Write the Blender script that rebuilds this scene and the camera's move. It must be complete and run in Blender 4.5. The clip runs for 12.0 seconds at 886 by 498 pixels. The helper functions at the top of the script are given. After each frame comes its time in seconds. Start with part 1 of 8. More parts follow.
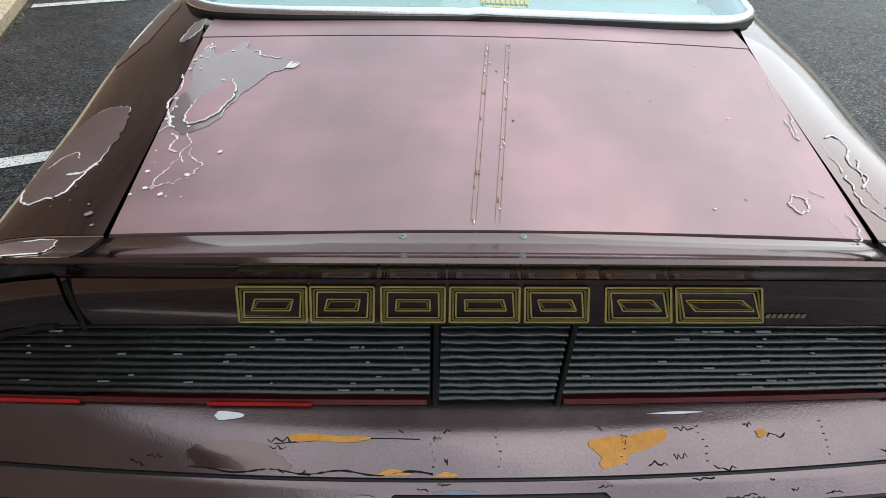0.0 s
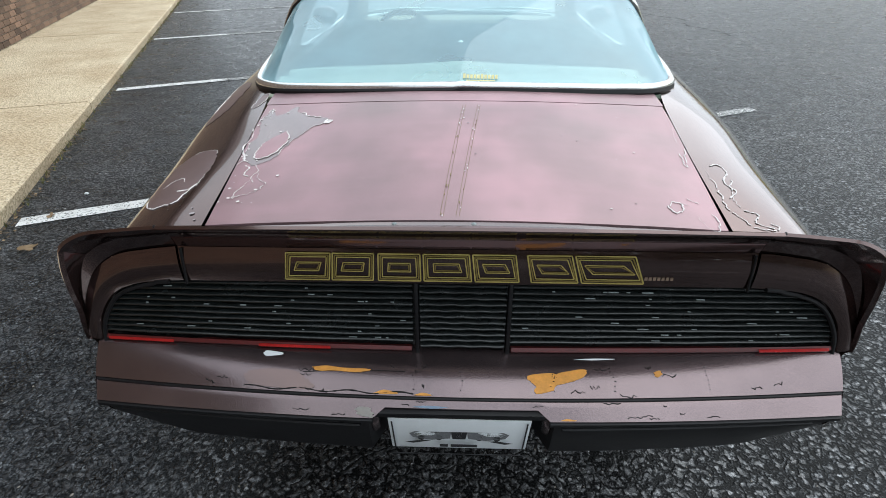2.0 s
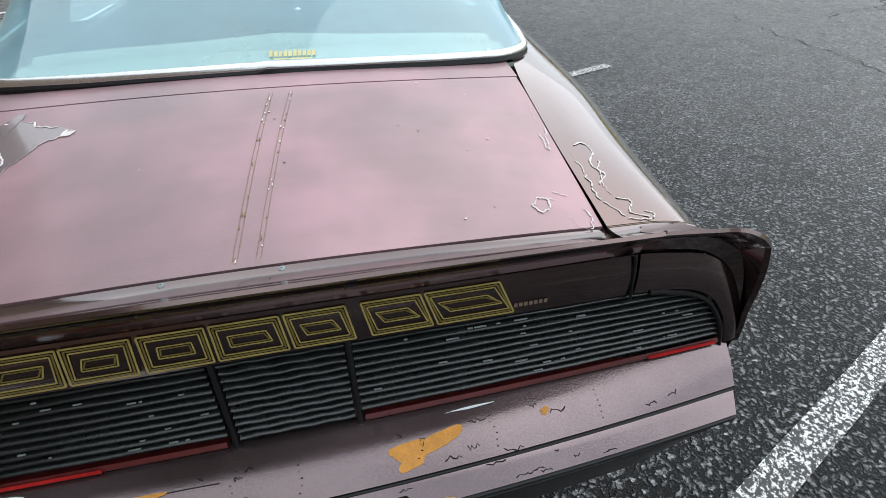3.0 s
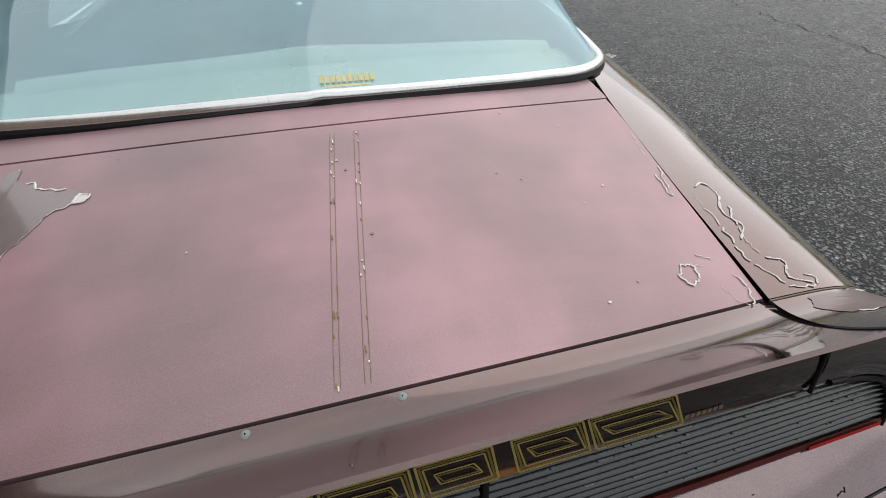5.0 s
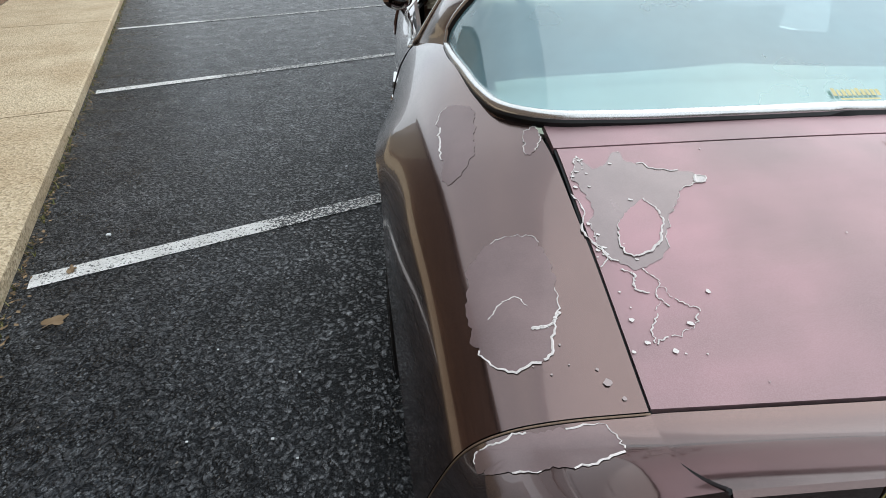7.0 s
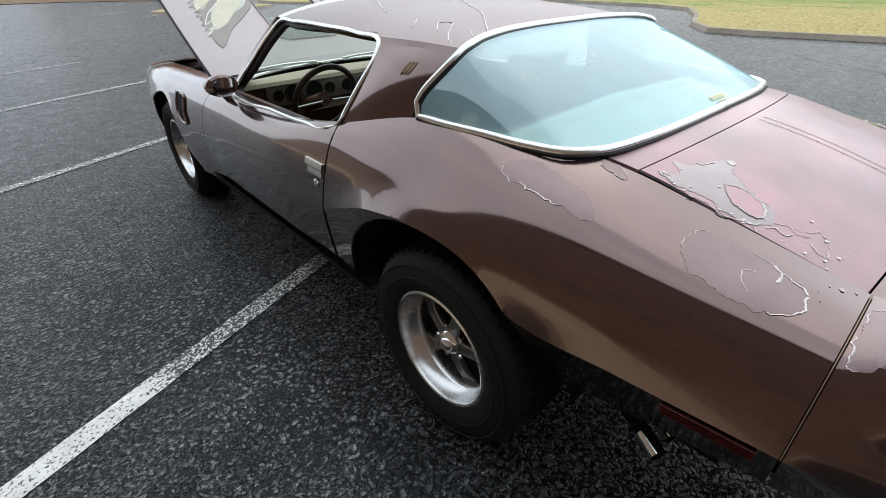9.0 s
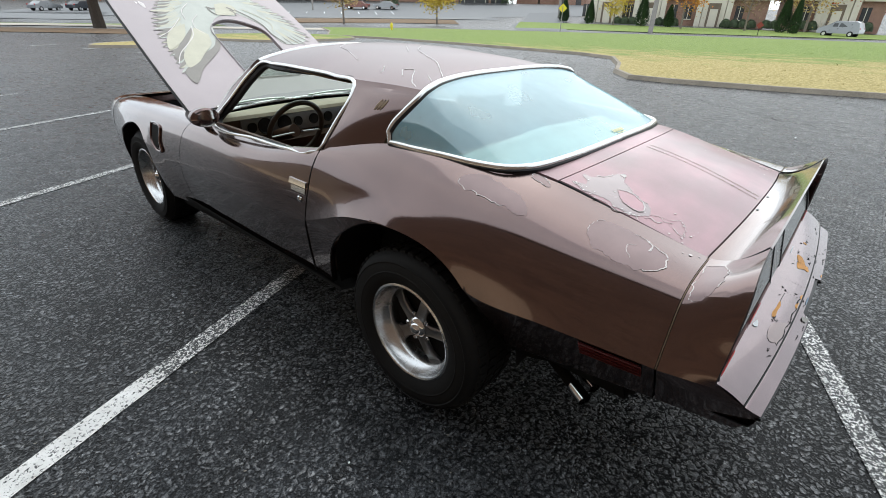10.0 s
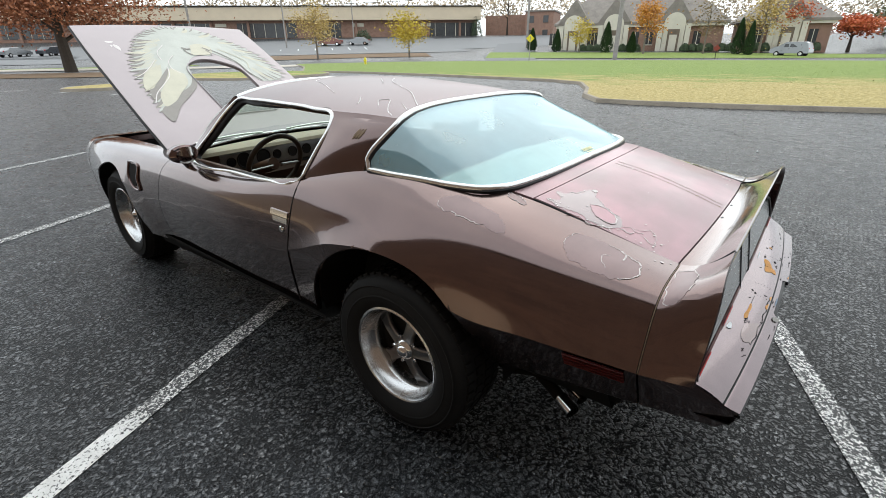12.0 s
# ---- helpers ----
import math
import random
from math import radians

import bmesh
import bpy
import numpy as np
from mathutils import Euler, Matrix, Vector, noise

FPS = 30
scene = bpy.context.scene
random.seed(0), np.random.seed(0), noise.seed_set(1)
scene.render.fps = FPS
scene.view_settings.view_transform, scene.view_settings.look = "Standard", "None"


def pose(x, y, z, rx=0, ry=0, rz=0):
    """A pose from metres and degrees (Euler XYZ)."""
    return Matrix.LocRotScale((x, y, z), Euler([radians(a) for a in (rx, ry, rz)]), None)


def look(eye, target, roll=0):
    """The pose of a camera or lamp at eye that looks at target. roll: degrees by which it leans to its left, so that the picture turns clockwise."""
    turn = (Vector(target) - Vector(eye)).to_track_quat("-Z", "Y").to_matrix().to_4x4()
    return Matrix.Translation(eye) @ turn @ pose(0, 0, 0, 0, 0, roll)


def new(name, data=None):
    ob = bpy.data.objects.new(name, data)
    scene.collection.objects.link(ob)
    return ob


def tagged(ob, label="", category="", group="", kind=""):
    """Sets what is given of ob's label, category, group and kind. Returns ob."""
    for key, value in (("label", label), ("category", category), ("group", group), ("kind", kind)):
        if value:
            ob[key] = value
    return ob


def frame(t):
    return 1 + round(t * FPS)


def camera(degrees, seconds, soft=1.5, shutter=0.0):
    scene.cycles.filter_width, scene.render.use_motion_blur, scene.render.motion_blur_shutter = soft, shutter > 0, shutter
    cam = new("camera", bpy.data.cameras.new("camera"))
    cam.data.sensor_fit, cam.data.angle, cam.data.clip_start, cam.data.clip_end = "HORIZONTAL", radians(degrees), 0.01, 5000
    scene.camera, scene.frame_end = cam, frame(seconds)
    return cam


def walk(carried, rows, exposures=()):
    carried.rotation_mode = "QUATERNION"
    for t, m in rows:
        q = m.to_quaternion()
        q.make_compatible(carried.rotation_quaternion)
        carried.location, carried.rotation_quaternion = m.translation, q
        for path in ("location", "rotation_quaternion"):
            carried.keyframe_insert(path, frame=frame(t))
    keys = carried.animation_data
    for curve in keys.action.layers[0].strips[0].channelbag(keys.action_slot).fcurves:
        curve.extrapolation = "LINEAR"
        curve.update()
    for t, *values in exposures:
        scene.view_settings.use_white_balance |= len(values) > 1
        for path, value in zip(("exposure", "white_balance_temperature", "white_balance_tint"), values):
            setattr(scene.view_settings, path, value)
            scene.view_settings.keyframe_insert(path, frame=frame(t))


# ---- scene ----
cam = camera(87.4, 12.0, 0.8)
PATH = [
    (0, (-0.111, -1.37, 1.337), (-0.042, 0.095, -0.022), 2.2),
    (0.5, (-0.089, -1.47, 1.361), (-0.025, 0.044, 0.056), 2.3),
    (1, (-0.039, -1.604, 1.398), (-0.007, -0.026, 0.169), 2.6),
    (1.5, (-0.025, -1.679, 1.433), (-0.055, -0.058, 0.263), 1.5),
    (2, (-0.015, -1.71, 1.424), (-0.07, -0.07, 0.28), -0.4),
    (2.5, (0.018, -1.624, 1.372), (0.135, -0.02, 0.183), 0.3),
    (3, (0.132, -1.451, 1.366), (0.499, 0.076, 0.127), 0.6),
    (3.2, (0.191, -1.358, 1.359), (0.654, 0.12, 0.093), 0.3),
    (4.8, (0.053, -1.157, 1.365), (0.58, 0.284, 0.082), -0.5),
    (5, (-0.019, -1.18, 1.373), (0.416, 0.289, 0.088), 0.8),
    (5.5, (-0.181, -1.248, 1.385), (-0.012, 0.28, 0.105), 1.8),
    (6, (-0.334, -1.257, 1.37), (-0.459, 0.268, 0.082), 2.0),
    (6.5, (-0.554, -1.174, 1.37), (-0.729, 0.36, 0.1), 0.1),
    (7, (-0.841, -1.162, 1.371), (-0.733, 0.432, 0.168), -0.4),
    (7.2, (-0.967, -1.179, 1.396), (-0.724, 0.416, 0.215), -0.9),
    (8.8, (-1.586, -0.848, 1.415), (-0.521, 0.476, 0.359), -1.5),
    (9, (-1.648, -0.845, 1.423), (-0.512, 0.436, 0.39), -0.9),
    (9.5, (-1.794, -0.971, 1.439), (-0.52, 0.238, 0.481), 0.4),
    (10, (-1.95, -1.06, 1.482), (-0.607, 0.114, 0.579), 1.4),
    (10.5, (-2.119, -1.056, 1.494), (-0.728, 0.106, 0.65), 1.1),
    (11, (-2.216, -1.064, 1.495), (-0.801, 0.092, 0.682), 0.3),
    (11.5, (-2.155, -1.064, 1.491), (-0.726, 0.085, 0.693), -0.1),
    (12, (-1.982, -1.09, 1.478), (-0.553, 0.06, 0.681), -0.5),
]
TONE = [(0, 0.12, 6050, 6), (1, 0.16, 5950, 6), (2, 0.24, 5950, 6), (3.2, 0.18, 6050, 7), (4.8, -0.18, 6450, 10), (6, -0.1, 6350, 9), (7.2, 0.02, 6050, 7), (8.8, 0.18, 6050, 7), (12, 0.22, 6250, 7)]
walk(cam, [(t, look(eye, target, roll)) for t, eye, target, roll in PATH], TONE)

# ---- light ----
world = bpy.data.worlds.new("overcast_sky")
scene.world = world
world.use_nodes = True
wn = world.node_tree.nodes
wl = world.node_tree.links
wn.clear()
w_out = wn.new("ShaderNodeOutputWorld")
w_bg = wn.new("ShaderNodeBackground")
w_sky = wn.new("ShaderNodeTexSky")
w_sky.sky_type = "NISHITA"
w_sky.sun_disc = False
w_sky.sun_elevation = radians(48)
w_sky.sun_rotation = radians(60)
w_sky.dust_density = 4.0
w_dim = wn.new("ShaderNodeVectorMath")
w_dim.operation = "SCALE"
w_dim.inputs["Scale"].default_value = 0.10
w_tc = wn.new("ShaderNodeTexCoord")
w_cloud = wn.new("ShaderNodeTexNoise")
w_cloud.inputs["Scale"].default_value = 2.2
w_cloud.inputs["Detail"].default_value = 5.0
w_ramp = wn.new("ShaderNodeValToRGB")
w_ramp.color_ramp.elements[0].position = 0.30
w_ramp.color_ramp.elements[0].color = (1.18, 1.25, 1.32, 1)
w_ramp.color_ramp.elements[1].position = 0.70
w_ramp.color_ramp.elements[1].color = (1.72, 1.73, 1.70, 1)
w_mix = wn.new("ShaderNodeMix")
w_mix.data_type = "RGBA"
w_mix.inputs[0].default_value = 0.82
wl.new(w_tc.outputs["Generated"], w_cloud.inputs["Vector"])
wl.new(w_cloud.outputs["Fac"], w_ramp.inputs["Fac"])
wl.new(w_sky.outputs["Color"], w_dim.inputs[0])
wl.new(w_dim.outputs["Vector"], w_mix.inputs[6])
wl.new(w_ramp.outputs["Color"], w_mix.inputs[7])
wl.new(w_mix.outputs[2], w_bg.inputs["Color"])
w_bg.inputs["Strength"].default_value = 1.0
wl.new(w_bg.outputs["Background"], w_out.inputs["Surface"])

sun = new("sun", bpy.data.lights.new("sun", "SUN"))
sun.data.energy = 1.0
sun.data.angle = radians(80)
sun.data.color = (1.0, 0.96, 0.9)
sun.matrix_world = look((30, 12, 36), (0, 0, 0))


# ---- materials ----
def nodes_of(name):
    m = bpy.data.materials.new(name)
    m.use_nodes = True
    nt = m.node_tree
    return m, nt, nt.nodes["Principled BSDF"]


def coords(nt, scale=(1, 1, 1)):
    tc = nt.nodes.new("ShaderNodeTexCoord")
    mp = nt.nodes.new("ShaderNodeMapping")
    mp.inputs["Scale"].default_value = scale
    nt.links.new(tc.outputs["Object"], mp.inputs["Vector"])
    return mp.outputs["Vector"]


def noise_fac(nt, vec, scale, detail=4.0, rough=0.55):
    n = nt.nodes.new("ShaderNodeTexNoise")
    n.inputs["Scale"].default_value = scale
    n.inputs["Detail"].default_value = detail
    n.inputs["Roughness"].default_value = rough
    nt.links.new(vec, n.inputs["Vector"])
    return n.outputs["Fac"]


def ramp(nt, fac, stops):
    r = nt.nodes.new("ShaderNodeValToRGB")
    el = r.color_ramp.elements
    while len(el) < len(stops):
        el.new(0.5)
    for e, (p, c) in zip(el, stops):
        e.position = p
        e.color = (*c, 1) if len(c) == 3 else c
    nt.links.new(fac, r.inputs["Fac"])
    return r.outputs["Color"]


def mix(nt, fac, a, b, mode="MIX"):
    n = nt.nodes.new("ShaderNodeMix")
    n.data_type = "RGBA"
    n.blend_type = mode
    for socket, v in ((n.inputs[0], fac), (n.inputs[6], a), (n.inputs[7], b)):
        if isinstance(v, (int, float)):
            socket.default_value = v
        elif isinstance(v, tuple):
            socket.default_value = (*v, 1)
        else:
            nt.links.new(v, socket)
    return n.outputs[2]


def bump(nt, bsdf, height, strength=0.2, distance=0.01):
    b = nt.nodes.new("ShaderNodeBump")
    b.inputs["Strength"].default_value = strength
    b.inputs["Distance"].default_value = distance
    nt.links.new(height, b.inputs["Height"])
    nt.links.new(b.outputs["Normal"], bsdf.inputs["Normal"])


def shade(c, k):
    return tuple(min(1.0, v * k) for v in c)


def surface(name, base, rough=0.5, metal=0.0, var=0.15, scale=6.0, fine=90.0, relief=0.1, dist=0.004, coat=0.0, spec=0.5, rvar=0.08, obrand=0.0):
    """A plain material with variation at two scales, in colour, gloss and relief."""
    m, nt, bs = nodes_of(name)
    vec = coords(nt)
    big = noise_fac(nt, vec, scale)
    small = noise_fac(nt, vec, fine, 3.0)
    col = ramp(nt, big, [(0.25, shade(base, 1 - var)), (0.75, shade(base, 1 + var))])
    col = mix(nt, var, col, ramp(nt, small, [(0.3, shade(base, 0.55)), (0.7, shade(base, 1.35))]))
    if obrand:
        oi = nt.nodes.new("ShaderNodeObjectInfo")
        col = mix(nt, 1.0, col, ramp(nt, oi.outputs["Random"], [(0.0, (1 - obrand,) * 3), (1.0, (1 + obrand,) * 3)]), "MULTIPLY")
    nt.links.new(col, bs.inputs["Base Color"])
    rr = nt.nodes.new("ShaderNodeMapRange")
    rr.inputs["To Min"].default_value = max(0.02, rough - rvar)
    rr.inputs["To Max"].default_value = min(1.0, rough + rvar)
    nt.links.new(big, rr.inputs["Value"])
    nt.links.new(rr.outputs["Result"], bs.inputs["Roughness"])
    bs.inputs["Metallic"].default_value = metal
    bs.inputs["Coat Weight"].default_value = coat
    bs.inputs["Coat Roughness"].default_value = 0.05
    bs.inputs["Specular IOR Level"].default_value = spec
    if relief:
        bump(nt, bs, small, relief, dist)
    return m


def paint_brown():
    m, nt, bs = nodes_of("brown_metallic_paint")
    vec = coords(nt)
    big = noise_fac(nt, vec, 3.0, 5.0)
    dust = noise_fac(nt, vec, 900.0, 2.0)
    col = ramp(nt, big, [(0.3, (0.112, 0.071, 0.065)), (0.7, (0.142, 0.094, 0.087))])
    col = mix(nt, 0.2, col, ramp(nt, dust, [(0.35, (0.09, 0.05, 0.045)), (0.65, (0.27, 0.18, 0.17))]))
    nt.links.new(col, bs.inputs["Base Color"])
    bs.inputs["Metallic"].default_value = 0.93
    rough = ramp(nt, noise_fac(nt, vec, 5.0, 6.0), [(0.35, (0.12,) * 3), (0.7, (0.22,) * 3)])
    nt.links.new(rough, bs.inputs["Roughness"])
    bs.inputs["Coat Weight"].default_value = 1.0
    cr = ramp(nt, noise_fac(nt, vec, 7.0, 6.0), [(0.35, (0.02,) * 3), (0.7, (0.07,) * 3)])
    nt.links.new(cr, bs.inputs["Coat Roughness"])
    return m


def paint_faded():
    m, nt, bs = nodes_of("oxidised_pink_brown_paint")
    vec = coords(nt)
    cloud = noise_fac(nt, vec, 3.4, 3.0)
    wipe = noise_fac(nt, coords(nt, (1.2, 6.0, 1.0)), 2.0, 4.0)
    col = ramp(nt, cloud, [(0.34, (0.240, 0.164, 0.172)), (0.50, (0.335, 0.212, 0.228)), (0.66, (0.49, 0.285, 0.320))])
    col = mix(nt, 0.35, col, ramp(nt, wipe, [(0.35, (0.22, 0.165, 0.17)), (0.7, (0.42, 0.27, 0.30))]))
    speck = noise_fac(nt, vec, 700.0, 2.0)
    col = mix(nt, 0.12, col, ramp(nt, speck, [(0.4, (0.2, 0.1, 0.1)), (0.65, (0.6, 0.42, 0.44))]))
    nt.links.new(col, bs.inputs["Base Color"])
    bs.inputs["Metallic"].default_value = 0.36
    nt.links.new(ramp(nt, wipe, [(0.3, (0.36,) * 3), (0.7, (0.50,) * 3)]), bs.inputs["Roughness"])
    bs.inputs["Coat Weight"].default_value = 0.28
    bs.inputs["Coat Roughness"].default_value = 0.12
    return m


def asphalt():
    m, nt, bs = nodes_of("worn_damp_asphalt")
    vec = coords(nt)
    big = noise_fac(nt, vec, 0.40, 6.0)
    mid = noise_fac(nt, vec, 6.0, 5.0)
    grit = noise_fac(nt, vec, 52.0, 3.0, 0.6)
    fine = noise_fac(nt, vec, 190.0, 2.0)
    # the lane beside the kerb was resurfaced: smoother, darker and bluer
    dot = nt.nodes.new("ShaderNodeVectorMath")
    dot.operation = "DOT_PRODUCT"
    dot.inputs[1].default_value = (-0.929, -0.370, 0)
    nt.links.new(vec, dot.inputs[0])
    lane = nt.nodes.new("ShaderNodeMapRange")
    lane.inputs["From Min"].default_value = 0.9
    lane.inputs["From Max"].default_value = 1.3
    nt.links.new(dot.outputs["Value"], lane.inputs["Value"])
    tone = ramp(nt, big, [(0.3, (0.62, 0.68, 0.74)), (0.55, (0.98, 1.0, 1.02)), (0.75, (1.45, 1.43, 1.38))])
    # worn plateaus of stone, parted by thin, winding, tar-dark gaps
    def gaps(scale, width, detail):
        off = nt.nodes.new("ShaderNodeMath")
        off.operation = "SUBTRACT"
        off.inputs[1].default_value = 0.5
        nt.links.new(noise_fac(nt, vec, scale, detail, 0.5), off.inputs[0])
        mag = nt.nodes.new("ShaderNodeMath")
        mag.operation = "ABSOLUTE"
        nt.links.new(off.outputs[0], mag.inputs[0])
        return ramp(nt, mag.outputs[0], [(width * 0.25, (0, 0, 0)), (width, (1, 1, 1))])
    stone = nt.nodes.new("ShaderNodeTexVoronoi")
    stone.inputs["Scale"].default_value = 85.0
    nt.links.new(vec, stone.inputs["Vector"])
    tint = nt.nodes.new("ShaderNodeSeparateColor")
    nt.links.new(stone.outputs["Color"], tint.inputs[0])
    stones = ramp(nt, tint.outputs[0], [(0.0, (0.010, 0.011, 0.012)), (0.5, (0.060, 0.062, 0.067)), (0.85, (0.155, 0.160, 0.167)), (1.0, (0.36, 0.365, 0.37))])
    wide, thin = gaps(31.0, 0.100, 2.5), gaps(66.0, 0.10, 1.5)
    pit = ramp(nt, grit, [(0.38, (0.08,) * 3), (0.50, (1, 1, 1))])
    rough_stone = mix(nt, 1.0, mix(nt, 1.0, mix(nt, 0.98, stones, wide, "MULTIPLY"), pit, "MULTIPLY"), mix(nt, 0.55, (1, 1, 1), thin), "MULTIPLY")
    lane_stone = mix(nt, 0.6, mix(nt, 0.95, (0.030, 0.035, 0.043), wide, "MULTIPLY"), mix(nt, 0.9, stones, thin, "MULTIPLY"))
    col = mix(nt, lane.outputs["Result"], rough_stone, lane_stone)
    col = mix(nt, 0.15, col, ramp(nt, fine, [(0.38, (0.002, 0.0025, 0.003)), (0.68, (0.13, 0.134, 0.138))]))
    col = mix(nt, 1.0, col, tone, "MULTIPLY")
    col = mix(nt, 0.5, col, ramp(nt, mid, [(0.3, (0.6,) * 3), (0.75, (1.3,) * 3)]), "MULTIPLY")
    col = mix(nt, 0.8, col, ramp(nt, noise_fac(nt, coords(nt, (1.0, 1.6, 1.0)), 1.7, 7.0, 0.68), [(0.36, (0.5,) * 3), (0.5, (0.95,) * 3), (0.66, (1.6,) * 3)]), "MULTIPLY")
    # paler towards the far lanes: the sky's grazing sheen put into the colour
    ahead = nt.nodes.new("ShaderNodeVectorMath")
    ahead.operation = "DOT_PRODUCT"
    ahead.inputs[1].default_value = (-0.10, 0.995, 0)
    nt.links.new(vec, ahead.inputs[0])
    sky_sheen = nt.nodes.new("ShaderNodeMapRange")
    sky_sheen.inputs["From Min"].default_value = 3.0
    sky_sheen.inputs["From Max"].default_value = 15.0
    nt.links.new(ahead.outputs["Value"], sky_sheen.inputs["Value"])
    col = mix(nt, sky_sheen.outputs["Result"], col, mix(nt, 0.55, mix(nt, 1.0, col, (1.5, 1.5, 1.5), "MULTIPLY"), (0.115, 0.116, 0.118)))
    pale = ramp(nt, noise_fac(nt, vec, 42.0, 1.0), [(0.755, (0, 0, 0)), (0.78, (1, 1, 1))])
    col = mix(nt, pale, col, (0.26, 0.24, 0.21))
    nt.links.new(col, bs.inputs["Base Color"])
    nt.links.new(ramp(nt, mid, [(0.3, (0.20,) * 3), (0.7, (0.42,) * 3)]), bs.inputs["Roughness"])
    # the hollows are dull, the worn tops damp
    gloss = nt.nodes.new("ShaderNodeMapRange")
    gloss.inputs["To Min"].default_value = 0.08
    gloss.inputs["To Max"].default_value = 0.92
    nt.links.new(mix(nt, 1.0, mix(nt, 1.0, wide, pit, "MULTIPLY"), mix(nt, 0.5, (1, 1, 1), thin), "MULTIPLY"), gloss.inputs["Value"])
    nt.links.new(gloss.outputs["Result"], bs.inputs["Specular IOR Level"])
    bump(nt, bs, mix(nt, 1.0, wide, pit, "MULTIPLY"), 0.95, 0.0062)
    return m


def line_paint():
    m, nt, bs = nodes_of("worn_white_road_paint")
    vec = coords(nt)
    vor = nt.nodes.new("ShaderNodeTexVoronoi")
    vor.inputs["Scale"].default_value = 95.0
    nt.links.new(vec, vor.inputs["Vector"])
    sep = nt.nodes.new("ShaderNodeSeparateXYZ")
    nt.links.new(vec, sep.inputs[0])
    lost = nt.nodes.new("ShaderNodeMapRange")
    lost.inputs["From Min"].default_value = 1.0
    lost.inputs["From Max"].default_value = 1.12
    lost.inputs["To Min"].default_value = 0.425
    lost.inputs["To Max"].default_value = 0.53
    nt.links.new(sep.outputs["X"], lost.inputs["Value"])
    n = noise_fac(nt, vec, 80.0, 4.0, 0.72)
    gt = nt.nodes.new("ShaderNodeMath")
    gt.operation = "GREATER_THAN"
    nt.links.new(n, gt.inputs[0])
    nt.links.new(lost.outputs["Result"], gt.inputs[1])
    stain = ramp(nt, noise_fac(nt, vec, 9.0, 5.0), [(0.3, (0.58, 0.58, 0.56)), (0.7, (0.82, 0.82, 0.81))])
    col = mix(nt, gt.outputs[0], (0.035, 0.036, 0.037), stain)
    nt.links.new(col, bs.inputs["Base Color"])
    bs.inputs["Roughness"].default_value = 0.6
    bump(nt, bs, mix(nt, 0.5, vor.outputs["Distance"], n), 0.7, 0.005)
    return m


def aggregate():
    m, nt, bs = nodes_of("tan_exposed_aggregate")
    vec = coords(nt)
    vor = nt.nodes.new("ShaderNodeTexVoronoi")
    vor.inputs["Scale"].default_value = 75.0
    nt.links.new(vec, vor.inputs["Vector"])
    col = ramp(nt, vor.outputs["Color"], [(0.15, (0.30, 0.23, 0.14)), (0.4, (0.64, 0.53, 0.35)), (0.7, (0.80, 0.69, 0.49)), (0.9, (0.88, 0.78, 0.60))])
    grey = ramp(nt, noise_fac(nt, vec, 70.0, 3.0), [(0.35, (0.40, 0.32, 0.21)), (0.6, (0.80, 0.69, 0.49))])
    col = mix(nt, 0.5, col, grey)
    stain = ramp(nt, noise_fac(nt, vec, 1.6, 5.0), [(0.3, (0.62, 0.52, 0.42)), (0.7, (1.0, 1.0, 1.0))])
    col = mix(nt, 0.7, col, stain, "MULTIPLY")
    nt.links.new(col, bs.inputs["Base Color"])
    bs.inputs["Roughness"].default_value = 0.8
    bump(nt, bs, vor.outputs["Distance"], 0.7, 0.006)
    return m


def grass_mat():
    m, nt, bs = nodes_of("autumn_lawn")
    vec = coords(nt)
    away = nt.nodes.new("ShaderNodeVectorMath")
    away.operation = "DOT_PRODUCT"
    away.inputs[1].default_value = (1.0, 0.38, 0)
    nt.links.new(vec, away.inputs[0])
    dry = nt.nodes.new("ShaderNodeMapRange")
    dry.inputs["From Min"].default_value = 15.0
    dry.inputs["From Max"].default_value = 33.0
    dry.inputs["To Min"].default_value = 0.62
    dry.inputs["To Max"].default_value = 0.0
    nt.links.new(away.outputs["Value"], dry.inputs["Value"])
    patch = noise_fac(nt, coords(nt, (0.9, 0.5, 1)), 1.0, 6.0, 0.66)
    add = nt.nodes.new("ShaderNodeMath")
    add.operation = "ADD"
    nt.links.new(dry.outputs["Result"], add.inputs[0])
    nt.links.new(patch, add.inputs[1])
    mask = ramp(nt, add.outputs[0], [(0.70, (0, 0, 0)), (0.94, (1, 1, 1))])
    blade = noise_fac(nt, vec, 11.0, 8.0, 0.8)
    green = ramp(nt, blade, [(0.36, (0.085, 0.130, 0.022)), (0.50, (0.17, 0.235, 0.042)), (0.64, (0.29, 0.35, 0.085))])
    straw = ramp(nt, blade, [(0.36, (0.16, 0.155, 0.036)), (0.50, (0.38, 0.30, 0.105)), (0.64, (0.58, 0.47, 0.22))])
    nt.links.new(mix(nt, mask, green, straw), bs.inputs["Base Color"])
    bs.inputs["Roughness"].default_value = 0.9
    bump(nt, bs, blade, 0.8, 0.05)
    return m


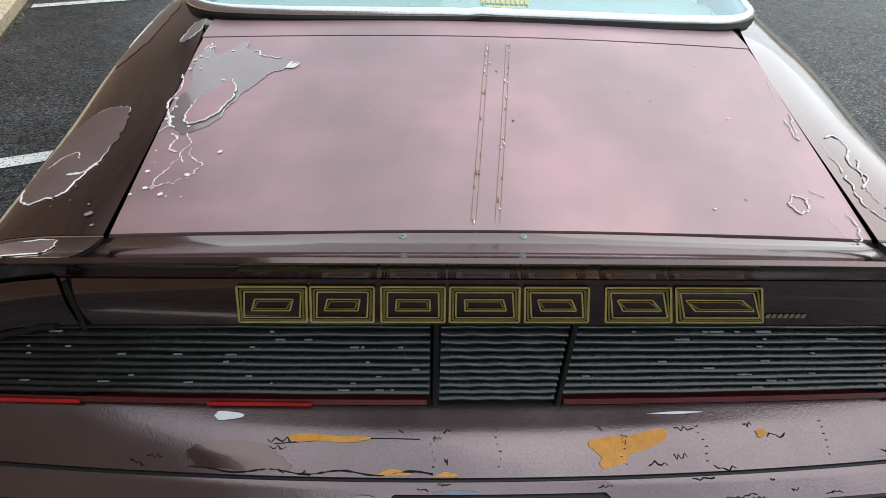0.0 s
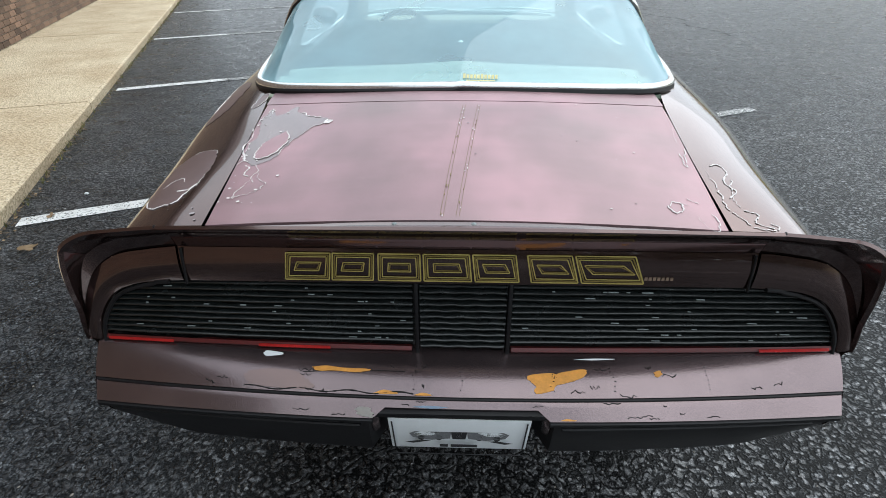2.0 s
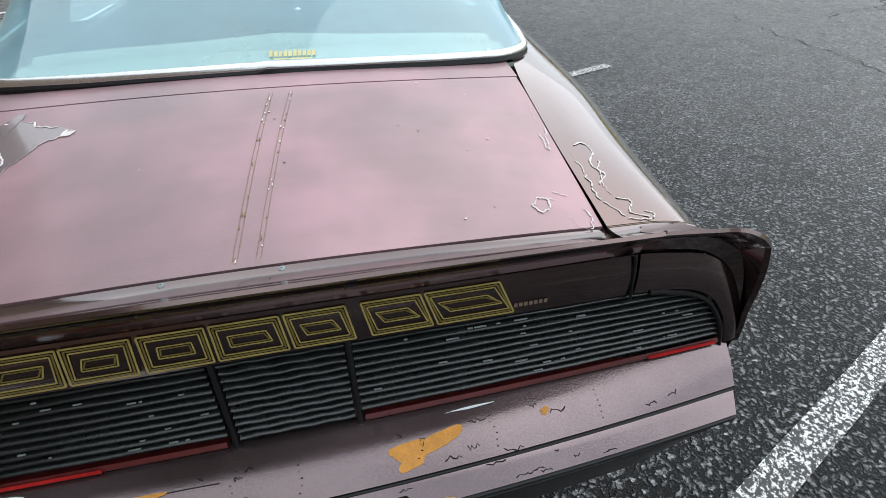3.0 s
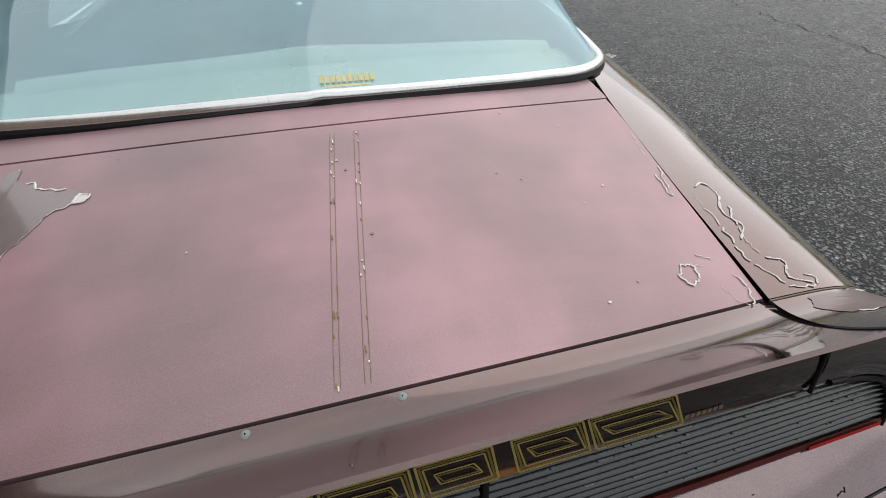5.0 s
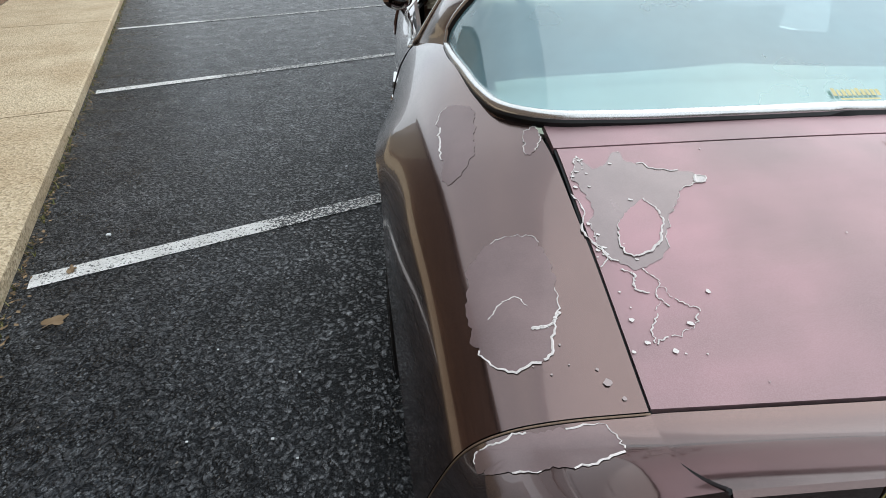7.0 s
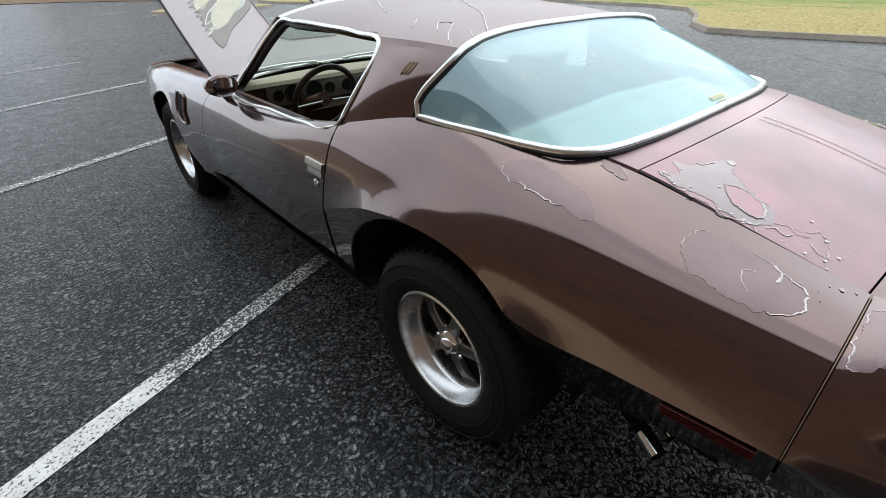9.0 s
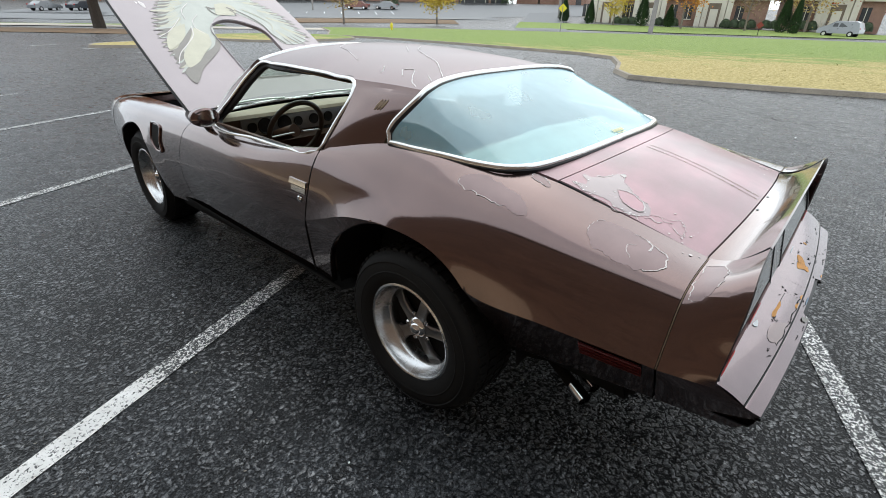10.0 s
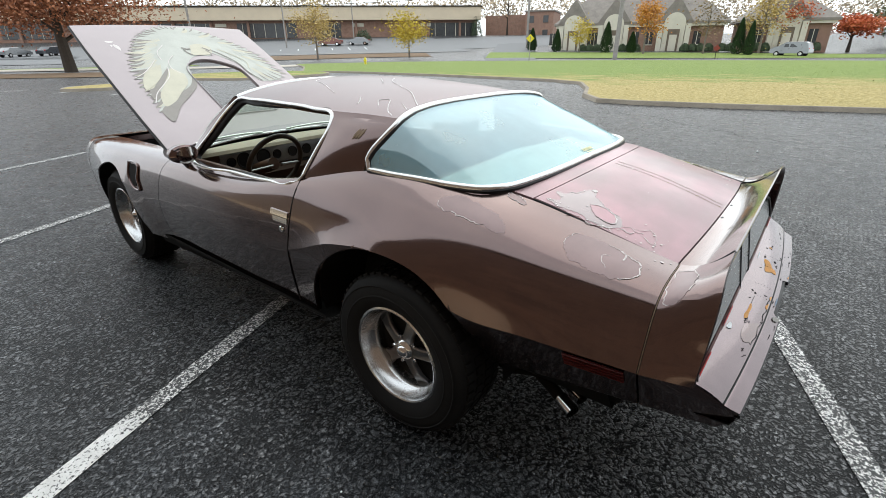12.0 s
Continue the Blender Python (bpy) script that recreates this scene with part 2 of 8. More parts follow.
def glass_mat(name, tint, gloss=0.08, rough=0.02):
    m, nt, bs = nodes_of(name)
    nt.nodes.remove(bs)
    out = nt.nodes["Material Output"]
    tr = nt.nodes.new("ShaderNodeBsdfTransparent")
    tr.inputs["Color"].default_value = (*tint, 1)
    gl = nt.nodes.new("ShaderNodeBsdfGlossy")
    gl.inputs["Roughness"].default_value = rough
    gl.inputs["Color"].default_value = (0.92, 0.99, 1.0, 1)
    lw = nt.nodes.new("ShaderNodeLayerWeight")
    lw.inputs["Blend"].default_value = 0.5
    pw = nt.nodes.new("ShaderNodeMath")
    pw.operation = "POWER"
    pw.inputs[1].default_value = 5.0
    nt.links.new(lw.outputs["Facing"], pw.inputs[0])
    fr = nt.nodes.new("ShaderNodeMapRange")
    fr.inputs["To Min"].default_value = gloss
    fr.inputs["To Max"].default_value = 1.0
    nt.links.new(pw.outputs[0], fr.inputs["Value"])
    mx = nt.nodes.new("ShaderNodeMixShader")
    nt.links.new(fr.outputs["Result"], mx.inputs["Fac"])
    nt.links.new(tr.outputs[0], mx.inputs[1])
    nt.links.new(gl.outputs[0], mx.inputs[2])
    nt.links.new(mx.outputs[0], out.inputs["Surface"])
    return m


def hazy_glass(name, tint, haze, amount):
    """Tinted glass with a coloured diffuse layer of uneven weight mixed in."""
    m = glass_mat(name, tint, 0.17, 0.03)
    nt = m.node_tree
    out = nt.nodes["Material Output"]
    clear = out.inputs["Surface"].links[0].from_socket
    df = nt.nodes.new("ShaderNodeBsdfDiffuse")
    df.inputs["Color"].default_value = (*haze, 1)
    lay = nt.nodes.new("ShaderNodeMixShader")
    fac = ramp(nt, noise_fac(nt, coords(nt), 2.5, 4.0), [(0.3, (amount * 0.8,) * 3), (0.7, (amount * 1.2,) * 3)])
    nt.links.new(fac, lay.inputs["Fac"])
    nt.links.new(clear, lay.inputs[1])
    nt.links.new(df.outputs[0], lay.inputs[2])
    nt.links.new(lay.outputs[0], out.inputs["Surface"])
    return m


def leaf_mat(name, a, b):
    m, nt, bs = nodes_of(name)
    geo = nt.nodes.new("ShaderNodeNewGeometry")
    col = ramp(nt, geo.outputs["Random Per Island"], [(0.0, a), (1.0, b)])
    nt.links.new(col, bs.inputs["Base Color"])
    bs.inputs["Roughness"].default_value = 0.7
    return m


def brick_tex(name, a, b, mortar, w=0.21, h=0.075):
    m, nt, bs = nodes_of(name)
    tc = nt.nodes.new("ShaderNodeTexCoord")
    br = nt.nodes.new("ShaderNodeTexBrick")
    br.inputs["Scale"].default_value = 1.0
    br.inputs["Brick Width"].default_value = w
    br.inputs["Row Height"].default_value = h
    br.inputs["Mortar Size"].default_value = 0.008
    br.inputs["Color1"].default_value = (*a, 1)
    br.inputs["Color2"].default_value = (*b, 1)
    br.inputs["Mortar"].default_value = (*mortar, 1)
    nt.links.new(tc.outputs["UV"], br.inputs["Vector"])
    col = mix(nt, 0.4, br.outputs["Color"], ramp(nt, noise_fac(nt, coords(nt), 1.5, 5.0), [(0.3, shade(a, 0.6)), (0.7, shade(a, 1.4))]))
    nt.links.new(col, bs.inputs["Base Color"])
    bs.inputs["Roughness"].default_value = 0.85
    return m


M_PAINT = paint_brown()
M_FADED = paint_faded()
M_ASPHALT = asphalt()
M_LINE = line_paint()
M_AGG = aggregate()
M_GRASS = grass_mat()
M_CHROME = surface("chrome", (0.78, 0.78, 0.78), 0.12, 1.0, 0.06, 20, 300, 0.02)
M_BRIGHT = surface("dull_bright_trim", (0.72, 0.72, 0.71), 0.24, 0.9, 0.08, 12, 200, 0.03)
M_ALLOY = surface("brushed_alloy_rim", (0.66, 0.665, 0.67), 0.26, 1.0, 0.12, 9, 260, 0.05)
M_SPOKE = surface("grey_cast_spoke", (0.25, 0.25, 0.255), 0.38, 0.9, 0.2, 14, 180, 0.08)
M_RUBBER = surface("tyre_rubber", (0.012, 0.012, 0.012), 0.7, 0.0, 0.25, 9, 120, 0.12, spec=0.22)
M_BLACK = surface("black_plastic", (0.009, 0.009, 0.010), 0.45, 0.0, 0.3, 12, 140, 0.06, spec=0.3)
M_LOUVRE = surface("chipped_black_louvre", (0.008, 0.010, 0.010), 0.24, 0.0, 0.45, 22, 150, 0.12, spec=0.7, rvar=0.12)
M_CHIP = surface("chalky_grey_chip", (0.22, 0.25, 0.25), 0.7, 0.0, 0.3, 30, 200, 0.1)
M_DARKBODY = surface("underbody_black", (0.010, 0.010, 0.010), 0.75, 0.0, 0.3, 7, 60, 0.1, spec=0.2)
M_TAN = surface("tan_vinyl", (0.24, 0.16, 0.09), 0.5, 0.0, 0.14, 9, 220, 0.12)
M_BROWNVINYL = surface("brown_vinyl", (0.085, 0.042, 0.022), 0.5, 0.0, 0.2, 9, 200, 0.1)
M_SHELF = surface("sun_bleached_shelf", (0.62, 0.59, 0.47), 0.75, 0.0, 0.14, 5, 120, 0.1)
M_SWHEEL = surface("dark_wheel_rim", (0.035, 0.022, 0.014), 0.4, 0.0, 0.2, 20, 160, 0.05)
M_RED = surface("red_lamp_plastic", (0.36, 0.012, 0.012), 0.25, 0.0, 0.3, 14, 120, 0.05)
M_DKRED = surface("dull_red_lamp", (0.085, 0.010, 0.010), 0.35, 0.0, 0.35, 14, 120, 0.05)
M_ORANGE = surface("orange_filler", (0.62, 0.28, 0.045), 0.6, 0.0, 0.2, 40, 200, 0.2)
M_PEELEDGE = surface("lifted_clear_coat_edge", (0.70, 0.66, 0.645), 0.5, 0.0, 0.15, 60, 300, 0.2)
M_PEEL = surface("peeled_grey_paint", (0.235, 0.185, 0.186), 0.24, 0.35, 0.16, 14, 400, 0.06, coat=0.9)
M_PEELPINK = surface("peeled_pink_paint", (0.192, 0.135, 0.134), 0.34, 0.45, 0.14, 14, 400, 0.06, coat=0.3)
M_GOLD = surface("gold_decal", (0.46, 0.37, 0.11), 0.45, 0.35, 0.18, 30, 200, 0.03)
M_TANDECAL = surface("worn_tan_decal", (0.24, 0.175, 0.115), 0.5, 0.2, 0.2, 30, 200, 0.03)
M_DKGOLD = surface("dark_gold_decal", (0.20, 0.15, 0.04), 0.45, 0.3, 0.2, 30, 200, 0.03)
M_WORNSTRIPE = surface("worn_stripe", (0.24, 0.17, 0.12), 0.5, 0.3, 0.2, 30, 200, 0.03)
M_CREAM = surface("cream_decal", (0.50, 0.485, 0.385), 0.5, 0.15, 0.12, 10, 120, 0.03)
M_PALE = surface("pale_grey_decal", (0.45, 0.47, 0.43), 0.5, 0.2, 0.12, 8, 120, 0.03)
M_GREYDECAL = surface("grey_decal", (0.24, 0.225, 0.205), 0.5, 0.15, 0.15, 10, 120, 0.03)
M_WHITE = surface("white_enamel", (0.78, 0.82, 0.84), 0.4, 0.0, 0.05, 10, 120, 0.03)
M_INK = surface("black_ink", (0.02, 0.02, 0.022), 0.5, 0.0, 0.1, 10, 120, 0.0)
M_HOOD = surface("chalky_lilac_paint", (0.335, 0.292, 0.305), 0.42, 0.25, 0.10, 3, 300, 0.05, coat=0.3)
M_ROOF = surface("dull_brown_roof_paint", (0.20, 0.156, 0.160), 0.42, 0.65, 0.18, 3, 300, 0.05, coat=0.12)
M_BUMPER = surface("sun_faded_bumper_paint", (0.175, 0.134, 0.138), 0.20, 0.90, 0.20, 5, 300, 0.06, coat=0.4)
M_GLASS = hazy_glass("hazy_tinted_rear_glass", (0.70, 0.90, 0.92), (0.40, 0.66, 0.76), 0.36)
M_CLEAR = glass_mat("windscreen_glass", (0.72, 0.82, 0.77), 0.08)
M_OLDKERB = surface("weathered_dark_kerb", (0.27, 0.235, 0.19), 0.9, 0.0, 0.45, 1.4, 30, 0.4, 0.02)
M_CONC = surface("kerb_concrete", (0.36, 0.33, 0.27), 0.85, 0.0, 0.2, 3, 80, 0.3)
M_BRICK = surface("brown_brick", (0.17, 0.105, 0.068), 0.85, 0.0, 0.2, 12, 120, 0.3, obrand=0.55)
M_MORTAR = surface("mortar", (0.30, 0.25, 0.19), 0.9, 0.0, 0.2, 8, 120, 0.3)
M_BRICKTEX = brick_tex("far_brown_brick", (0.13, 0.08, 0.055), (0.09, 0.055, 0.04), (0.20, 0.17, 0.13))
M_REDBRICK = brick_tex("far_red_brick", (0.28, 0.155, 0.11), (0.23, 0.13, 0.095), (0.42, 0.33, 0.27))


# ---- mesh helpers ----
def make(name, verts, faces, mat_, parent=None, label="", smooth=True, angle=38, uv=None):
    me = bpy.data.meshes.new(name)
    me.from_pydata([tuple(v) for v in verts], [], faces)
    me.validate()
    bm = bmesh.new()
    bm.from_mesh(me)
    bmesh.ops.remove_doubles(bm, verts=bm.verts, dist=0.0002)
    bmesh.ops.recalc_face_normals(bm, faces=bm.faces)
    if uv:
        layer = bm.loops.layers.uv.new("UVMap")
        for f in bm.faces:
            for lp in f.loops:
                lp[layer].uv = uv(lp.vert.co)
    bm.to_mesh(me)
    bm.free()
    if smooth:
        me.polygons.foreach_set("use_smooth", [True] * len(me.polygons))
        me.set_sharp_from_angle(angle=radians(angle))
    me.materials.append(mat_)
    ob = new(name, me)
    if parent:
        ob.parent = parent
    if label:
        ob["label"] = label
    return ob


def part(name, bm, mat_, parent, label="", smooth=True, angle=38):
    me = bpy.data.meshes.new(name)
    bm.to_mesh(me)
    bm.free()
    if smooth:
        me.polygons.foreach_set("use_smooth", [True] * len(me.polygons))
        me.set_sharp_from_angle(angle=radians(angle))
    me.materials.append(mat_)
    ob = new(name, me)
    if parent:
        ob.parent = parent
    if label:
        ob["label"] = label
    return ob


def join(*shapes):
    """Several (verts, faces) in one."""
    vs, fs = [], []
    for v, f in shapes:
        o = len(vs)
        vs += list(v)
        fs += [tuple(i + o for i in q) for q in f]
    return vs, fs


def grid(rows, wrap=False):
    """Quads over rows of points of equal length."""
    n = len(rows[0])
    vs = [p for r in rows for p in r]
    fs = []
    for i in range(len(rows) - 1):
        for j in range(n if wrap else n - 1):
            k = (j + 1) % n
            fs.append((i * n + j, i * n + k, (i + 1) * n + k, (i + 1) * n + j))
    return vs, fs


def thick(shape, d):
    """A sheet pushed along the vector d into a closed plate."""
    vs, fs = [Vector(v) for v in shape[0]], list(shape[1])
    bm = bmesh.new()
    bv = [bm.verts.new(v) for v in vs]
    for f in fs:
        try:
            bm.faces.new([bv[i] for i in f])
        except ValueError:
            pass
    bmesh.ops.remove_doubles(bm, verts=bm.verts, dist=0.0002)
    old = bm.faces[:]
    kept = bmesh.ops.duplicate(bm, geom=old)["geom"]
    ext = bmesh.ops.extrude_face_region(bm, geom=old)["geom"]
    bmesh.ops.translate(bm, verts=[g for g in ext if isinstance(g, bmesh.types.BMVert)], vec=Vector(d))
    bmesh.ops.remove_doubles(bm, verts=bm.verts, dist=0.0002)
    bm.verts.index_update()
    out = [v.co.copy() for v in bm.verts], [tuple(v.index for v in f.verts) for f in bm.faces]
    bm.free()
    return out


def box(c, s, bevel=0.0, rot=None, taper=1.0):
    bm = bmesh.new()
    bmesh.ops.create_cube(bm, size=1.0)
    for v in bm.verts:
        if v.co.z > 0:
            v.co.x *= taper
            v.co.y *= taper
        v.co = Vector((v.co.x * s[0], v.co.y * s[1], v.co.z * s[2]))
    if bevel:
        bmesh.ops.bevel(bm, geom=bm.edges[:], offset=bevel, segments=2, affect="EDGES", profile=0.6)
    m = Matrix.Translation(c) @ (rot if rot else Matrix())
    bm.transform(m)
    bm.verts.index_update()
    out = [v.co.copy() for v in bm.verts], [tuple(v.index for v in f.verts) for f in bm.faces]
    bm.free()
    return out


def tube(pts, r, n=8, closed=False, flat=1.0, up=None, radii=None):
    """A tube along points; flat squeezes it across the direction up."""
    pts = [Vector(p) for p in pts]
    rows = []
    m = len(pts)
    prev = None
    for i, p in enumerate(pts):
        a = pts[(i - 1) % m] if closed or i > 0 else p
        b = pts[(i + 1) % m] if closed or i < m - 1 else p
        t = (b - a).normalized()
        ref = Vector(up) if up else (prev if prev else (Vector((0, 0, 1)) if abs(t.z) < 0.9 else Vector((1, 0, 0))))
        u = (ref - t * ref.dot(t)).normalized()
        if not up:
            prev = u
        w = t.cross(u)
        rr = radii[i] if radii else r
        rows.append([p + u * (math.cos(q) * rr * flat) + w * (math.sin(q) * rr) for q in [2 * math.pi * k / n for k in range(n)]])
    if closed:
        rows.append(rows[0])
    vs, fs = grid(rows, True)
    if not closed:
        fs.append(tuple(range(n)))
        fs.append(tuple(range((m - 1) * n, m * n)))
    return vs, fs


def lathe(profile, n=40, axis="x", c=(0, 0, 0)):
    """A turned shape from (radius, along) pairs round an axis through c."""
    rows = []
    for k in range(n + 1):
        a = 2 * math.pi * k / n
        row = []
        for r, h in profile:
            u, v = r * math.cos(a), r * math.sin(a)
            p = {"x": (h, u, v), "y": (u, h, v), "z": (u, v, h)}[axis]
            row.append(Vector(p) + Vector(c))
        rows.append(row)
    return grid(rows)


def spline(xs, ys, x):
    """Smooth curve through points, by finite differences."""
    xs, ys = np.asarray(xs, float), np.asarray(ys, float)
    x = min(max(x, xs[0]), xs[-1])
    i = int(min(max(np.searchsorted(xs, x) - 1, 0), len(xs) - 2))

    def slope(j):
        if j == 0:
            return (ys[1] - ys[0]) / (xs[1] - xs[0])
        if j == len(xs) - 1:
            return (ys[-1] - ys[-2]) / (xs[-1] - xs[-2])
        h0, h1 = xs[j] - xs[j - 1], xs[j + 1] - xs[j]
        return ((ys[j] - ys[j - 1]) / h0 * h1 + (ys[j + 1] - ys[j]) / h1 * h0) / (h0 + h1)
    h = xs[i + 1] - xs[i]
    t = (x - xs[i]) / h
    a, b = slope(i) * h, slope(i + 1) * h
    return ys[i] * (2 * t ** 3 - 3 * t * t + 1) + a * (t ** 3 - 2 * t * t + t) + ys[i + 1] * (3 * t * t - 2 * t ** 3) + b * (t ** 3 - t * t)


def curve(pts, n):
    """n + 1 points along a smooth curve through pts, evenly spread by length."""
    pts = np.asarray(pts, float)
    d = np.concatenate([[0], np.cumsum(np.linalg.norm(np.diff(pts, axis=0), axis=1))])
    return [Vector(spline(d, pts, d[-1] * k / n)) for k in range(n + 1)]


def fan(outline, z=None):
    """One filled polygon as triangles round its middle."""
    pts = [Vector(p) for p in outline]
    c = sum(pts, Vector()) / len(pts)
    n = len(pts)
    return [c] + pts, [(0, i + 1, (i + 1) % n + 1) for i in range(n)]


def mirror(shape):
    return [Vector((-v[0], v[1], v[2])) for v in shape[0]], [tuple(reversed(f)) for f in shape[1]]


def empty(name, at=(0, 0, 0)):
    ob = new(name)
    ob.location = at
    return ob


# ---- the parked car: x across, y forward from the rear axle ----
car = tagged(empty("parked_car", (0, 0, 0)), "brown two-door coupe with peeling paint and raised hood", "car")

# half sections of the body side: height and half width from the top seam down to the sill
STATION_Y = [-0.86, -0.55, -0.30, 0.0, 0.30, 0.65, 1.20, 1.70, 2.10, 2.50, 2.85, 3.30, 3.62]
SECTIONS = [
    [(0.577, 0.884), (0.680, 0.880), (0.752, 0.864), (0.798, 0.828), (0.832, 0.752), (0.861, 0.660), (0.818, 0.585), (0.772, 0.495)],
    [(0.577, 0.950), (0.672, 0.932), (0.757, 0.905), (0.820, 0.858), (0.863, 0.768), (0.893, 0.660), (0.848, 0.570), (0.795, 0.465)],
    [(0.592, 1.000), (0.690, 0.975), (0.780, 0.938), (0.850, 0.877), (0.897, 0.778), (0.918, 0.662), (0.872, 0.550), (0.815, 0.430)],
    [(0.690, 1.022), (0.744, 0.994), (0.808, 0.951), (0.872, 0.890), (0.910, 0.850), (0.946, 0.796), (0.940, 0.600), (0.890, 0.350)],
    [(0.728, 1.022), (0.778, 0.990), (0.828, 0.946), (0.878, 0.886), (0.904, 0.840), (0.945, 0.772), (0.932, 0.590), (0.880, 0.330)],
    [(0.812, 0.955), (0.830, 0.940), (0.852, 0.912), (0.880, 0.860), (0.905, 0.775), (0.918, 0.640), (0.892, 0.490), (0.850, 0.315)],
    [(0.812, 0.884), (0.832, 0.876), (0.866, 0.855), (0.898, 0.806), (0.916, 0.715), (0.920, 0.612), (0.890, 0.465), (0.850, 0.310)],
    [(0.800, 0.884), (0.824, 0.876), (0.860, 0.854), (0.894, 0.804), (0.914, 0.715), (0.918, 0.612), (0.889, 0.460), (0.848, 0.300)],
    [(0.730, 0.886), (0.792, 0.876), (0.850, 0.851), (0.891, 0.798), (0.911, 0.712), (0.917, 0.612), (0.889, 0.455), (0.848, 0.290)],
    [(0.705, 0.878), (0.776, 0.870), (0.835, 0.848), (0.882, 0.797), (0.910, 0.722), (0.932, 0.650), (0.926, 0.500), (0.884, 0.280)],
    [(0.690, 0.868), (0.764, 0.862), (0.825, 0.842), (0.874, 0.796), (0.905, 0.742), (0.936, 0.690), (0.930, 0.520), (0.884, 0.275)],
    [(0.668, 0.846), (0.742, 0.842), (0.803, 0.824), (0.850, 0.778), (0.880, 0.708), (0.894, 0.620), (0.884, 0.480), (0.842, 0.270)],
    [(0.645, 0.812), (0.712, 0.808), (0.764, 0.790), (0.802, 0.744), (0.824, 0.675), (0.832, 0.590), (0.822, 0.470), (0.784, 0.280)],
]
FLAT = np.array(SECTIONS).reshape(len(SECTIONS), -1)
NT = 30


def section(y):
    return spline(STATION_Y, FLAT, y).reshape(8, 2)


def side_point(y, t):
    """The body's side at the length y; t from 0 at the top seam to 7 at the sill."""
    sec = section(y)
    if t <= 5:
        x, z = spline(range(6), sec[:6], t)
    else:
        x, z = spline(range(5, 8), sec[5:], t)
    return x, z


def t_at_height(y, z):
    lo, hi = 0.0, 7.0
    for _ in range(24):
        mid = (lo + hi) / 2
        if side_point(y, mid)[1] > z:
            lo = mid
        else:
            hi = mid
    return lo


def top_z(x, y):
    """Height of the body's side surface above the plan point (x, y), on the shoulder."""
    x = abs(x)
    lo, hi = 0.0, 4.6
    for _ in range(22):
        mid = (lo + hi) / 2
        if side_point(y, mid)[0] < x:
            lo = mid
        else:
            hi = mid
    return side_point(y, lo)[1]


ARCHES = ((0.055, 0.35, 0.452), (2.80, 0.32, 0.425))


def sill(y):
    z = side_point(y, 7.0)[1]
    for c, h, r in ARCHES:
        if abs(y - c) < r:
            z = max(z, h + math.sqrt(r * r - (y - c) ** 2))
    return z


def row_t(te, k):
    """The lines of the side run along the lower crease where there is one."""
    if te > 5.05:
        return 5.0 * k / 22 if k <= 22 else 5.0 + (te - 5.0) * (k - 22) / (NT - 22)
    return te * 0.97 * k / 22 if k <= 22 else te * (0.97 + 0.03 * (k - 22) / (NT - 22))


def side_panel(y0, y1, shift0=None, shift1=None):
    """A stretch of the body's left side between two seams, arch cut out, with a rolled lower lip."""
    ys = list(np.linspace(y0, y1, max(8, int((y1 - y0) / 0.03))))
    for c, h, r in ARCHES:
        ys += [c + r * math.cos(a) for a in np.linspace(0.001, math.pi - 0.001, 60)]
    ys = sorted(y for y in set(ys) if y0 <= y <= y1)
    rows = []
    for y in ys:
        u = (y - y0) / (y1 - y0)
        te = t_at_height(y, sill(y) + 0.0005)
        row = []
        for k in range(NT + 1):
            t = row_t(te, k)
            x, z = side_point(y, t)
            dy = (shift0(z) * (1 - u) if shift0 else 0) + (shift1(z) * u if shift1 else 0)
            if dy:
                x, _ = side_point(min(max(y + dy, STATION_Y[0]), STATION_Y[-1]), t)
            row.append(Vector((-x, y + dy, z)))
        last = row[-1]
        row.append(last + Vector((0.006, 0, -0.006)))
        row.append(last + Vector((0.03, 0, -0.004)))
        rows.append(row)
    return rows


def rear_door_seam(z):
    return 0.20 * (0.80 - z) if z < 0.80 else 0.0


def front_door_seam(z):
    return 0.42 * (0.86 - z) if z > 0.5 else 0.151


def paired(name, shape, mat_, label="", parent=None):
    """The same part on both sides of the car."""
    a = make(name, *shape, mat_, parent or car, label, angle=15)
    b = make(name, *mirror(shape), mat_, parent or car, label, angle=15)
    return a, b


quarter_rows = side_panel(-0.857, 0.640, None, rear_door_seam)
quarters = paired("quarter_panel", grid(quarter_rows), M_PAINT, "brown quarter panel with flared wheel arch and peeled patches")
door_rows = side_panel(0.646, 1.955, rear_door_seam, front_door_seam)
doors = paired("door", thick(grid([r[:-2] for r in door_rows]), (0.02, 0, 0)), M_PAINT, "long brown door with bright window trim")
fender_rows = side_panel(1.961, 3.55, front_door_seam, None)
fenders = paired("front_fender", grid(fender_rows), M_PAINT, "brown front fender with dark air vent")

# sill strip under the doors
paired("rocker_panel", grid([[Vector((-0.868, y, 0.330)), Vector((-0.868, y, 0.312)), Vector((-0.835, y, 0.325 - 0.040 * y)), Vector((-0.78, y, 0.315 - 0.040 * y)), Vector((-0.66, y, 0.315 - 0.040 * y))]
                             for y in np.linspace(0.52, 2.37, 20)]), M_DARKBODY, "black rocker panel")

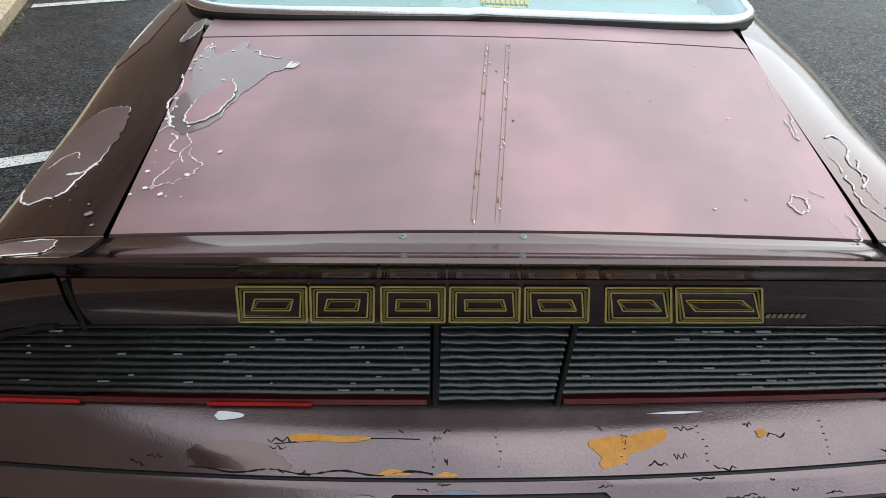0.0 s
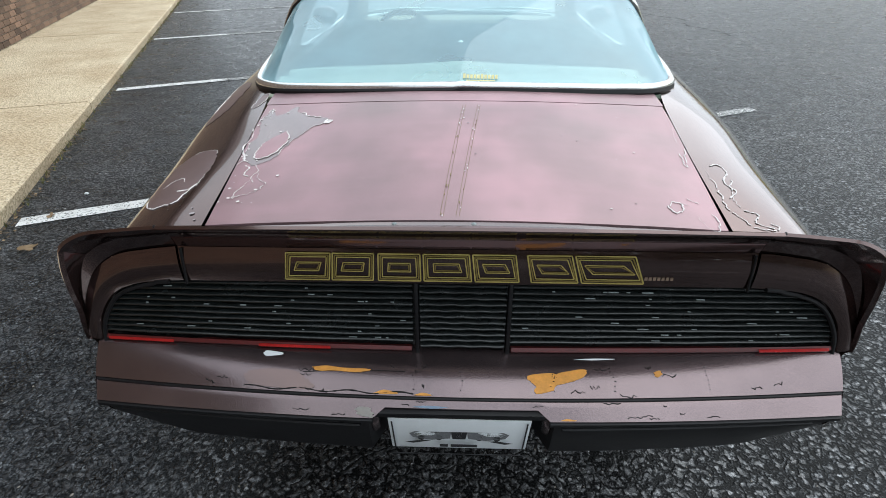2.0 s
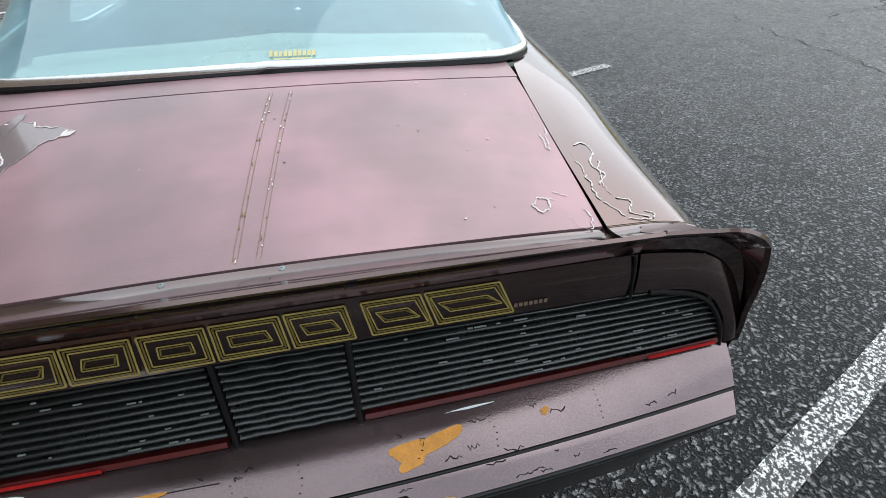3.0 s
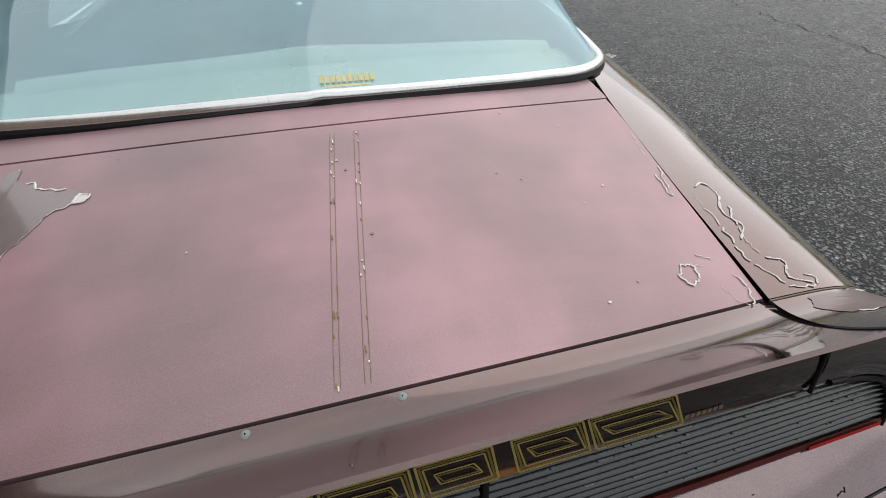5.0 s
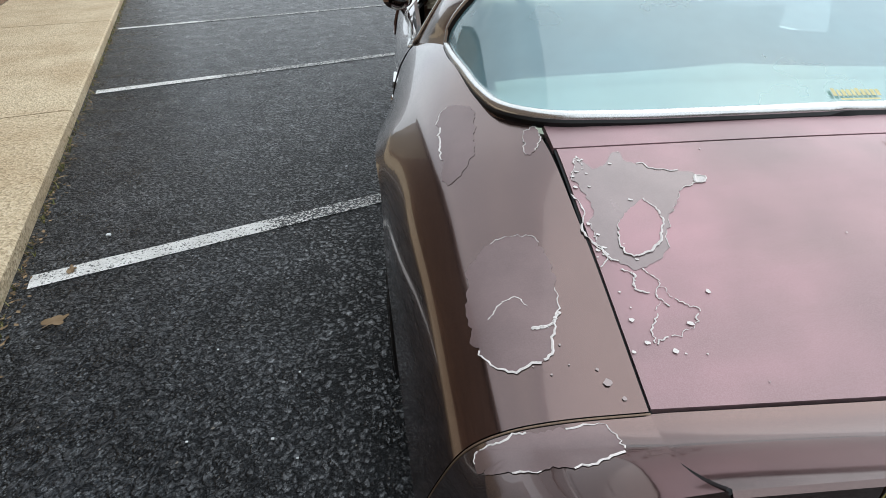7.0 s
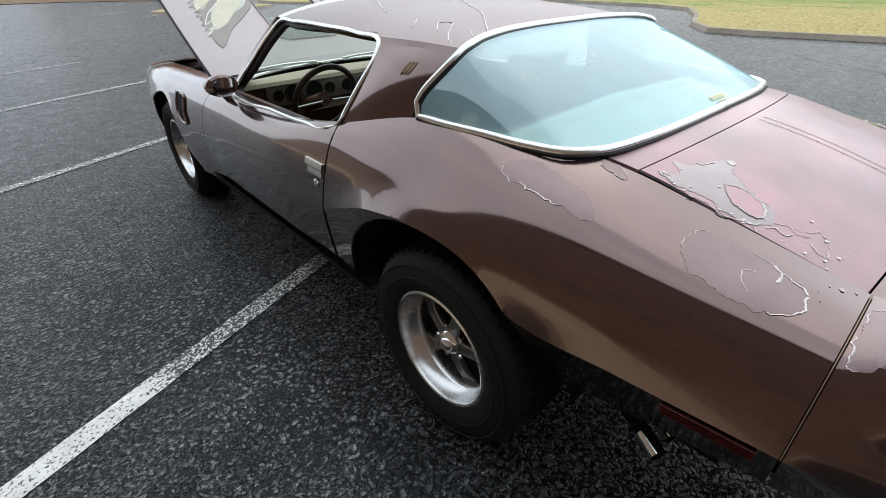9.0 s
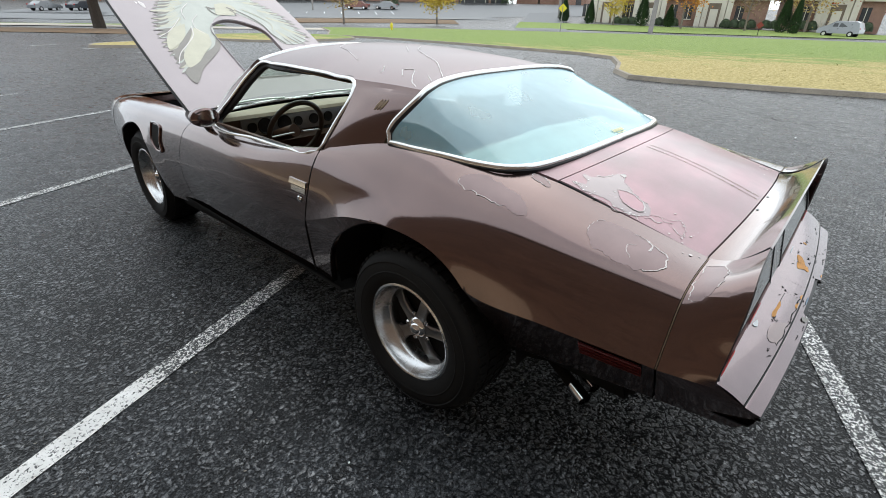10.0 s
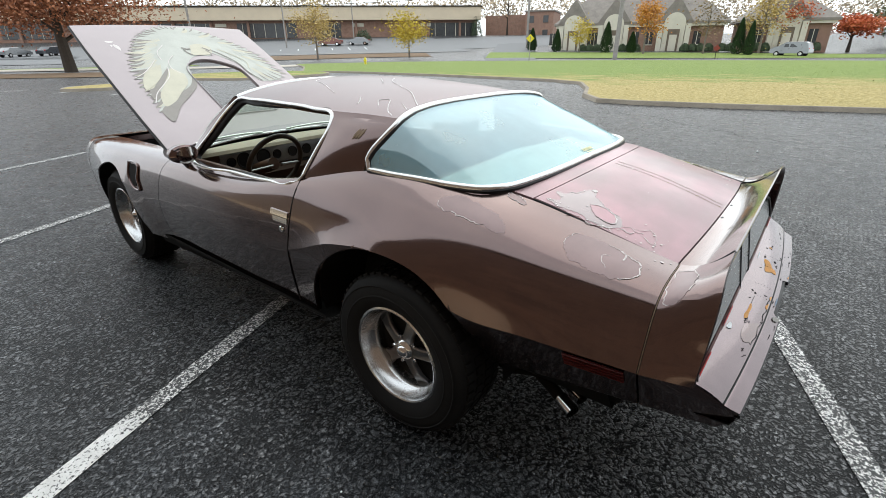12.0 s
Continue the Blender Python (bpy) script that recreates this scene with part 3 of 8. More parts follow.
# ---- nose ----
nose_rows = []
NOSE = [(3.556, 1.0, 0.0), (3.66, 0.985, -0.004), (3.76, 0.955, -0.012), (3.84, 0.915, -0.028), (3.90, 0.86, -0.05), (3.935, 0.80, -0.085)]
base_nose = [side_point(3.55, 7.0 * k / 20) for k in range(21)]
for y, kx, dz in NOSE:
    row = [Vector((0, y + 0.05 * (1 - kx), base_nose[0][1] + dz * 0.8))]
    row += [Vector((-x * kx, y, max(z + dz * (1.0 if z > 0.6 else -0.6), 0.27))) for x, z in base_nose]
    nose_rows.append(row)
nose_rows.append([Vector((v.x * 0.9, 3.93, 0.62 + (v.z - 0.62) * 0.55)) for v in nose_rows[-1]])
nose_left = grid(nose_rows)
make("nose_cover", *join(nose_left, mirror(nose_left)), M_PAINT, car, "brown soft nose with faded pinkish corner")

# ---- trunk lid ----
LID_Y = [-0.875, -0.75, -0.60, -0.37, -0.20]
LID_Z = [0.919, 0.956, 0.993, 1.028, 1.040]


def deck_z(x, y):
    mid, edge = spline(LID_Y, LID_Z, y), spline([-0.875, -0.60, -0.37, -0.20], [0.876, 0.941, 0.994, 1.014], y)
    return float(mid + (edge - mid) * (x / 0.575) ** 2)


def lid_front(x):
    return -0.368 - 0.046 * (1 - (x / 0.575) ** 2)


def lid_rear(x):
    return -0.852 - 0.028 * (1 - (x / 0.575) ** 2)


def glass_base(x):
    return -0.262 - 0.062 * (1 - (x / 0.62) ** 2)


def deck_sheet(x1, y0, y1, nx=36, ny=22, edge=0.012):
    """A crowned sheet of the deck between two curves of y over x, its rim rolled down."""
    rows = []
    for i in range(ny + 1):
        row = []
        for j in range(nx + 1):
            x = -x1 + 2 * x1 * j / nx
            y = y0(x) + (y1(x) - y0(x)) * i / ny
            row.append(Vector((x, y, deck_z(x, y))))
        rows.append(row)
    rim = [r for r in rows[0]] + [r[-1] for r in rows[1:]] + rows[-1][-2::-1] + [r[0] for r in rows[-2:0:-1]]
    low = [v - Vector((0, 0, edge)) for v in rim]
    return join(grid(rows), grid([rim + [rim[0]], low + [low[0]]]))


lid = make("trunk_lid", *deck_sheet(0.5715, lid_rear, lid_front), M_FADED, car, "oxidised pinkish brown trunk lid with peeled clear coat")
make("deck_filler_panel", *deck_sheet(0.576, lambda x: lid_front(x) + 0.0045, glass_base), M_FADED, car, "faded panel between trunk lid and rear window")
make("trunk_gutter", *deck_sheet(0.578, lambda x: -0.845, lambda x: -0.30, 12, 8, 0.06), M_DARKBODY, car)
bpy.data.objects["trunk_gutter"].location.z = -0.014

# ---- roof, sails and glass ----
GB = [(0.0, -0.326, 1.040), (0.25, -0.318, 1.034), (0.45, -0.296, 1.026), (0.58, -0.262, 1.020), (0.645, -0.205, 1.017), (0.678, -0.10, 1.017),
      (0.700, 0.05, 1.022), (0.718, 0.20, 1.024), (0.724, 0.30, 1.028)]
GT = [(0.0, 0.290, 1.250), (0.22, 0.287, 1.249), (0.40, 0.273, 1.243), (0.52, 0.252, 1.232), (0.585, 0.240, 1.216), (0.628, 0.247, 1.186),
      (0.665, 0.273, 1.145), (0.700, 0.305, 1.096), (0.724, 0.320, 1.050)]
NG = 40
glass_b = curve(GB, NG)
glass_t = curve(GT, NG)


def glass_rows():
    rows = []
    for b, t in zip(glass_b, glass_t):
        row = []
        for k in range(13):
            u = k / 12
            p = b.lerp(t, u)
            out = Vector((p.x * 0.8, -0.5, 0.55)).normalized()
            row.append(p + out * 0.014 * math.sin(math.pi * u) * (b - t).length / 0.6)
        rows.append(row)
    return rows


g_left = glass_rows()
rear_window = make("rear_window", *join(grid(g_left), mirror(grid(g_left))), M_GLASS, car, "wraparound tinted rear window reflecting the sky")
rear_window.visible_shadow = False
loop = glass_b + glass_t[::-1][1:]
loop_full = [Vector(p) for p in loop] + [Vector((-p.x, p.y, p.z)) for p in loop[-2:0:-1]]
make("window_trim", *tube(loop_full, 0.0135, 10, True), M_BRIGHT, rear_window, "bright metal window moulding")
make("window_seal", *tube([p + Vector((0, -0.004, -0.010)) for p in loop_full], 0.014, 8, True), M_BLACK, rear_window, "black rubber seal")

paired("glass_filler", grid([[Vector((-p.x + 0.006, p.y + 0.004, p.z - 0.002)), Vector((-p.x - 0.010, p.y - 0.003, p.z - 0.012)), Vector((-p.x - 0.022, p.y - 0.006, p.z - 0.026)), Vector((-p.x - 0.026, p.y - 0.004, p.z - 0.050))] for p in glass_b[20:]]), M_PAINT)
# roof: rows from the rear glass to the windscreen
ROOF_EDGE = [(0.22, 0.590, 1.216), (0.40, 0.612, 1.224), (0.60, 0.632, 1.226), (1.00, 0.628, 1.236), (1.30, 0.612, 1.240), (1.50, 0.588, 1.232)]


def roof_edge(y):
    x, z = spline([e[0] for e in ROOF_EDGE], [e[1:] for e in ROOF_EDGE], y)
    return x, z


def roof_back(s):
    """The rear rim of the roof, s from 0 at the middle to 1 at the edge."""
    p = spline(np.linspace(0, 1, 5), [GT[0], GT[1], GT[2], GT[3], GT[4]], s)
    return Vector(p)


def screen_top(s):
    return Vector((0.588 * s, 1.50 + 0.035 * (1 - s * s), 1.232 + 0.066 * (1 - s ** 2.2)))


roof_rows = []
for i in range(25):
    u = i / 24
    row = []
    for j in range(25):
        s = j / 24
        a, b = roof_back(s), screen_top(s)
        y = a.y + (b.y - a.y) * u
        ex, ez = roof_edge(min(max(0.22 + (1.50 - 0.22) * u, 0.22), 1.5))
        crown = 0.094 * (1 - s ** 2.3) * (1 - 0.12 * abs(2 * u - 0.9))
        p = Vector((ex * s, y, ez + crown))
        w = (1 - u) ** 6
        p = p.lerp(Vector((a.x, y, a.z)), w)
        w = u ** 8
        p = p.lerp(Vector((b.x, y, b.z)), w)
        row.append(Vector((-p.x, p.y, p.z)))
    roof_rows.append(row)
roof_left = grid(roof_rows)
make("roof", *join(roof_left, mirror(roof_left)), M_ROOF, car, "dull brown roof with chalky scuffs")

# sail panel between the glass and the door window
SAIL_FRONT = [(0.634, 0.615, 1.222), (0.668, 0.592, 1.185), (0.735, 0.612, 1.080), (0.812, 0.640, 0.957)]
sail_front = curve(SAIL_FRONT, 16)
sail_back = curve([(0.590, 0.238, 1.215), (0.630, 0.250, 1.186), (0.667, 0.277, 1.145), (0.702, 0.308, 1.096), (0.728, 0.330, 1.024)], 16)
sail_rows = []
for i in range(17):
    row = []
    for j in range(13):
        u = j / 12
        p = sail_back[i].lerp(sail_front[i], u)
        top = Vector((*roof_edge(0.224 + (0.615 - 0.224) * u), 0)) if i == 0 else None
        if i == 0:
            p = Vector((top.x, sail_back[0].y + (sail_front[0].y - sail_back[0].y) * u, top.y))
        if i == 16:
            x, z = side_point(0.330 + 0.31 * u, 0.0)
            p = Vector((x, 0.330 + 0.31 * u, z))
        bulge = 0.016 * math.sin(math.pi * u) * math.sin(math.pi * i / 16)
        row.append(Vector((-(p.x + bulge), p.y, p.z + bulge * 0.3)))
    sail_rows.append(row)
paired("sail_panel", grid(sail_rows), M_PAINT, "brown roof pillar with small gold decal")

# door window frames
WIN = [(0.812, 0.645, 0.957), (0.822, 0.700, 0.915), (0.822, 0.90, 0.892), (0.818, 1.20, 0.884), (0.806, 1.68, 0.888), (0.782, 1.735, 0.905), (0.715, 1.640, 1.030),
       (0.640, 1.530, 1.165), (0.604, 1.455, 1.226), (0.612, 1.30, 1.236), (0.622, 1.0, 1.236), (0.632, 0.75, 1.228), (0.645, 0.60, 1.205), (0.670, 0.590, 1.172), (0.738, 0.612, 1.075)]
win_loop = curve(WIN + [WIN[0]], 110)[:-1]
low = [min(1.0, max(0.0, (0.935 - p.z) / 0.02)) for p in win_loop]
frame_shape = tube([Vector((-p.x - 0.004 - 0.008 * k, p.y, p.z + 0.018 * k)) for p, k in zip(win_loop, low)], 0.0088, 8, True, 0.8)
win_mid = sum(win_loop, Vector()) / len(win_loop)
inward = [(Vector((-win_mid.x, win_mid.y, win_mid.z)) - Vector((-p.x, p.y, p.z))).normalized() for p in win_loop]
upper = [min(1.0, max(0.0, (p.z - 0.92) / 0.04)) * min(1.0, max(0.0, (p.y - 0.60) / 0.9)) for p in win_loop]
gasket = tube([Vector((-p.x + 0.024, p.y, p.z)) + d * (0.010 + 0.018 * u) for p, d, u in zip(win_loop, inward, upper)], 0.021, 8, True, 0.7, radii=[0.012 + 0.010 * u for u in upper])
for d, fr, ga in ((doors[0], frame_shape, gasket), (doors[1], mirror(frame_shape), mirror(gasket))):
    make("window_moulding", *fr, M_BRIGHT, d, "bright metal window moulding")
    make("window_gasket", *ga, M_BLACK, d)

# windscreen and its posts
SB = [(0.0, 2.13, 0.905), (0.30, 2.105, 0.903), (0.55, 2.03, 0.898), (0.69, 1.93, 0.895)]
scr_b = curve(SB, 20)
scr_rows = []
for k, b in enumerate(scr_b):
    t = screen_top(k / 20 * 0.97)
    t.y += 0.012
    scr_rows.append([b.lerp(t, u / 8) + Vector((0, 0.02, 0.02)) * math.sin(math.pi * u / 8) for u in range(9)])
windscreen = make("windscreen", *join(grid(scr_rows), mirror(grid(scr_rows))), M_CLEAR, car, "clear sloping windscreen")
windscreen.visible_shadow = False
edge_pts = [r[0] for r in scr_rows] + [scr_rows[-1][u] for u in range(1, 9)] + [r[-1] for r in scr_rows[-2::-1]]
full = edge_pts + [Vector((-p.x, p.y, p.z)) for p in edge_pts[-2:0:-1]]
make("windscreen_trim", *tube(full, 0.011, 8, True), M_BRIGHT, windscreen, "bright metal windscreen moulding")
post_rows = []
for u in range(9):
    a = scr_rows[-1][u]
    w = Vector((0.782, 1.735, 0.905)).lerp(Vector((0.604, 1.455, 1.226)), u / 8)
    m = a.lerp(w, 0.5) + Vector((0.018, 0, 0.012))
    post_rows.append([Vector((-p.x, p.y, p.z)) for p in (a, a.lerp(m, 0.6), m, w.lerp(m, 0.5), w, w + Vector((-0.05, 0.01, -0.005)), a + Vector((-0.03, -0.03, -0.01)))])
paired("windscreen_post", grid(post_rows), M_PAINT, "brown windscreen post")
cowl = []
for j in range(21):
    x = -0.73 + 1.46 * j / 20
    s = abs(x) / 0.73
    cowl.append([Vector((x, 2.13 - 0.20 * s ** 2, 0.905 - 0.01 * s)), Vector((x, 2.17 - 0.12 * s ** 2, 0.888)), Vector((x, 2.25, 0.880 - 0.004 * s)), Vector((x, 2.26, 0.80))])
make("cowl_panel", *grid(cowl), M_BLACK, car, "dark cowl below the windscreen")
for k in (-1, 1):
    pts = [Vector((0.10 * k + k * 0.52 * u, 2.12 - 0.06 * u, 0.918 + 0.012 * math.sin(math.pi * u))) for u in np.linspace(0, 1, 8)]
    make("wiper", *tube(pts, 0.007, 6), M_BRIGHT, car, "bright wiper arm")

# ---- spoiler, rear panel, lamps and bumper ----
def face_y(z):
    """The sloping rear face."""
    return -0.953 - (0.882 - z) * 0.19


HOOP = [(0.0, -0.988, 0.969), (0.30, -0.988, 0.968), (0.585, -0.987, 0.964), (0.66, -0.990, 0.959), (0.742, -0.994, 0.946), (0.780, -0.998, 0.922), (0.797, -1.000, 0.882), (0.813, -0.999, 0.815),
        (0.824, -0.996, 0.745), (0.837, -0.994, 0.700), (0.842, -0.993, 0.668)]
# outer and inner rim of the panel round each lamp
RIM_OUT = [(0.585, 0, 0.893), (0.646, 0, 0.886), (0.720, 0, 0.870), (0.770, 0, 0.835), (0.803, 0, 0.785), (0.824, 0, 0.735), (0.834, 0, 0.676)]
RIM_IN = [(0.585, 0, 0.817), (0.640, 0, 0.814), (0.695, 0, 0.806), (0.746, 0, 0.783), (0.779, 0, 0.745), (0.799, 0, 0.705), (0.806, 0, 0.668)]
hoop_mid = curve(HOOP[:3], 18)
hoop_end = curve(HOOP[2:], 30)
rim_out = curve(RIM_OUT, 30)
rim_in = curve(RIM_IN, 30)
spl = []
for j in range(-18, 19):
    h = hoop_mid[abs(j)]
    x = h.x * (1 if j >= 0 else -1)
    row = []
    y0 = lid_rear(min(abs(x), 0.575)) - 0.004
    z0 = deck_z(x, y0) - 0.002
    for k in range(13):
        u = k / 12
        row.append(Vector((x, y0 + (h.y - y0) * u, z0 + (h.z - z0) * (u ** 2.0))))
    row += [Vector((x, h.y - 0.005, h.z - 0.004)), Vector((x, h.y - 0.001, h.z - 0.012)), Vector((x, -0.966, 0.938)), Vector((x, -0.955, 0.915)), Vector((x, -0.949, 0.890))]
    spl.append(row)
for row in (spl[0], spl[-1]):
    for v in row:
        v.x *= 0.994
spoiler = make("rear_spoiler", *grid(spl), M_PAINT, car, "brown ducktail spoiler bolted to the trunk lid")
for x in (-0.144, 0.022):
    make("bolt", *lathe([(0.001, 0.0015), (0.004, 0.0012), (0.0055, 0.0), (0.0055, -0.004)], 10, "z", (x, lid_rear(x) - 0.012, deck_z(x, lid_rear(x)) - 0.001)), M_CHIP, spoiler, "small dull bolt")

end_rows = []
for k in range(31):
    h = hoop_end[k]
    t = 5.0 * (k / 30) ** 0.92
    fx, fz = side_point(-0.857, t)
    f = Vector((fx, -0.863, fz))
    row = []
    for i in range(11):
        u = i / 10
        e = u ** (2.0 - min(1, k / 14))
        p = Vector((f.x + (h.x - f.x) * u, f.y + (h.y - f.y) * u, f.z + (h.z - f.z) * e))
        row.append(Vector((-p.x, p.y, p.z)))
    o = rim_out[k]
    deep = Vector((-o.x, face_y(o.z) + 0.004, o.z))
    lip = Vector((-(h.x - 0.004), h.y - 0.003, h.z - (0.005 if k < 14 else 0.001)))
    inner = Vector((-(h.x - 0.010), h.y + 0.003, h.z - (0.013 if k < 14 else 0.003)))
    mid = inner.lerp(deep, 0.55) + Vector((-0.004, 0.008, 0.004))
    row += [lip, inner, mid, deep]
    end_rows.append(row)
paired("spoiler_end", grid(end_rows), M_PAINT, "wraparound spoiler end with cracked faded paint")

# corner of the bumper cover between quarter panel and bumper
corner_rows = []
for k in range(25):
    u = k / 24
    fx, fz = side_point(-0.857, 5.0 + 2.0 * u)
    b = Vector(np.array([np.interp(u, [0, 0.06, 0.36, 0.52, 0.75, 1.0], c) for c in ((0.842, 0.816, 0.796, 0.778, 0.762, 0.740), (-0.993, -0.996, -1.063, -1.102, -1.098, -1.060), (0.668, 0.664, 0.622, 0.598, 0.560, 0.500))]))
    corner_rows.append([Vector((-(fx + (b.x - fx) * w), -0.863 + (b.y + 0.863) * w, fz + (b.z - fz) * w)) for w in np.linspace(0, 1, 9)])
paired("bumper_corner", grid(corner_rows), M_PAINT, "brown bumper corner")

# panel above the lamps, running down round their outer ends
ring = []
for side in (-1, 1):
    rows = []
    for o, i in zip(rim_out, rim_in):
        row = []
        for k in range(7):
            u = k / 6
            p = o.lerp(i, u)
            row.append(Vector((side * p.x, face_y(p.z) - 0.004 * math.sin(math.pi * u), p.z)))
        d = Vector((-0.006, 0, -0.006)) if i.x > 0.66 else Vector((0, 0, -0.004))
        row.append(Vector((side * (i.x + d.x), face_y(i.z) + 0.010, i.z + d.z)))
        row.append(Vector((side * (i.x + 2 * d.x), face_y(i.z) + 0.035, i.z + 1.5 * d.z)))
        rows.append(row)
    ring.append(rows)
mid_rows = []
for j in range(31):
    x = -0.580 + 1.160 * j / 30
    mid_rows.append([Vector((x, face_y(z) - 0.004 * math.sin(math.pi * k / 6), z)) for k, z in enumerate(np.linspace(0.893, 0.817, 7))] + [Vector((x, face_y(0.813) + 0.010, 0.813)), Vector((x, face_y(0.811) + 0.035, 0.811))])
rear_panel = make("rear_panel", *grid(mid_rows), M_PAINT, car, "brown rear panel with gold outlined decal shapes")
for rows in ring:
    make("lamp_surround", *grid(rows), M_PAINT, car, "brown surround curving down beside the tail lamp")
for k in (-1, 1):
    make("panel_joint", *tube([(k * (0.5745 + 0.05 * (0.86 - z)), face_y(z) - 0.0045, z) for z in np.linspace(0.812, 0.892, 6)], 0.0030, 6), M_BLACK, rear_panel)

# lamp bays and louvres
make("lamp_recess", *grid([[Vector((x, face_y(z) + 0.045, z)) for z in np.linspace(0.635, 0.825, 6)] for x in np.linspace(-0.800, 0.800, 24)]), M_DARKBODY, car)
OPEN_Z, OPEN_X = [0.630, 0.668, 0.705, 0.745, 0.783, 0.806, 0.815], [0.800, 0.792, 0.784, 0.764, 0.730, 0.680, 0.625]


def bed(x):
    """Lower edge of the lamps, dipping towards the middle."""
    return 0.667 - 0.020 * (1 - (x / 0.80) ** 2)


def louvre(x0, x1, z, wav=0.0):
    rows = []
    for j in range(25):
        x = x0 + (x1 - x0) * j / 24
        zz = z + wav * math.sin(j * 0.9 + z * 90) + (bed(x) - 0.660) * (0.82 - z) / 0.16
        y = face_y(zz)
        rows.append([Vector((x, y + 0.017, zz + 0.0058)), Vector((x, y + 0.0040, zz + 0.0036)), Vector((x, y + 0.0015, zz + 0.0022)), Vector((x, y + 0.0008, zz + 0.0004)), Vector((x, y + 0.0022, zz - 0.0012)), Vector((x, y + 0.017, zz + 0.0020))])
    return grid(rows, True)


rng = random.Random(7)
N_SLAT = 10
for side in (-1, 1):
    lens = [[Vector((side * x, face_y(z) + 0.022, z)) for z in np.linspace(bed(x), 0.815, 5)] for x in np.linspace(0.104, 0.795, 18)]
    lamp = make("tail_lamp", *grid(lens), M_LOUVRE, car, "louvred black tail lamp with a red strip")
    for i in range(N_SLAT):
        z = 0.684 + (0.809 - 0.684) * i / (N_SLAT - 1)
        make("slat", *louvre(side * 0.106, side * float(np.interp(z, OPEN_Z, OPEN_X)), z, 0.0006), M_LOUVRE, lamp)
    for j in range(28):
        z = 0.684 + 0.0139 * rng.randrange(0, 9) + 0.005
        x = rng.uniform(0.12, float(np.interp(z, OPEN_Z, OPEN_X)) - 0.04)
        z += (bed(x) - 0.660) * (0.82 - z) / 0.16
        w = rng.uniform(0.003, 0.020) * rng.uniform(0.5, 1.5)
        make("chip", *box((side * x, face_y(z) + 0.0046, z), (w, 0.0026, rng.uniform(0.0008, 0.0022)), 0.0003), M_CHIP, lamp, "flaked grey spot")
    bez = [Vector((side * (p.x - 0.008), face_y(p.z) - 0.0005, p.z - (0.002 if p.x < 0.66 else 0.006))) for p in rim_in[4:]]
    make("lamp_bezel", *tube(bez, 0.0045, 8), M_BLACK, lamp, "black rounded lamp surround")
    strip = grid([[Vector((side * x, face_y(bed(x)) + 0.004, bed(x) + 0.014)), Vector((side * x, face_y(bed(x)) - 0.001, bed(x) + 0.007)), Vector((side * x, face_y(bed(x)) + 0.002, bed(x) + 0.001)), Vector((side * x, face_y(bed(x)) + 0.03, bed(x)))] for x in np.linspace(0.11, 0.792, 20)])
    make("red_strip", *strip, M_DKRED, lamp, "dull red strip")
    for x0, x1 in ((0.29, 0.45), (0.64, 0.785)):
        if side > 0 and x0 < 0.5:
            continue
        make("bright_red_piece", *grid([[Vector((side * x, face_y(bed(x)) - 0.001, bed(x) + 0.0125)), Vector((side * x, face_y(bed(x)) - 0.004, bed(x) + 0.007)), Vector((side * x, face_y(bed(x)) - 0.001, bed(x) + 0.002))] for x in np.linspace(x0, x1, 6)]), M_RED, lamp, "clear red lens piece")
centre = make("centre_louvre", *grid([[Vector((x, face_y(z) + 0.018, z)) for z in np.linspace(0.640, 0.815, 5)] for x in np.linspace(-0.092, 0.096, 6)]), M_LOUVRE, car, "black louvred filler door between the lamps")
for i in range(11):
    z = 0.672 + (0.809 - 0.672) * i / 10
    make("slat", *louvre(-0.090, 0.094, z, 0.0008), M_LOUVRE, centre)
for x in (-0.097, 0.101):
    make("lamp_divider", *box((x, face_y(0.728) + 0.012, 0.728), (0.008, 0.026, 0.176), 0.002, Matrix.Rotation(radians(-10.8), 4, "X")), M_BLACK, car)


# bumper: two sloping bands, a dark slot between them, and a notch for the plate
def bumper_bow(x):
    return 1 - min(1.0, (x / 0.79)) ** 2 if x > 0 else 1 - min(1.0, -x / 0.79) ** 2


BAND_Y = ((-0.993, -0.014), (-1.063, -0.036), (-1.065, -0.036), (-1.103, -0.034))
BAND_Z = ((0.666, -0.022), (0.624, 0.0), (0.618, 0.0), (0.599, 0.0))
BAND_W = (0.814, 0.795, 0.794, 0.777)
BAND_V = (0, 1.0, 1.02, 2.0)


def bump_pt(x, v, out=0.0012):
    """v from 0 at the upper edge of the upper band to 1 at its lower edge, 1 to 2 over the lower band."""
    b = bumper_bow(x)
    y = float(np.interp(v, BAND_V, [a + c * b for a, c in BAND_Y]))
    z = float(np.interp(v, BAND_V, [a + c * b for a, c in BAND_Z]))
    swell = 0.004 * math.sin(math.pi * min(1, max(0, v)))
    return Vector((x, y - out * 0.4, z + out * 0.9 + swell))


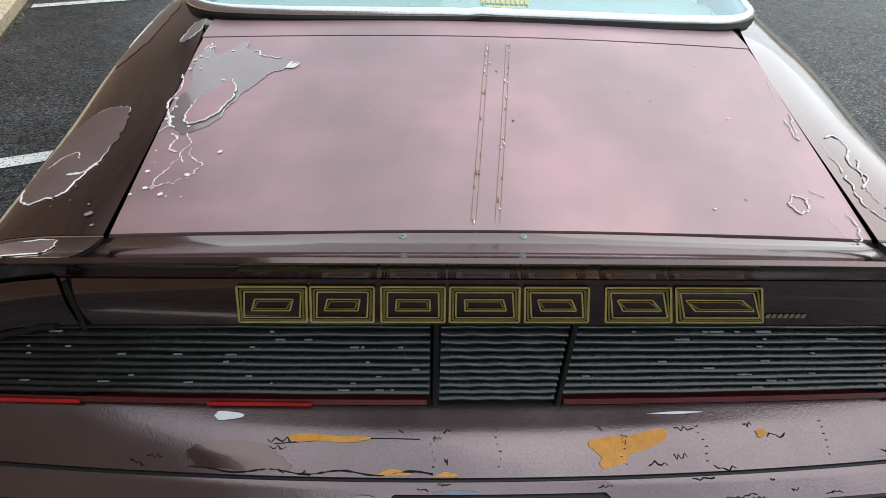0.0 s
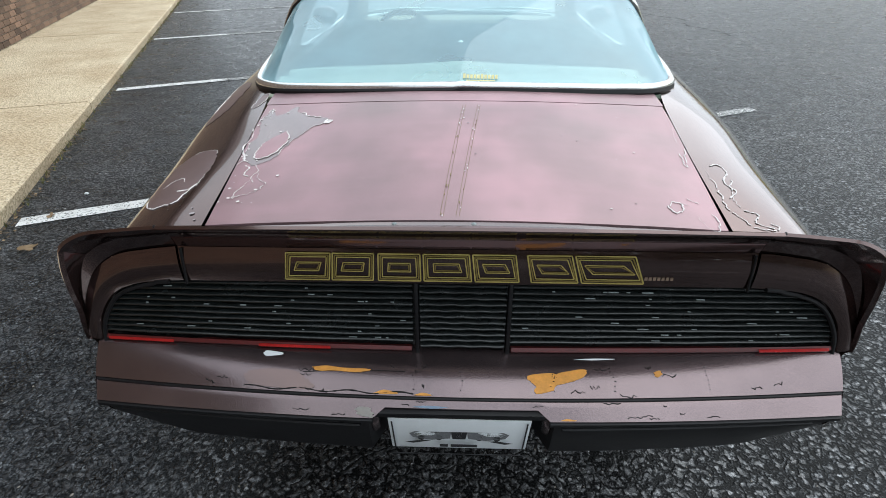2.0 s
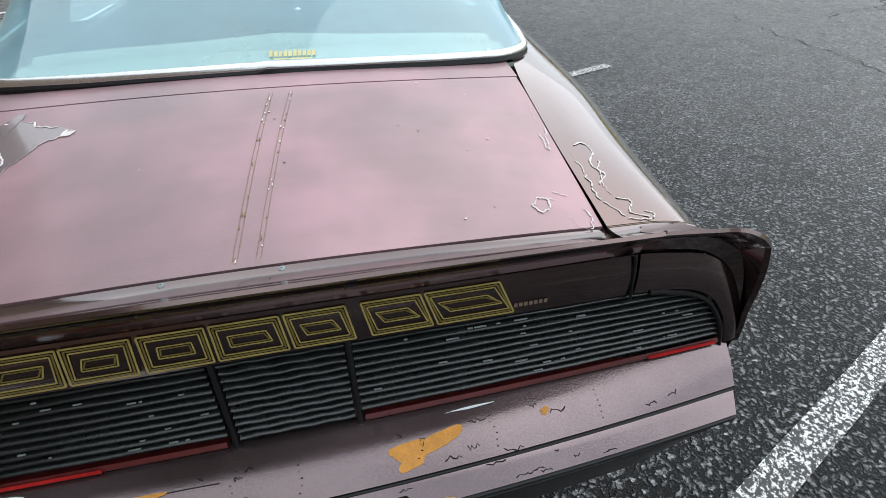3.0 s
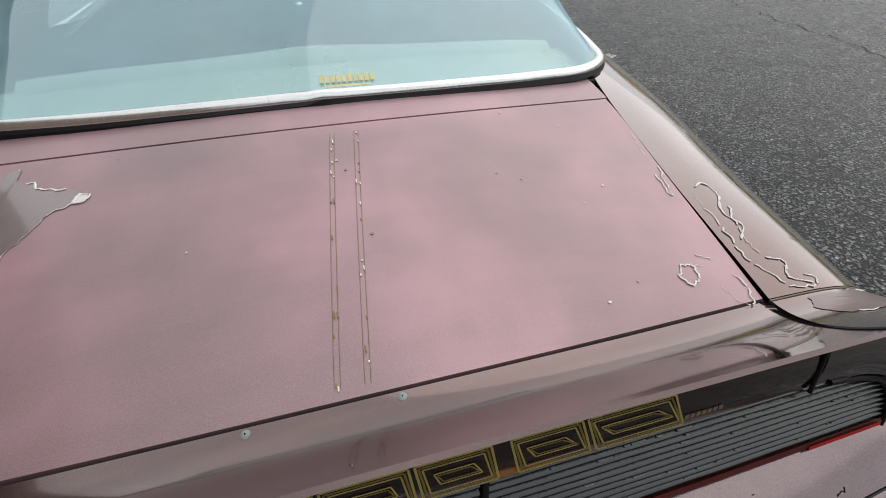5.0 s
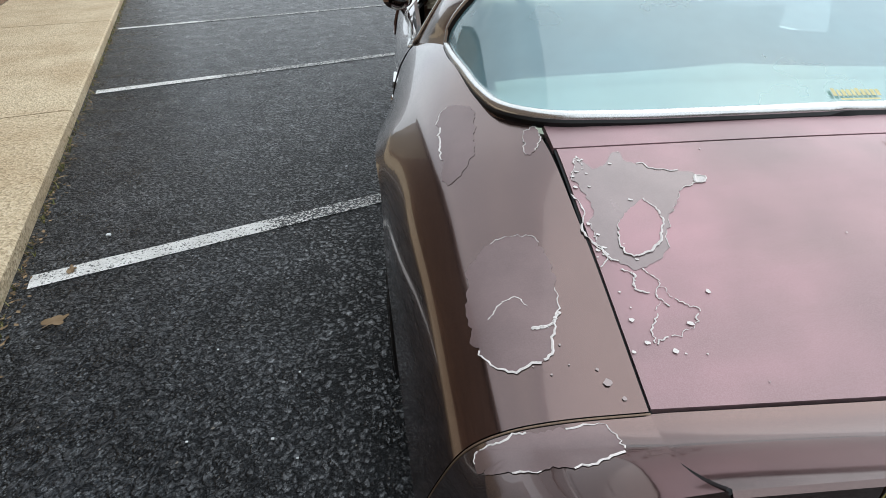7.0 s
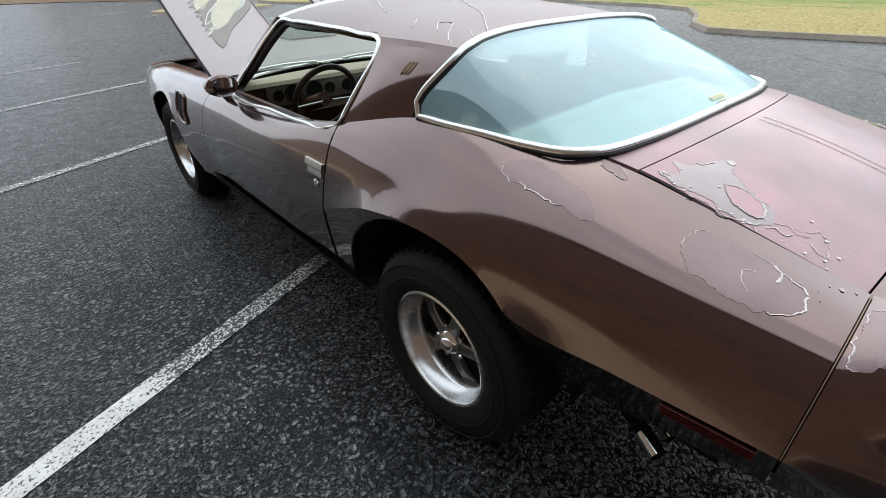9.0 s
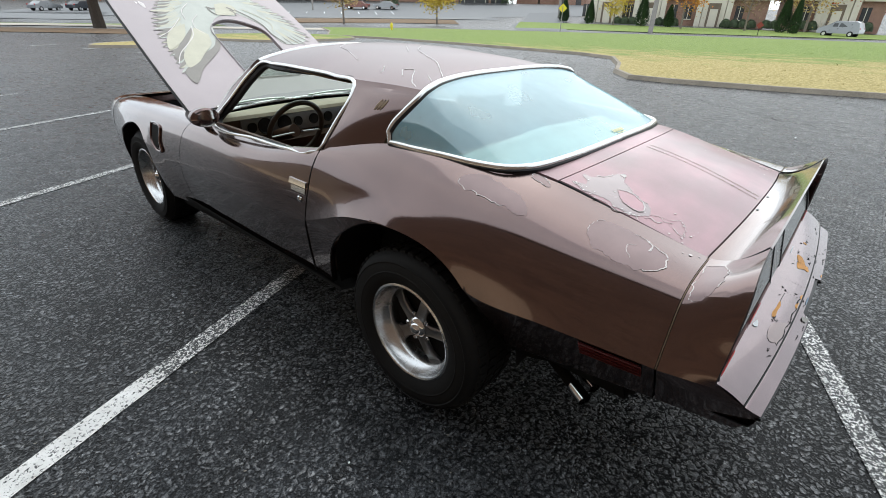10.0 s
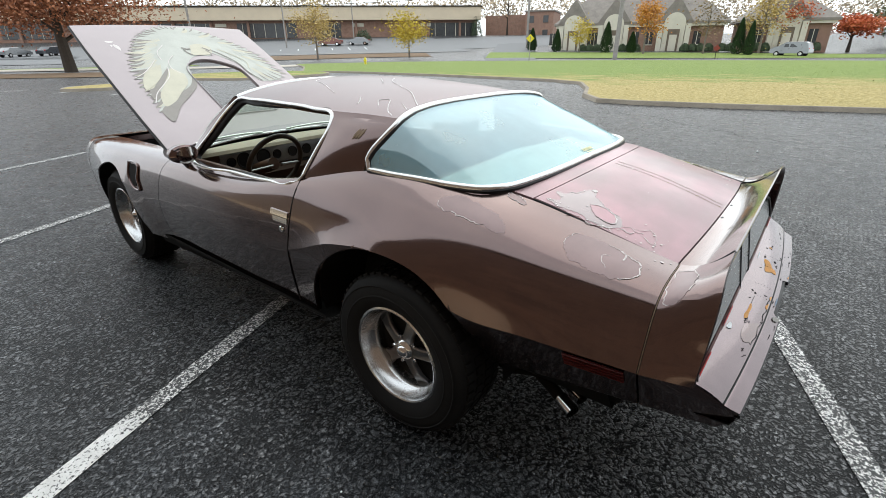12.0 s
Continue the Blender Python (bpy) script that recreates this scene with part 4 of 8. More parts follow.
NOTCH = 0.185
band_a, band_b, lip_rows = [], [], [[], []]
for j in range(61):
    q = -1 + 2 * j / 60
    def at(v):
        return bump_pt(q * float(np.interp(v, BAND_V, BAND_W)), v, 0.0)
    top, low, seam, tail = at(0), at(1.0), at(1.02), at(2.0)
    x = low.x
    band_a.append([top + Vector((0, 0.03, 0.002)), top + Vector((0, 0.008, 0.002)), top, at(0.2), at(0.4), at(0.6), at(0.8), low, low + Vector((0, 0.001, -0.004)), low + Vector((0, 0.025, -0.005))])
    lip = seam.lerp(tail, 0.45 if abs(x) < NOTCH else 1.0)
    band_b.append([seam + Vector((0, 0.025, 0)), seam, seam.lerp(lip, 0.33), seam.lerp(lip, 0.66), lip, lip + Vector((0, 0.001, -0.004)), lip + Vector((0, 0.03, -0.006))])
    if abs(x) >= NOTCH:
        lip_rows[0 if x < 0 else 1].append([lip + Vector((0, 0.004, -0.004)), lip + Vector((0, -0.003, -0.006)), lip + Vector((0, -0.003, -0.014)), lip + Vector((0, 0.010, -0.018))])
bumper = make("rear_bumper", *join(grid(band_a), grid(band_b)), M_BUMPER, car, "faded mauve bumper cover with cracks and orange filler showing")
make("bumper_seam", *tube([bump_pt(0.792 * (-1 + j / 30), 1.01, 0.0) + Vector((0, -0.001, -0.001)) for j in range(61)], 0.0026, 6), M_BLACK, bumper, "dark seam along the bumper")
for rows in lip_rows:
    make("bumper_lip", *grid(rows), M_BLACK, bumper, "black rubber lip")
val_rows = []
for j in range(41):
    x = -0.772 + 1.544 * j / 40
    s = abs(x)
    zb = 0.470 + 0.016 * (s / 0.60) ** 2 if s < 0.60 else 0.486 + 0.062 * ((s - 0.60) / 0.172)
    inset = 0.085 if s < NOTCH else 0.0
    b = -0.034 * bumper_bow(x)
    zt = 0.592
    val_rows.append([Vector((x, -1.092 + b + inset, zt)), Vector((x, -1.096 + b + inset, zt + (zb - zt) * 0.3)), Vector((x, -1.094 + b + inset, zt + (zb - zt) * 0.65)), Vector((x, -1.088 + b + inset, zb)), Vector((x, -0.95, zb - 0.01)), Vector((x, -0.80, max(zb, 0.46) - 0.02))])
make("rear_valance", *grid(val_rows), M_BLACK, car, "black lower valance")
for k in (-1, 1):
    make("valance_groove", *tube([(k * (0.21 + 0.52 * u), -1.098 - 0.034 * bumper_bow(0.21 + 0.52 * u), 0.566 + 0.004 * u) for u in np.linspace(0, 1, 10)], 0.004, 6), M_BLACK, car)
    cup = lathe([(0.001, 0.012), (0.03, 0.012), (0.038, 0.006), (0.040, 0.0), (0.034, -0.006)], 16, "x", (0, 0, 0))
    vs = [Vector((k * (0.186 + v.x * -1), -1.100 + v.y * 0.55, 0.556 + v.z * 1.1)) for v in cup[0]]
    make("notch_liner", vs, cup[1], M_BUMPER, car, "pale plastic liner beside the plate")

PLATE_C = Vector((-0.003, -1.113, 0.518))
plate = make("license_plate", *box(tuple(PLATE_C), (0.300, 0.003, 0.130), 0.001, Matrix.Rotation(radians(8), 4, "X")), M_WHITE, car, "white dealer plate with black picture shapes")


def on_plate(u, v):
    v *= 0.86
    return Vector((PLATE_C.x + u, PLATE_C.y - 0.0032 + v * 0.1405, PLATE_C.z + v * 0.99))


def plate_patch(name, outline, m=M_INK):
    make(name, *fan([on_plate(u, v) for u, v in outline]), m, plate)


rim = [(-0.142, -0.066), (0.142, -0.066), (0.142, 0.066), (-0.142, 0.066)]
for a, b in zip(rim, rim[1:] + rim[:1]):
    make("plate_border", *box(tuple((on_plate(*a) + on_plate(*b)) / 2), (abs(a[0] - b[0]) + 0.003, 0.0012, abs(a[1] - b[1]) * 0.86 + 0.003), 0, Matrix.Rotation(radians(8), 4, "X")), M_INK, plate)
M_PLATEGREY = surface("grey_plate_print", (0.13, 0.135, 0.14), 0.5, 0.0, 0.3, 200, 600, 0.0)
for k in (-1, 1):
    # a low car outline, ribs of shading and wheels, one facing each way
    plate_patch("picture_shape", [(k * 0.108, 0.006), (k * 0.092, 0.016), (k * 0.066, 0.020), (k * 0.052, 0.034), (k * 0.026, 0.034), (k * 0.016, 0.020), (k * 0.020, -0.010), (k * 0.060, -0.016), (k * 0.100, -0.008)], M_PLATEGREY)
    plate_patch("picture_shape", [(k * 0.100, 0.006), (k * 0.086, 0.013), (k * 0.064, 0.015), (k * 0.040, 0.010), (k * 0.060, 0.000), (k * 0.092, -0.002)], M_WHITE)
    plate_patch("picture_shape", [(k * 0.050, 0.030), (k * 0.030, 0.031), (k * 0.024, 0.022), (k * 0.046, 0.021)], M_WHITE)
    for cx in (0.082, 0.044):
        plate_patch("picture_shape", [(k * cx + 0.008 * math.cos(a), -0.008 + 0.009 * math.sin(a)) for a in np.linspace(0, 5.6, 9)], M_INK)
    plate_patch("picture_shape", [(k * 0.118, -0.024), (k * 0.080, -0.016), (k * 0.060, -0.018), (k * 0.100, -0.028)], M_INK)
    plate_patch("bolt_slot", [(k * 0.095, -0.050), (k * 0.078, -0.050), (k * 0.078, -0.045), (k * 0.095, -0.045)], M_INK)
plate_patch("picture_shape", [(-0.014, -0.012), (0.014, -0.012), (0.018, 0.014), (0.010, 0.032), (-0.010, 0.032), (-0.018, 0.014)], M_INK)
plate_patch("picture_shape", [(-0.006, -0.006), (0.006, -0.006), (0.004, 0.024), (-0.004, 0.024)], M_WHITE)
plate_patch("word_bar", [(-0.058, 0.042), (0.045, 0.042), (0.045, 0.050), (-0.058, 0.050)], M_PLATEGREY)
plate_patch("word_bar", [(-0.042, -0.040), (-0.024, -0.040), (-0.024, -0.030), (-0.042, -0.030)], M_INK)
plate_patch("word_bar", [(-0.018, -0.040), (0.040, -0.040), (0.040, -0.030), (-0.018, -0.030)], M_INK)
for v in plate.children:
    v.location.y -= 0.0015
make("plate_bracket", *box((0, -1.112, 0.597), (0.36, 0.03, 0.014), 0.004), M_BLACK, car)


# ---- wheels ----
def wheel(x, y, z, r_t, side):
    """A deep dished five-spoke wheel; side -1 is the left of the car. x: the outer rim's plane."""
    k = side
    R = 0.212
    rim_p = [(R + 0.004, 0.0), (R + 0.002, 0.009), (R - 0.006, 0.012), (R - 0.012, 0.009), (R - 0.016, -0.002), (R - 0.019, -0.024), (R - 0.036, -0.046), (R - 0.041, -0.052), (R - 0.044, -0.078), (R - 0.046, -0.105), (R - 0.044, -0.21), (R + 0.004, -0.22)]
    w = make("wheel", *lathe([(r, h * k) for r, h in rim_p], 56, "x", (x, y, z)), M_ALLOY, car, "deep dished five-spoke alloy wheel")
    t_p = [(R - 0.004, 0.004), (R + 0.012, 0.016), (R + 0.045, 0.026), (R + 0.085, 0.026), (r_t - 0.028, 0.016), (r_t - 0.012, 0.004), (r_t - 0.003, -0.016), (r_t, -0.05), (r_t + 0.002, -0.12), (r_t, -0.19), (r_t - 0.012, -0.222), (r_t - 0.05, -0.238), (R + 0.03, -0.24), (R - 0.01, -0.22)]
    make("tyre", *lathe([(r, h * k) for r, h in t_p], 64, "x", (x, y, z)), M_RUBBER, w, "black tyre with worn sidewall")
    for rr in (R + 0.055, r_t - 0.035):
        make("sidewall_ridge", *lathe([(rr + 0.004, 0.0265 * k), (rr, 0.0285 * k), (rr - 0.004, 0.0265 * k)], 56, "x", (x, y, z)), M_RUBBER, w)
    treads = []
    for i in range(52):
        a = 2 * math.pi * i / 52
        rot = Matrix.Rotation(a, 4, "X")
        for h in (-0.03, -0.085, -0.14, -0.195):
            treads.append(box((0, 0, 0), (0.036, 0.028, 0.010), 0, Matrix.Translation((x + h * k, y, z)) @ rot @ Matrix.Translation((0, 0, r_t + 0.001))))
    make("tread", *join(*treads), M_RUBBER, w, smooth=False)
    make("wheel_disc", *lathe([(0.001, -0.078 * k), (0.06, -0.078 * k), (0.10, -0.088 * k), (0.178, -0.100 * k)], 40, "x", (x, y, z)), M_DARKBODY, w, "dark wheel centre")
    for i in range(5):
        a = 2 * math.pi * i / 5 + 0.25
        rot = Matrix.Translation((x, y, z)) @ Matrix.Rotation(a, 4, "X")
        rows = []
        for rr, wd, h, th in ((0.035, 0.030, -0.050, 0.02), (0.075, 0.024, -0.052, 0.018), (0.12, 0.025, -0.060, 0.018), (0.150, 0.030, -0.072, 0.018), (0.172, 0.038, -0.084, 0.018)):
            rows.append([rot @ Vector(p) for p in (((h - th) * k, -wd, rr), ((h - 0.004) * k, -wd, rr), (h * k, -wd * 0.72, rr), ((h - 0.006) * k, 0, rr), (h * k, wd * 0.72, rr), ((h - 0.004) * k, wd, rr), ((h - th) * k, wd, rr))])
        make("spoke", *grid(rows, True), M_SPOKE, w, "grey cast spoke")
        rot2 = Matrix.Translation((x, y, z)) @ Matrix.Rotation(a + math.pi / 5, 4, "X")
        nut = lathe([(0.001, -0.044 * k), (0.007, -0.045 * k), (0.010, -0.050 * k), (0.011, -0.078 * k)], 6, "x")
        make("lug_nut", [rot2 @ (v + Vector((0, 0, 0.060))) for v in nut[0]], nut[1], M_CHROME, w, smooth=False)
    make("hub_cap", *lathe([(0.001, -0.018 * k), (0.014, -0.019 * k), (0.024, -0.025 * k), (0.028, -0.034 * k), (0.036, -0.037 * k), (0.044, -0.046 * k), (0.045, -0.080 * k)], 24, "x", (x, y, z)), M_CHROME, w, "chrome hub cap")
    return w


for k in (-1, 1):
    wheel(0.902 * k, 0.025, 0.345, 0.345, k)
    wheel(0.880 * k, 2.815, 0.337, 0.337, k)
    for c, h, r in ARCHES:
        rows = []
        for a in np.linspace(0.02, math.pi - 0.02, 30):
            y, z = c + (r + 0.012) * math.cos(a), h + (r + 0.012) * math.sin(a)
            lip_x = side_point(y, t_at_height(y, max(z, 0.30)))[0] - 0.010
            rows.append([Vector((k * xx, y, z)) for xx in (lip_x, 0.78, 0.62)])
        make("wheel_well", *join(grid(rows), fan([Vector((k * 0.62, c + (r + 0.012) * math.cos(a), h + (r + 0.012) * math.sin(a))) for a in np.linspace(0.02, math.pi - 0.02, 26)])), M_DARKBODY, car, "black wheel well")
# low boxes, tank, muffler, springs and inner quarters added to block light under the car
make("underbody", *join(box((0, 1.95, 0.285), (1.36, 3.1, 0.10), 0.02), box((0, -0.30, 0.46), (1.36, 1.00, 0.20), 0.05), box((0, -0.30, 0.38), (1.02, 1.1, 0.22), 0.05)), M_DARKBODY, car, "black underbody")
make("fuel_tank", *box((0, -0.66, 0.40), (1.02, 0.46, 0.20), 0.05), M_DARKBODY, car, "black fuel tank")
make("muffler", *tube([(-0.52, -0.30, 0.30), (0.52, -0.30, 0.30)], 0.10, 14, flat=0.7), M_DARKBODY, car, "sooty transverse muffler")
for k in (-1, 1):
    make("leaf_spring", *tube([(k * 0.56, -0.70, 0.36), (k * 0.56, -0.35, 0.25), (k * 0.56, 0.025, 0.23), (k * 0.56, 0.60, 0.30)], 0.032, 6, flat=0.5), M_DARKBODY, car)
    make("inner_quarter", *grid([[Vector((k * (side_point(max(y, -0.857), 6.9)[0] - 0.02), y, side_point(max(y, -0.857), 6.9)[1])), Vector((k * 0.66, y, 0.34)), Vector((k * 0.50, y, 0.30))] for y in np.linspace(-0.76, -0.42, 8)]), M_DARKBODY, car)
make("axle", *tube([(-0.70, 0.025, 0.335), (0.70, 0.025, 0.335)], 0.045, 10), M_DARKBODY, car)
make("axle", *tube([(-0.70, 2.815, 0.33), (0.70, 2.815, 0.33)], 0.03, 10), M_DARKBODY, car)
for k in (-1, 1):
    for dx in (0.0, 0.085):
        p = curve([(k * (0.50 - dx), -0.20, 0.32), (k * (0.58 - dx), -0.40, 0.315), (k * (0.655 - dx), -0.565, 0.292), (k * (0.690 - dx), -0.640, 0.276)], 14)
        make("exhaust_pipe", *tube(p[:-2], 0.022, 12), M_DARKBODY, car, "sooty exhaust pipe")
        tip = tube(p[-3:], 0.026, 14)
        make("exhaust_tip", tip[0], tip[1][:-1], M_CHROME, car, "bright twin exhaust tip")

# lamp on the quarter panel, handle, lock, mirror, vent
for k in (-1, 1):
    def on_side(y, z, out=0.0):
        x, zz = side_point(y, t_at_height(y, z))
        return Vector((k * (x + out), y, z))
    marker = make("side_marker_lamp", *grid([[on_side(y, z, 0.004) for z in np.linspace(0.590, 0.652, 5)] for y in np.linspace(-0.825, -0.650, 8)]), M_DKRED, car, "dark red ribbed side lamp")
    for i in range(4):
        z = 0.598 + 0.015 * i
        make("lamp_rib", *tube([on_side(y, z, 0.006) for y in np.linspace(-0.825, -0.650, 8)], 0.002, 6), M_DKRED, marker)
    d = doors[0] if k < 0 else doors[1]
    plate_h = make("door_handle", *thick(grid([[on_side(y, z, 0.010) for z in np.linspace(0.792, 0.815, 4)] for y in np.linspace(0.655, 0.785, 8)]), (k * -0.010, 0, 0)), M_CHROME, d, "chrome flap door handle")
    make("handle_cup", *grid([[on_side(y, z, 0.003) for z in np.linspace(0.761, 0.785, 4)] for y in np.linspace(0.665, 0.775, 8)]), M_BRIGHT, plate_h, "bright handle cup")
    lk = lathe([(0.001, 0.010), (0.010, 0.010), (0.015, 0.006), (0.016, 0.0)], 16, "x")
    c = on_side(0.705, 0.733, 0.0)
    make("door_lock", [Vector((c.x + v.x * k, c.y + v.y, c.z + v.z)) for v in lk[0]], lk[1], M_CHROME, d, "round chrome lock")
    # mirror
    c = Vector((k * 0.885, 1.655, 0.950))
    shell = []
    for i in range(9):
        u = i / 8
        s = [0.62, 0.98, 1.0, 0.97, 0.88, 0.74, 0.55, 0.32, 0.05][i]
        shell.append([c + Vector((0.080 * s * math.cos(a), -0.06 + 0.14 * u, 0.054 * s * math.sin(a) * (1 if math.sin(a) > 0 else 0.9))) for a in [2 * math.pi * j / 18 for j in range(18)]])
    mir = make("side_mirror", *grid(shell, True), M_PAINT, d, "brown bullet door mirror")
    make("mirror_glass", *fan([c + Vector((0.068 * math.cos(a), -0.050 - 0.020 * math.sin(a) + k * 0.012 * math.cos(a), 0.046 * math.sin(a))) for a in [2 * math.pi * j / 18 for j in range(18)]]), M_CHROME, mir, "mirror glass")
    make("mirror_lip", *tube([c + Vector((0.056 * math.cos(a), -0.058, 0.042 * math.sin(a))) for a in np.linspace(-2.3, -0.85, 8)], 0.006, 6), M_BRIGHT, mir)
    make("mirror_stalk", *tube([c + Vector((-k * 0.02, 0.03, -0.045)), c + Vector((-k * 0.045, 0.035, -0.085))], 0.026, 10, flat=0.7), M_PAINT, mir)
    # vent behind the front wheel
    f = fenders[0] if k < 0 else fenders[1]
    ring_pts = [on_side(y, z, 0.004) for y, z in ((2.50, 0.795), (2.47, 0.70), (2.38, 0.635), (2.305, 0.640), (2.335, 0.70), (2.335, 0.785), (2.40, 0.798))]
    make("fender_vent", *tube(curve(ring_pts + [ring_pts[0]], 40)[:-1], 0.008, 6, True), M_PAINT, f, "raised vent surround")
    make("vent_opening", *fan([p + Vector((k * 0.002, 0, 0)) for p in curve([on_side(y, z, 0.002) for y, z in ((2.475, 0.785), (2.45, 0.70), (2.37, 0.65), (2.345, 0.70), (2.345, 0.78), (2.40, 0.79), (2.475, 0.785))], 24)[:-1]]), M_DARKBODY, f, "dark vent opening")
    make("door_edge", *tube([Vector((k * (side_point(0.646 + rear_door_seam(z), t_at_height(0.646 + rear_door_seam(z), z))[0] + 0.001), 0.643 + rear_door_seam(z), z)) for z in np.linspace(0.945, 0.33, 20)], 0.0024, 6), M_BLACK, d)
    make("quarter_seam", *tube([Vector((k * (side_point(-0.857, t)[0] - 0.001), -0.860, side_point(-0.857, t)[1] - 0.0005)) for t in np.linspace(0.0, 5.0, 30)], 0.0013, 6), M_WORNSTRIPE, car)
    make("deck_seam", *tube([Vector((k * 0.5725, y, deck_z(0.5725, y) - 0.006)) for y in np.linspace(-0.855, -0.27, 24)], 0.0034, 6), M_BLACK, car)
    make("spoiler_gap", *tube([p + Vector((k * 0.002, 0, -0.001)) for p in spl[36 if k > 0 else 0][:13]], 0.0032, 6), M_BLACK, car)

# ---- raised hood ----
HA = Vector((0, 2.22, 0.885))
HD = (Vector((0, 3.60, 1.655)) - HA).normalized()
HN = Vector((1, 0, 0)).cross(HD)


def hood_pt(a, b, up=0.0):
    bow = 0.012 * (1 - (a / 0.7) ** 2)
    return HA + Vector((a, 0, 0)) + HD * b + HN * (up + bow)


def hood_half(b):
    return float(spline([0, 0.3, 0.8, 1.3, 1.58], [0.735, 0.735, 0.725, 0.712, 0.695], b))


hole_low, hole_top = 0.26, 0.965
bs = list(np.linspace(0, hole_low, 8)) + list(np.linspace(hole_low, hole_top, 22))[1:] + list(np.linspace(hole_top, 1.58, 14))[1:]


def strip_of(lo, hi, b_list, n=8, arch=0.0):
    span = b_list[-1] - b_list[0]
    return grid([[hood_pt(lo(b) + (hi(b) - lo(b)) * j / n, b + arch * (1 - (2 * j / n - 1) ** 2) * (b_list[-1] - b) / span + (0.018 * (1 - ((lo(b) + (hi(b) - lo(b)) * j / n) / 0.7) ** 2) if b > 1.57 else 0)) for j in range(n + 1)] for b in b_list])


def hole_l(b):
    return -0.165 + 0.05 * min(1, max(0, (b - 0.78) / 0.185)) ** 3 + 0.06 * min(1, max(0, (0.33 - b) / 0.07)) ** 3


def hole_r(b):
    return 0.300 - 0.09 * min(1, max(0, (b - 0.78) / 0.185)) ** 3 - 0.06 * min(1, max(0, (0.33 - b) / 0.07)) ** 3


low = [b for b in bs if b <= hole_low + 1e-6]
midb = [b for b in bs if hole_low - 1e-6 <= b <= hole_top + 1e-6]
high = [b for b in bs if b >= hole_top - 1e-6]
pieces = [strip_of(lambda b: -hood_half(b), hole_l, bs), strip_of(hole_r, hood_half, bs), strip_of(hole_l, hole_r, low), strip_of(hole_l, hole_r, high, arch=0.07)]
hood = make("hood", *thick(join(*pieces), HN * -0.022), M_HOOD, car, "raised faded hood with a shaker cut-out and large gold and grey plume decal")
top_edge = [(hole_l(hole_top) + (hole_r(hole_top) - hole_l(hole_top)) * j / 8, hole_top + 0.07 * (1 - (j / 4 - 1) ** 2)) for j in range(1, 8)]
lip = [hood_pt(hole_l(b), b, 0.006) for b in midb] + [hood_pt(a, b, 0.006) for a, b in top_edge] + [hood_pt(hole_r(b), b, 0.006) for b in midb[::-1]]
make("cutout_lip", *tube(lip, 0.004, 6, True), M_HOOD, hood)
make("hood_edge", *tube([hood_pt(-hood_half(b) - 0.002, b, -0.012) for b in bs], 0.010, 6), M_BLACK, hood, "dark rubber hood edge")

# engine bay seen past the hood
make("engine_bay", *join(box((0, 2.95, 0.50), (1.25, 1.35, 0.10), 0.02), box((0, 2.28, 0.70), (1.35, 0.06, 0.32), 0.01), box((0, 3.60, 0.62), (1.2, 0.10, 0.24), 0.02)), M_DARKBODY, car, "dark engine bay")
for k in (-1, 1):
    make("bay_wall", *grid([[Vector((k * (section(y)[0][0] + 0.004), y, section(y)[0][1] - 0.004)), Vector((k * (section(y)[0][0] - 0.045), y, section(y)[0][1] - 0.02)), Vector((k * 0.60, y, 0.55))] for y in np.linspace(2.28, 3.55, 14)]), M_DARKBODY, car)
    make("hood_hinge", *join(tube([(k * 0.665, 2.30, 0.86), (k * 0.66, 2.46, 0.93), (k * 0.655, 2.62, 1.06)], 0.013, 6), tube([(k * 0.655, 2.34, 0.83), (k * 0.65, 2.44, 0.99)], 0.018, 8)), M_BLACK, car, "black hood hinge")
scoop = []
for i in range(10):
    u = i / 9
    w = 0.16 + 0.015 * math.sin(math.pi * u)
    h = [0.955, 0.985, 0.99, 0.985, 0.975, 0.962, 0.945, 0.925, 0.90, 0.86][i]
    y = 2.54 + 0.56 * u
    scoop.append([Vector((-w * 1.1, y, 0.80)), Vector((-w, y, h - 0.035)), Vector((-w * 0.85, y, h - 0.006)), Vector((0, y, h)), Vector((w * 0.85, y, h - 0.006)), Vector((w, y, h - 0.035)), Vector((w * 1.1, y, 0.80))])
scoop_ob = make("shaker_scoop", *grid(scoop), M_PAINT, car, "brown shaker air scoop on the engine")
make("scoop_opening", *box((0, 2.536, 0.905), (0.29, 0.012, 0.085), 0.008), M_DARKBODY, scoop_ob, "dark scoop opening")
make("scoop_base", *lathe([(0.001, 0.80), (0.20, 0.80), (0.21, 0.72), (0.001, 0.70)], 24, "z", (0, 2.80, 0)), M_DARKBODY, car)
make("valve_cover", *box((-0.28, 2.80, 0.72), (0.14, 0.55, 0.09), 0.02), M_BRIGHT, car, "bright valve cover")
make("valve_cover", *box((0.28, 2.80, 0.72), (0.14, 0.55, 0.09), 0.02), M_BRIGHT, car, "bright valve cover")
make("brake_booster", *lathe([(0.001, 2.33), (0.11, 2.34), (0.12, 2.38), (0.10, 2.42), (0.001, 2.44)], 20, "y", (-0.46, 0, 0.78)), M_BRIGHT, car, "brake booster")

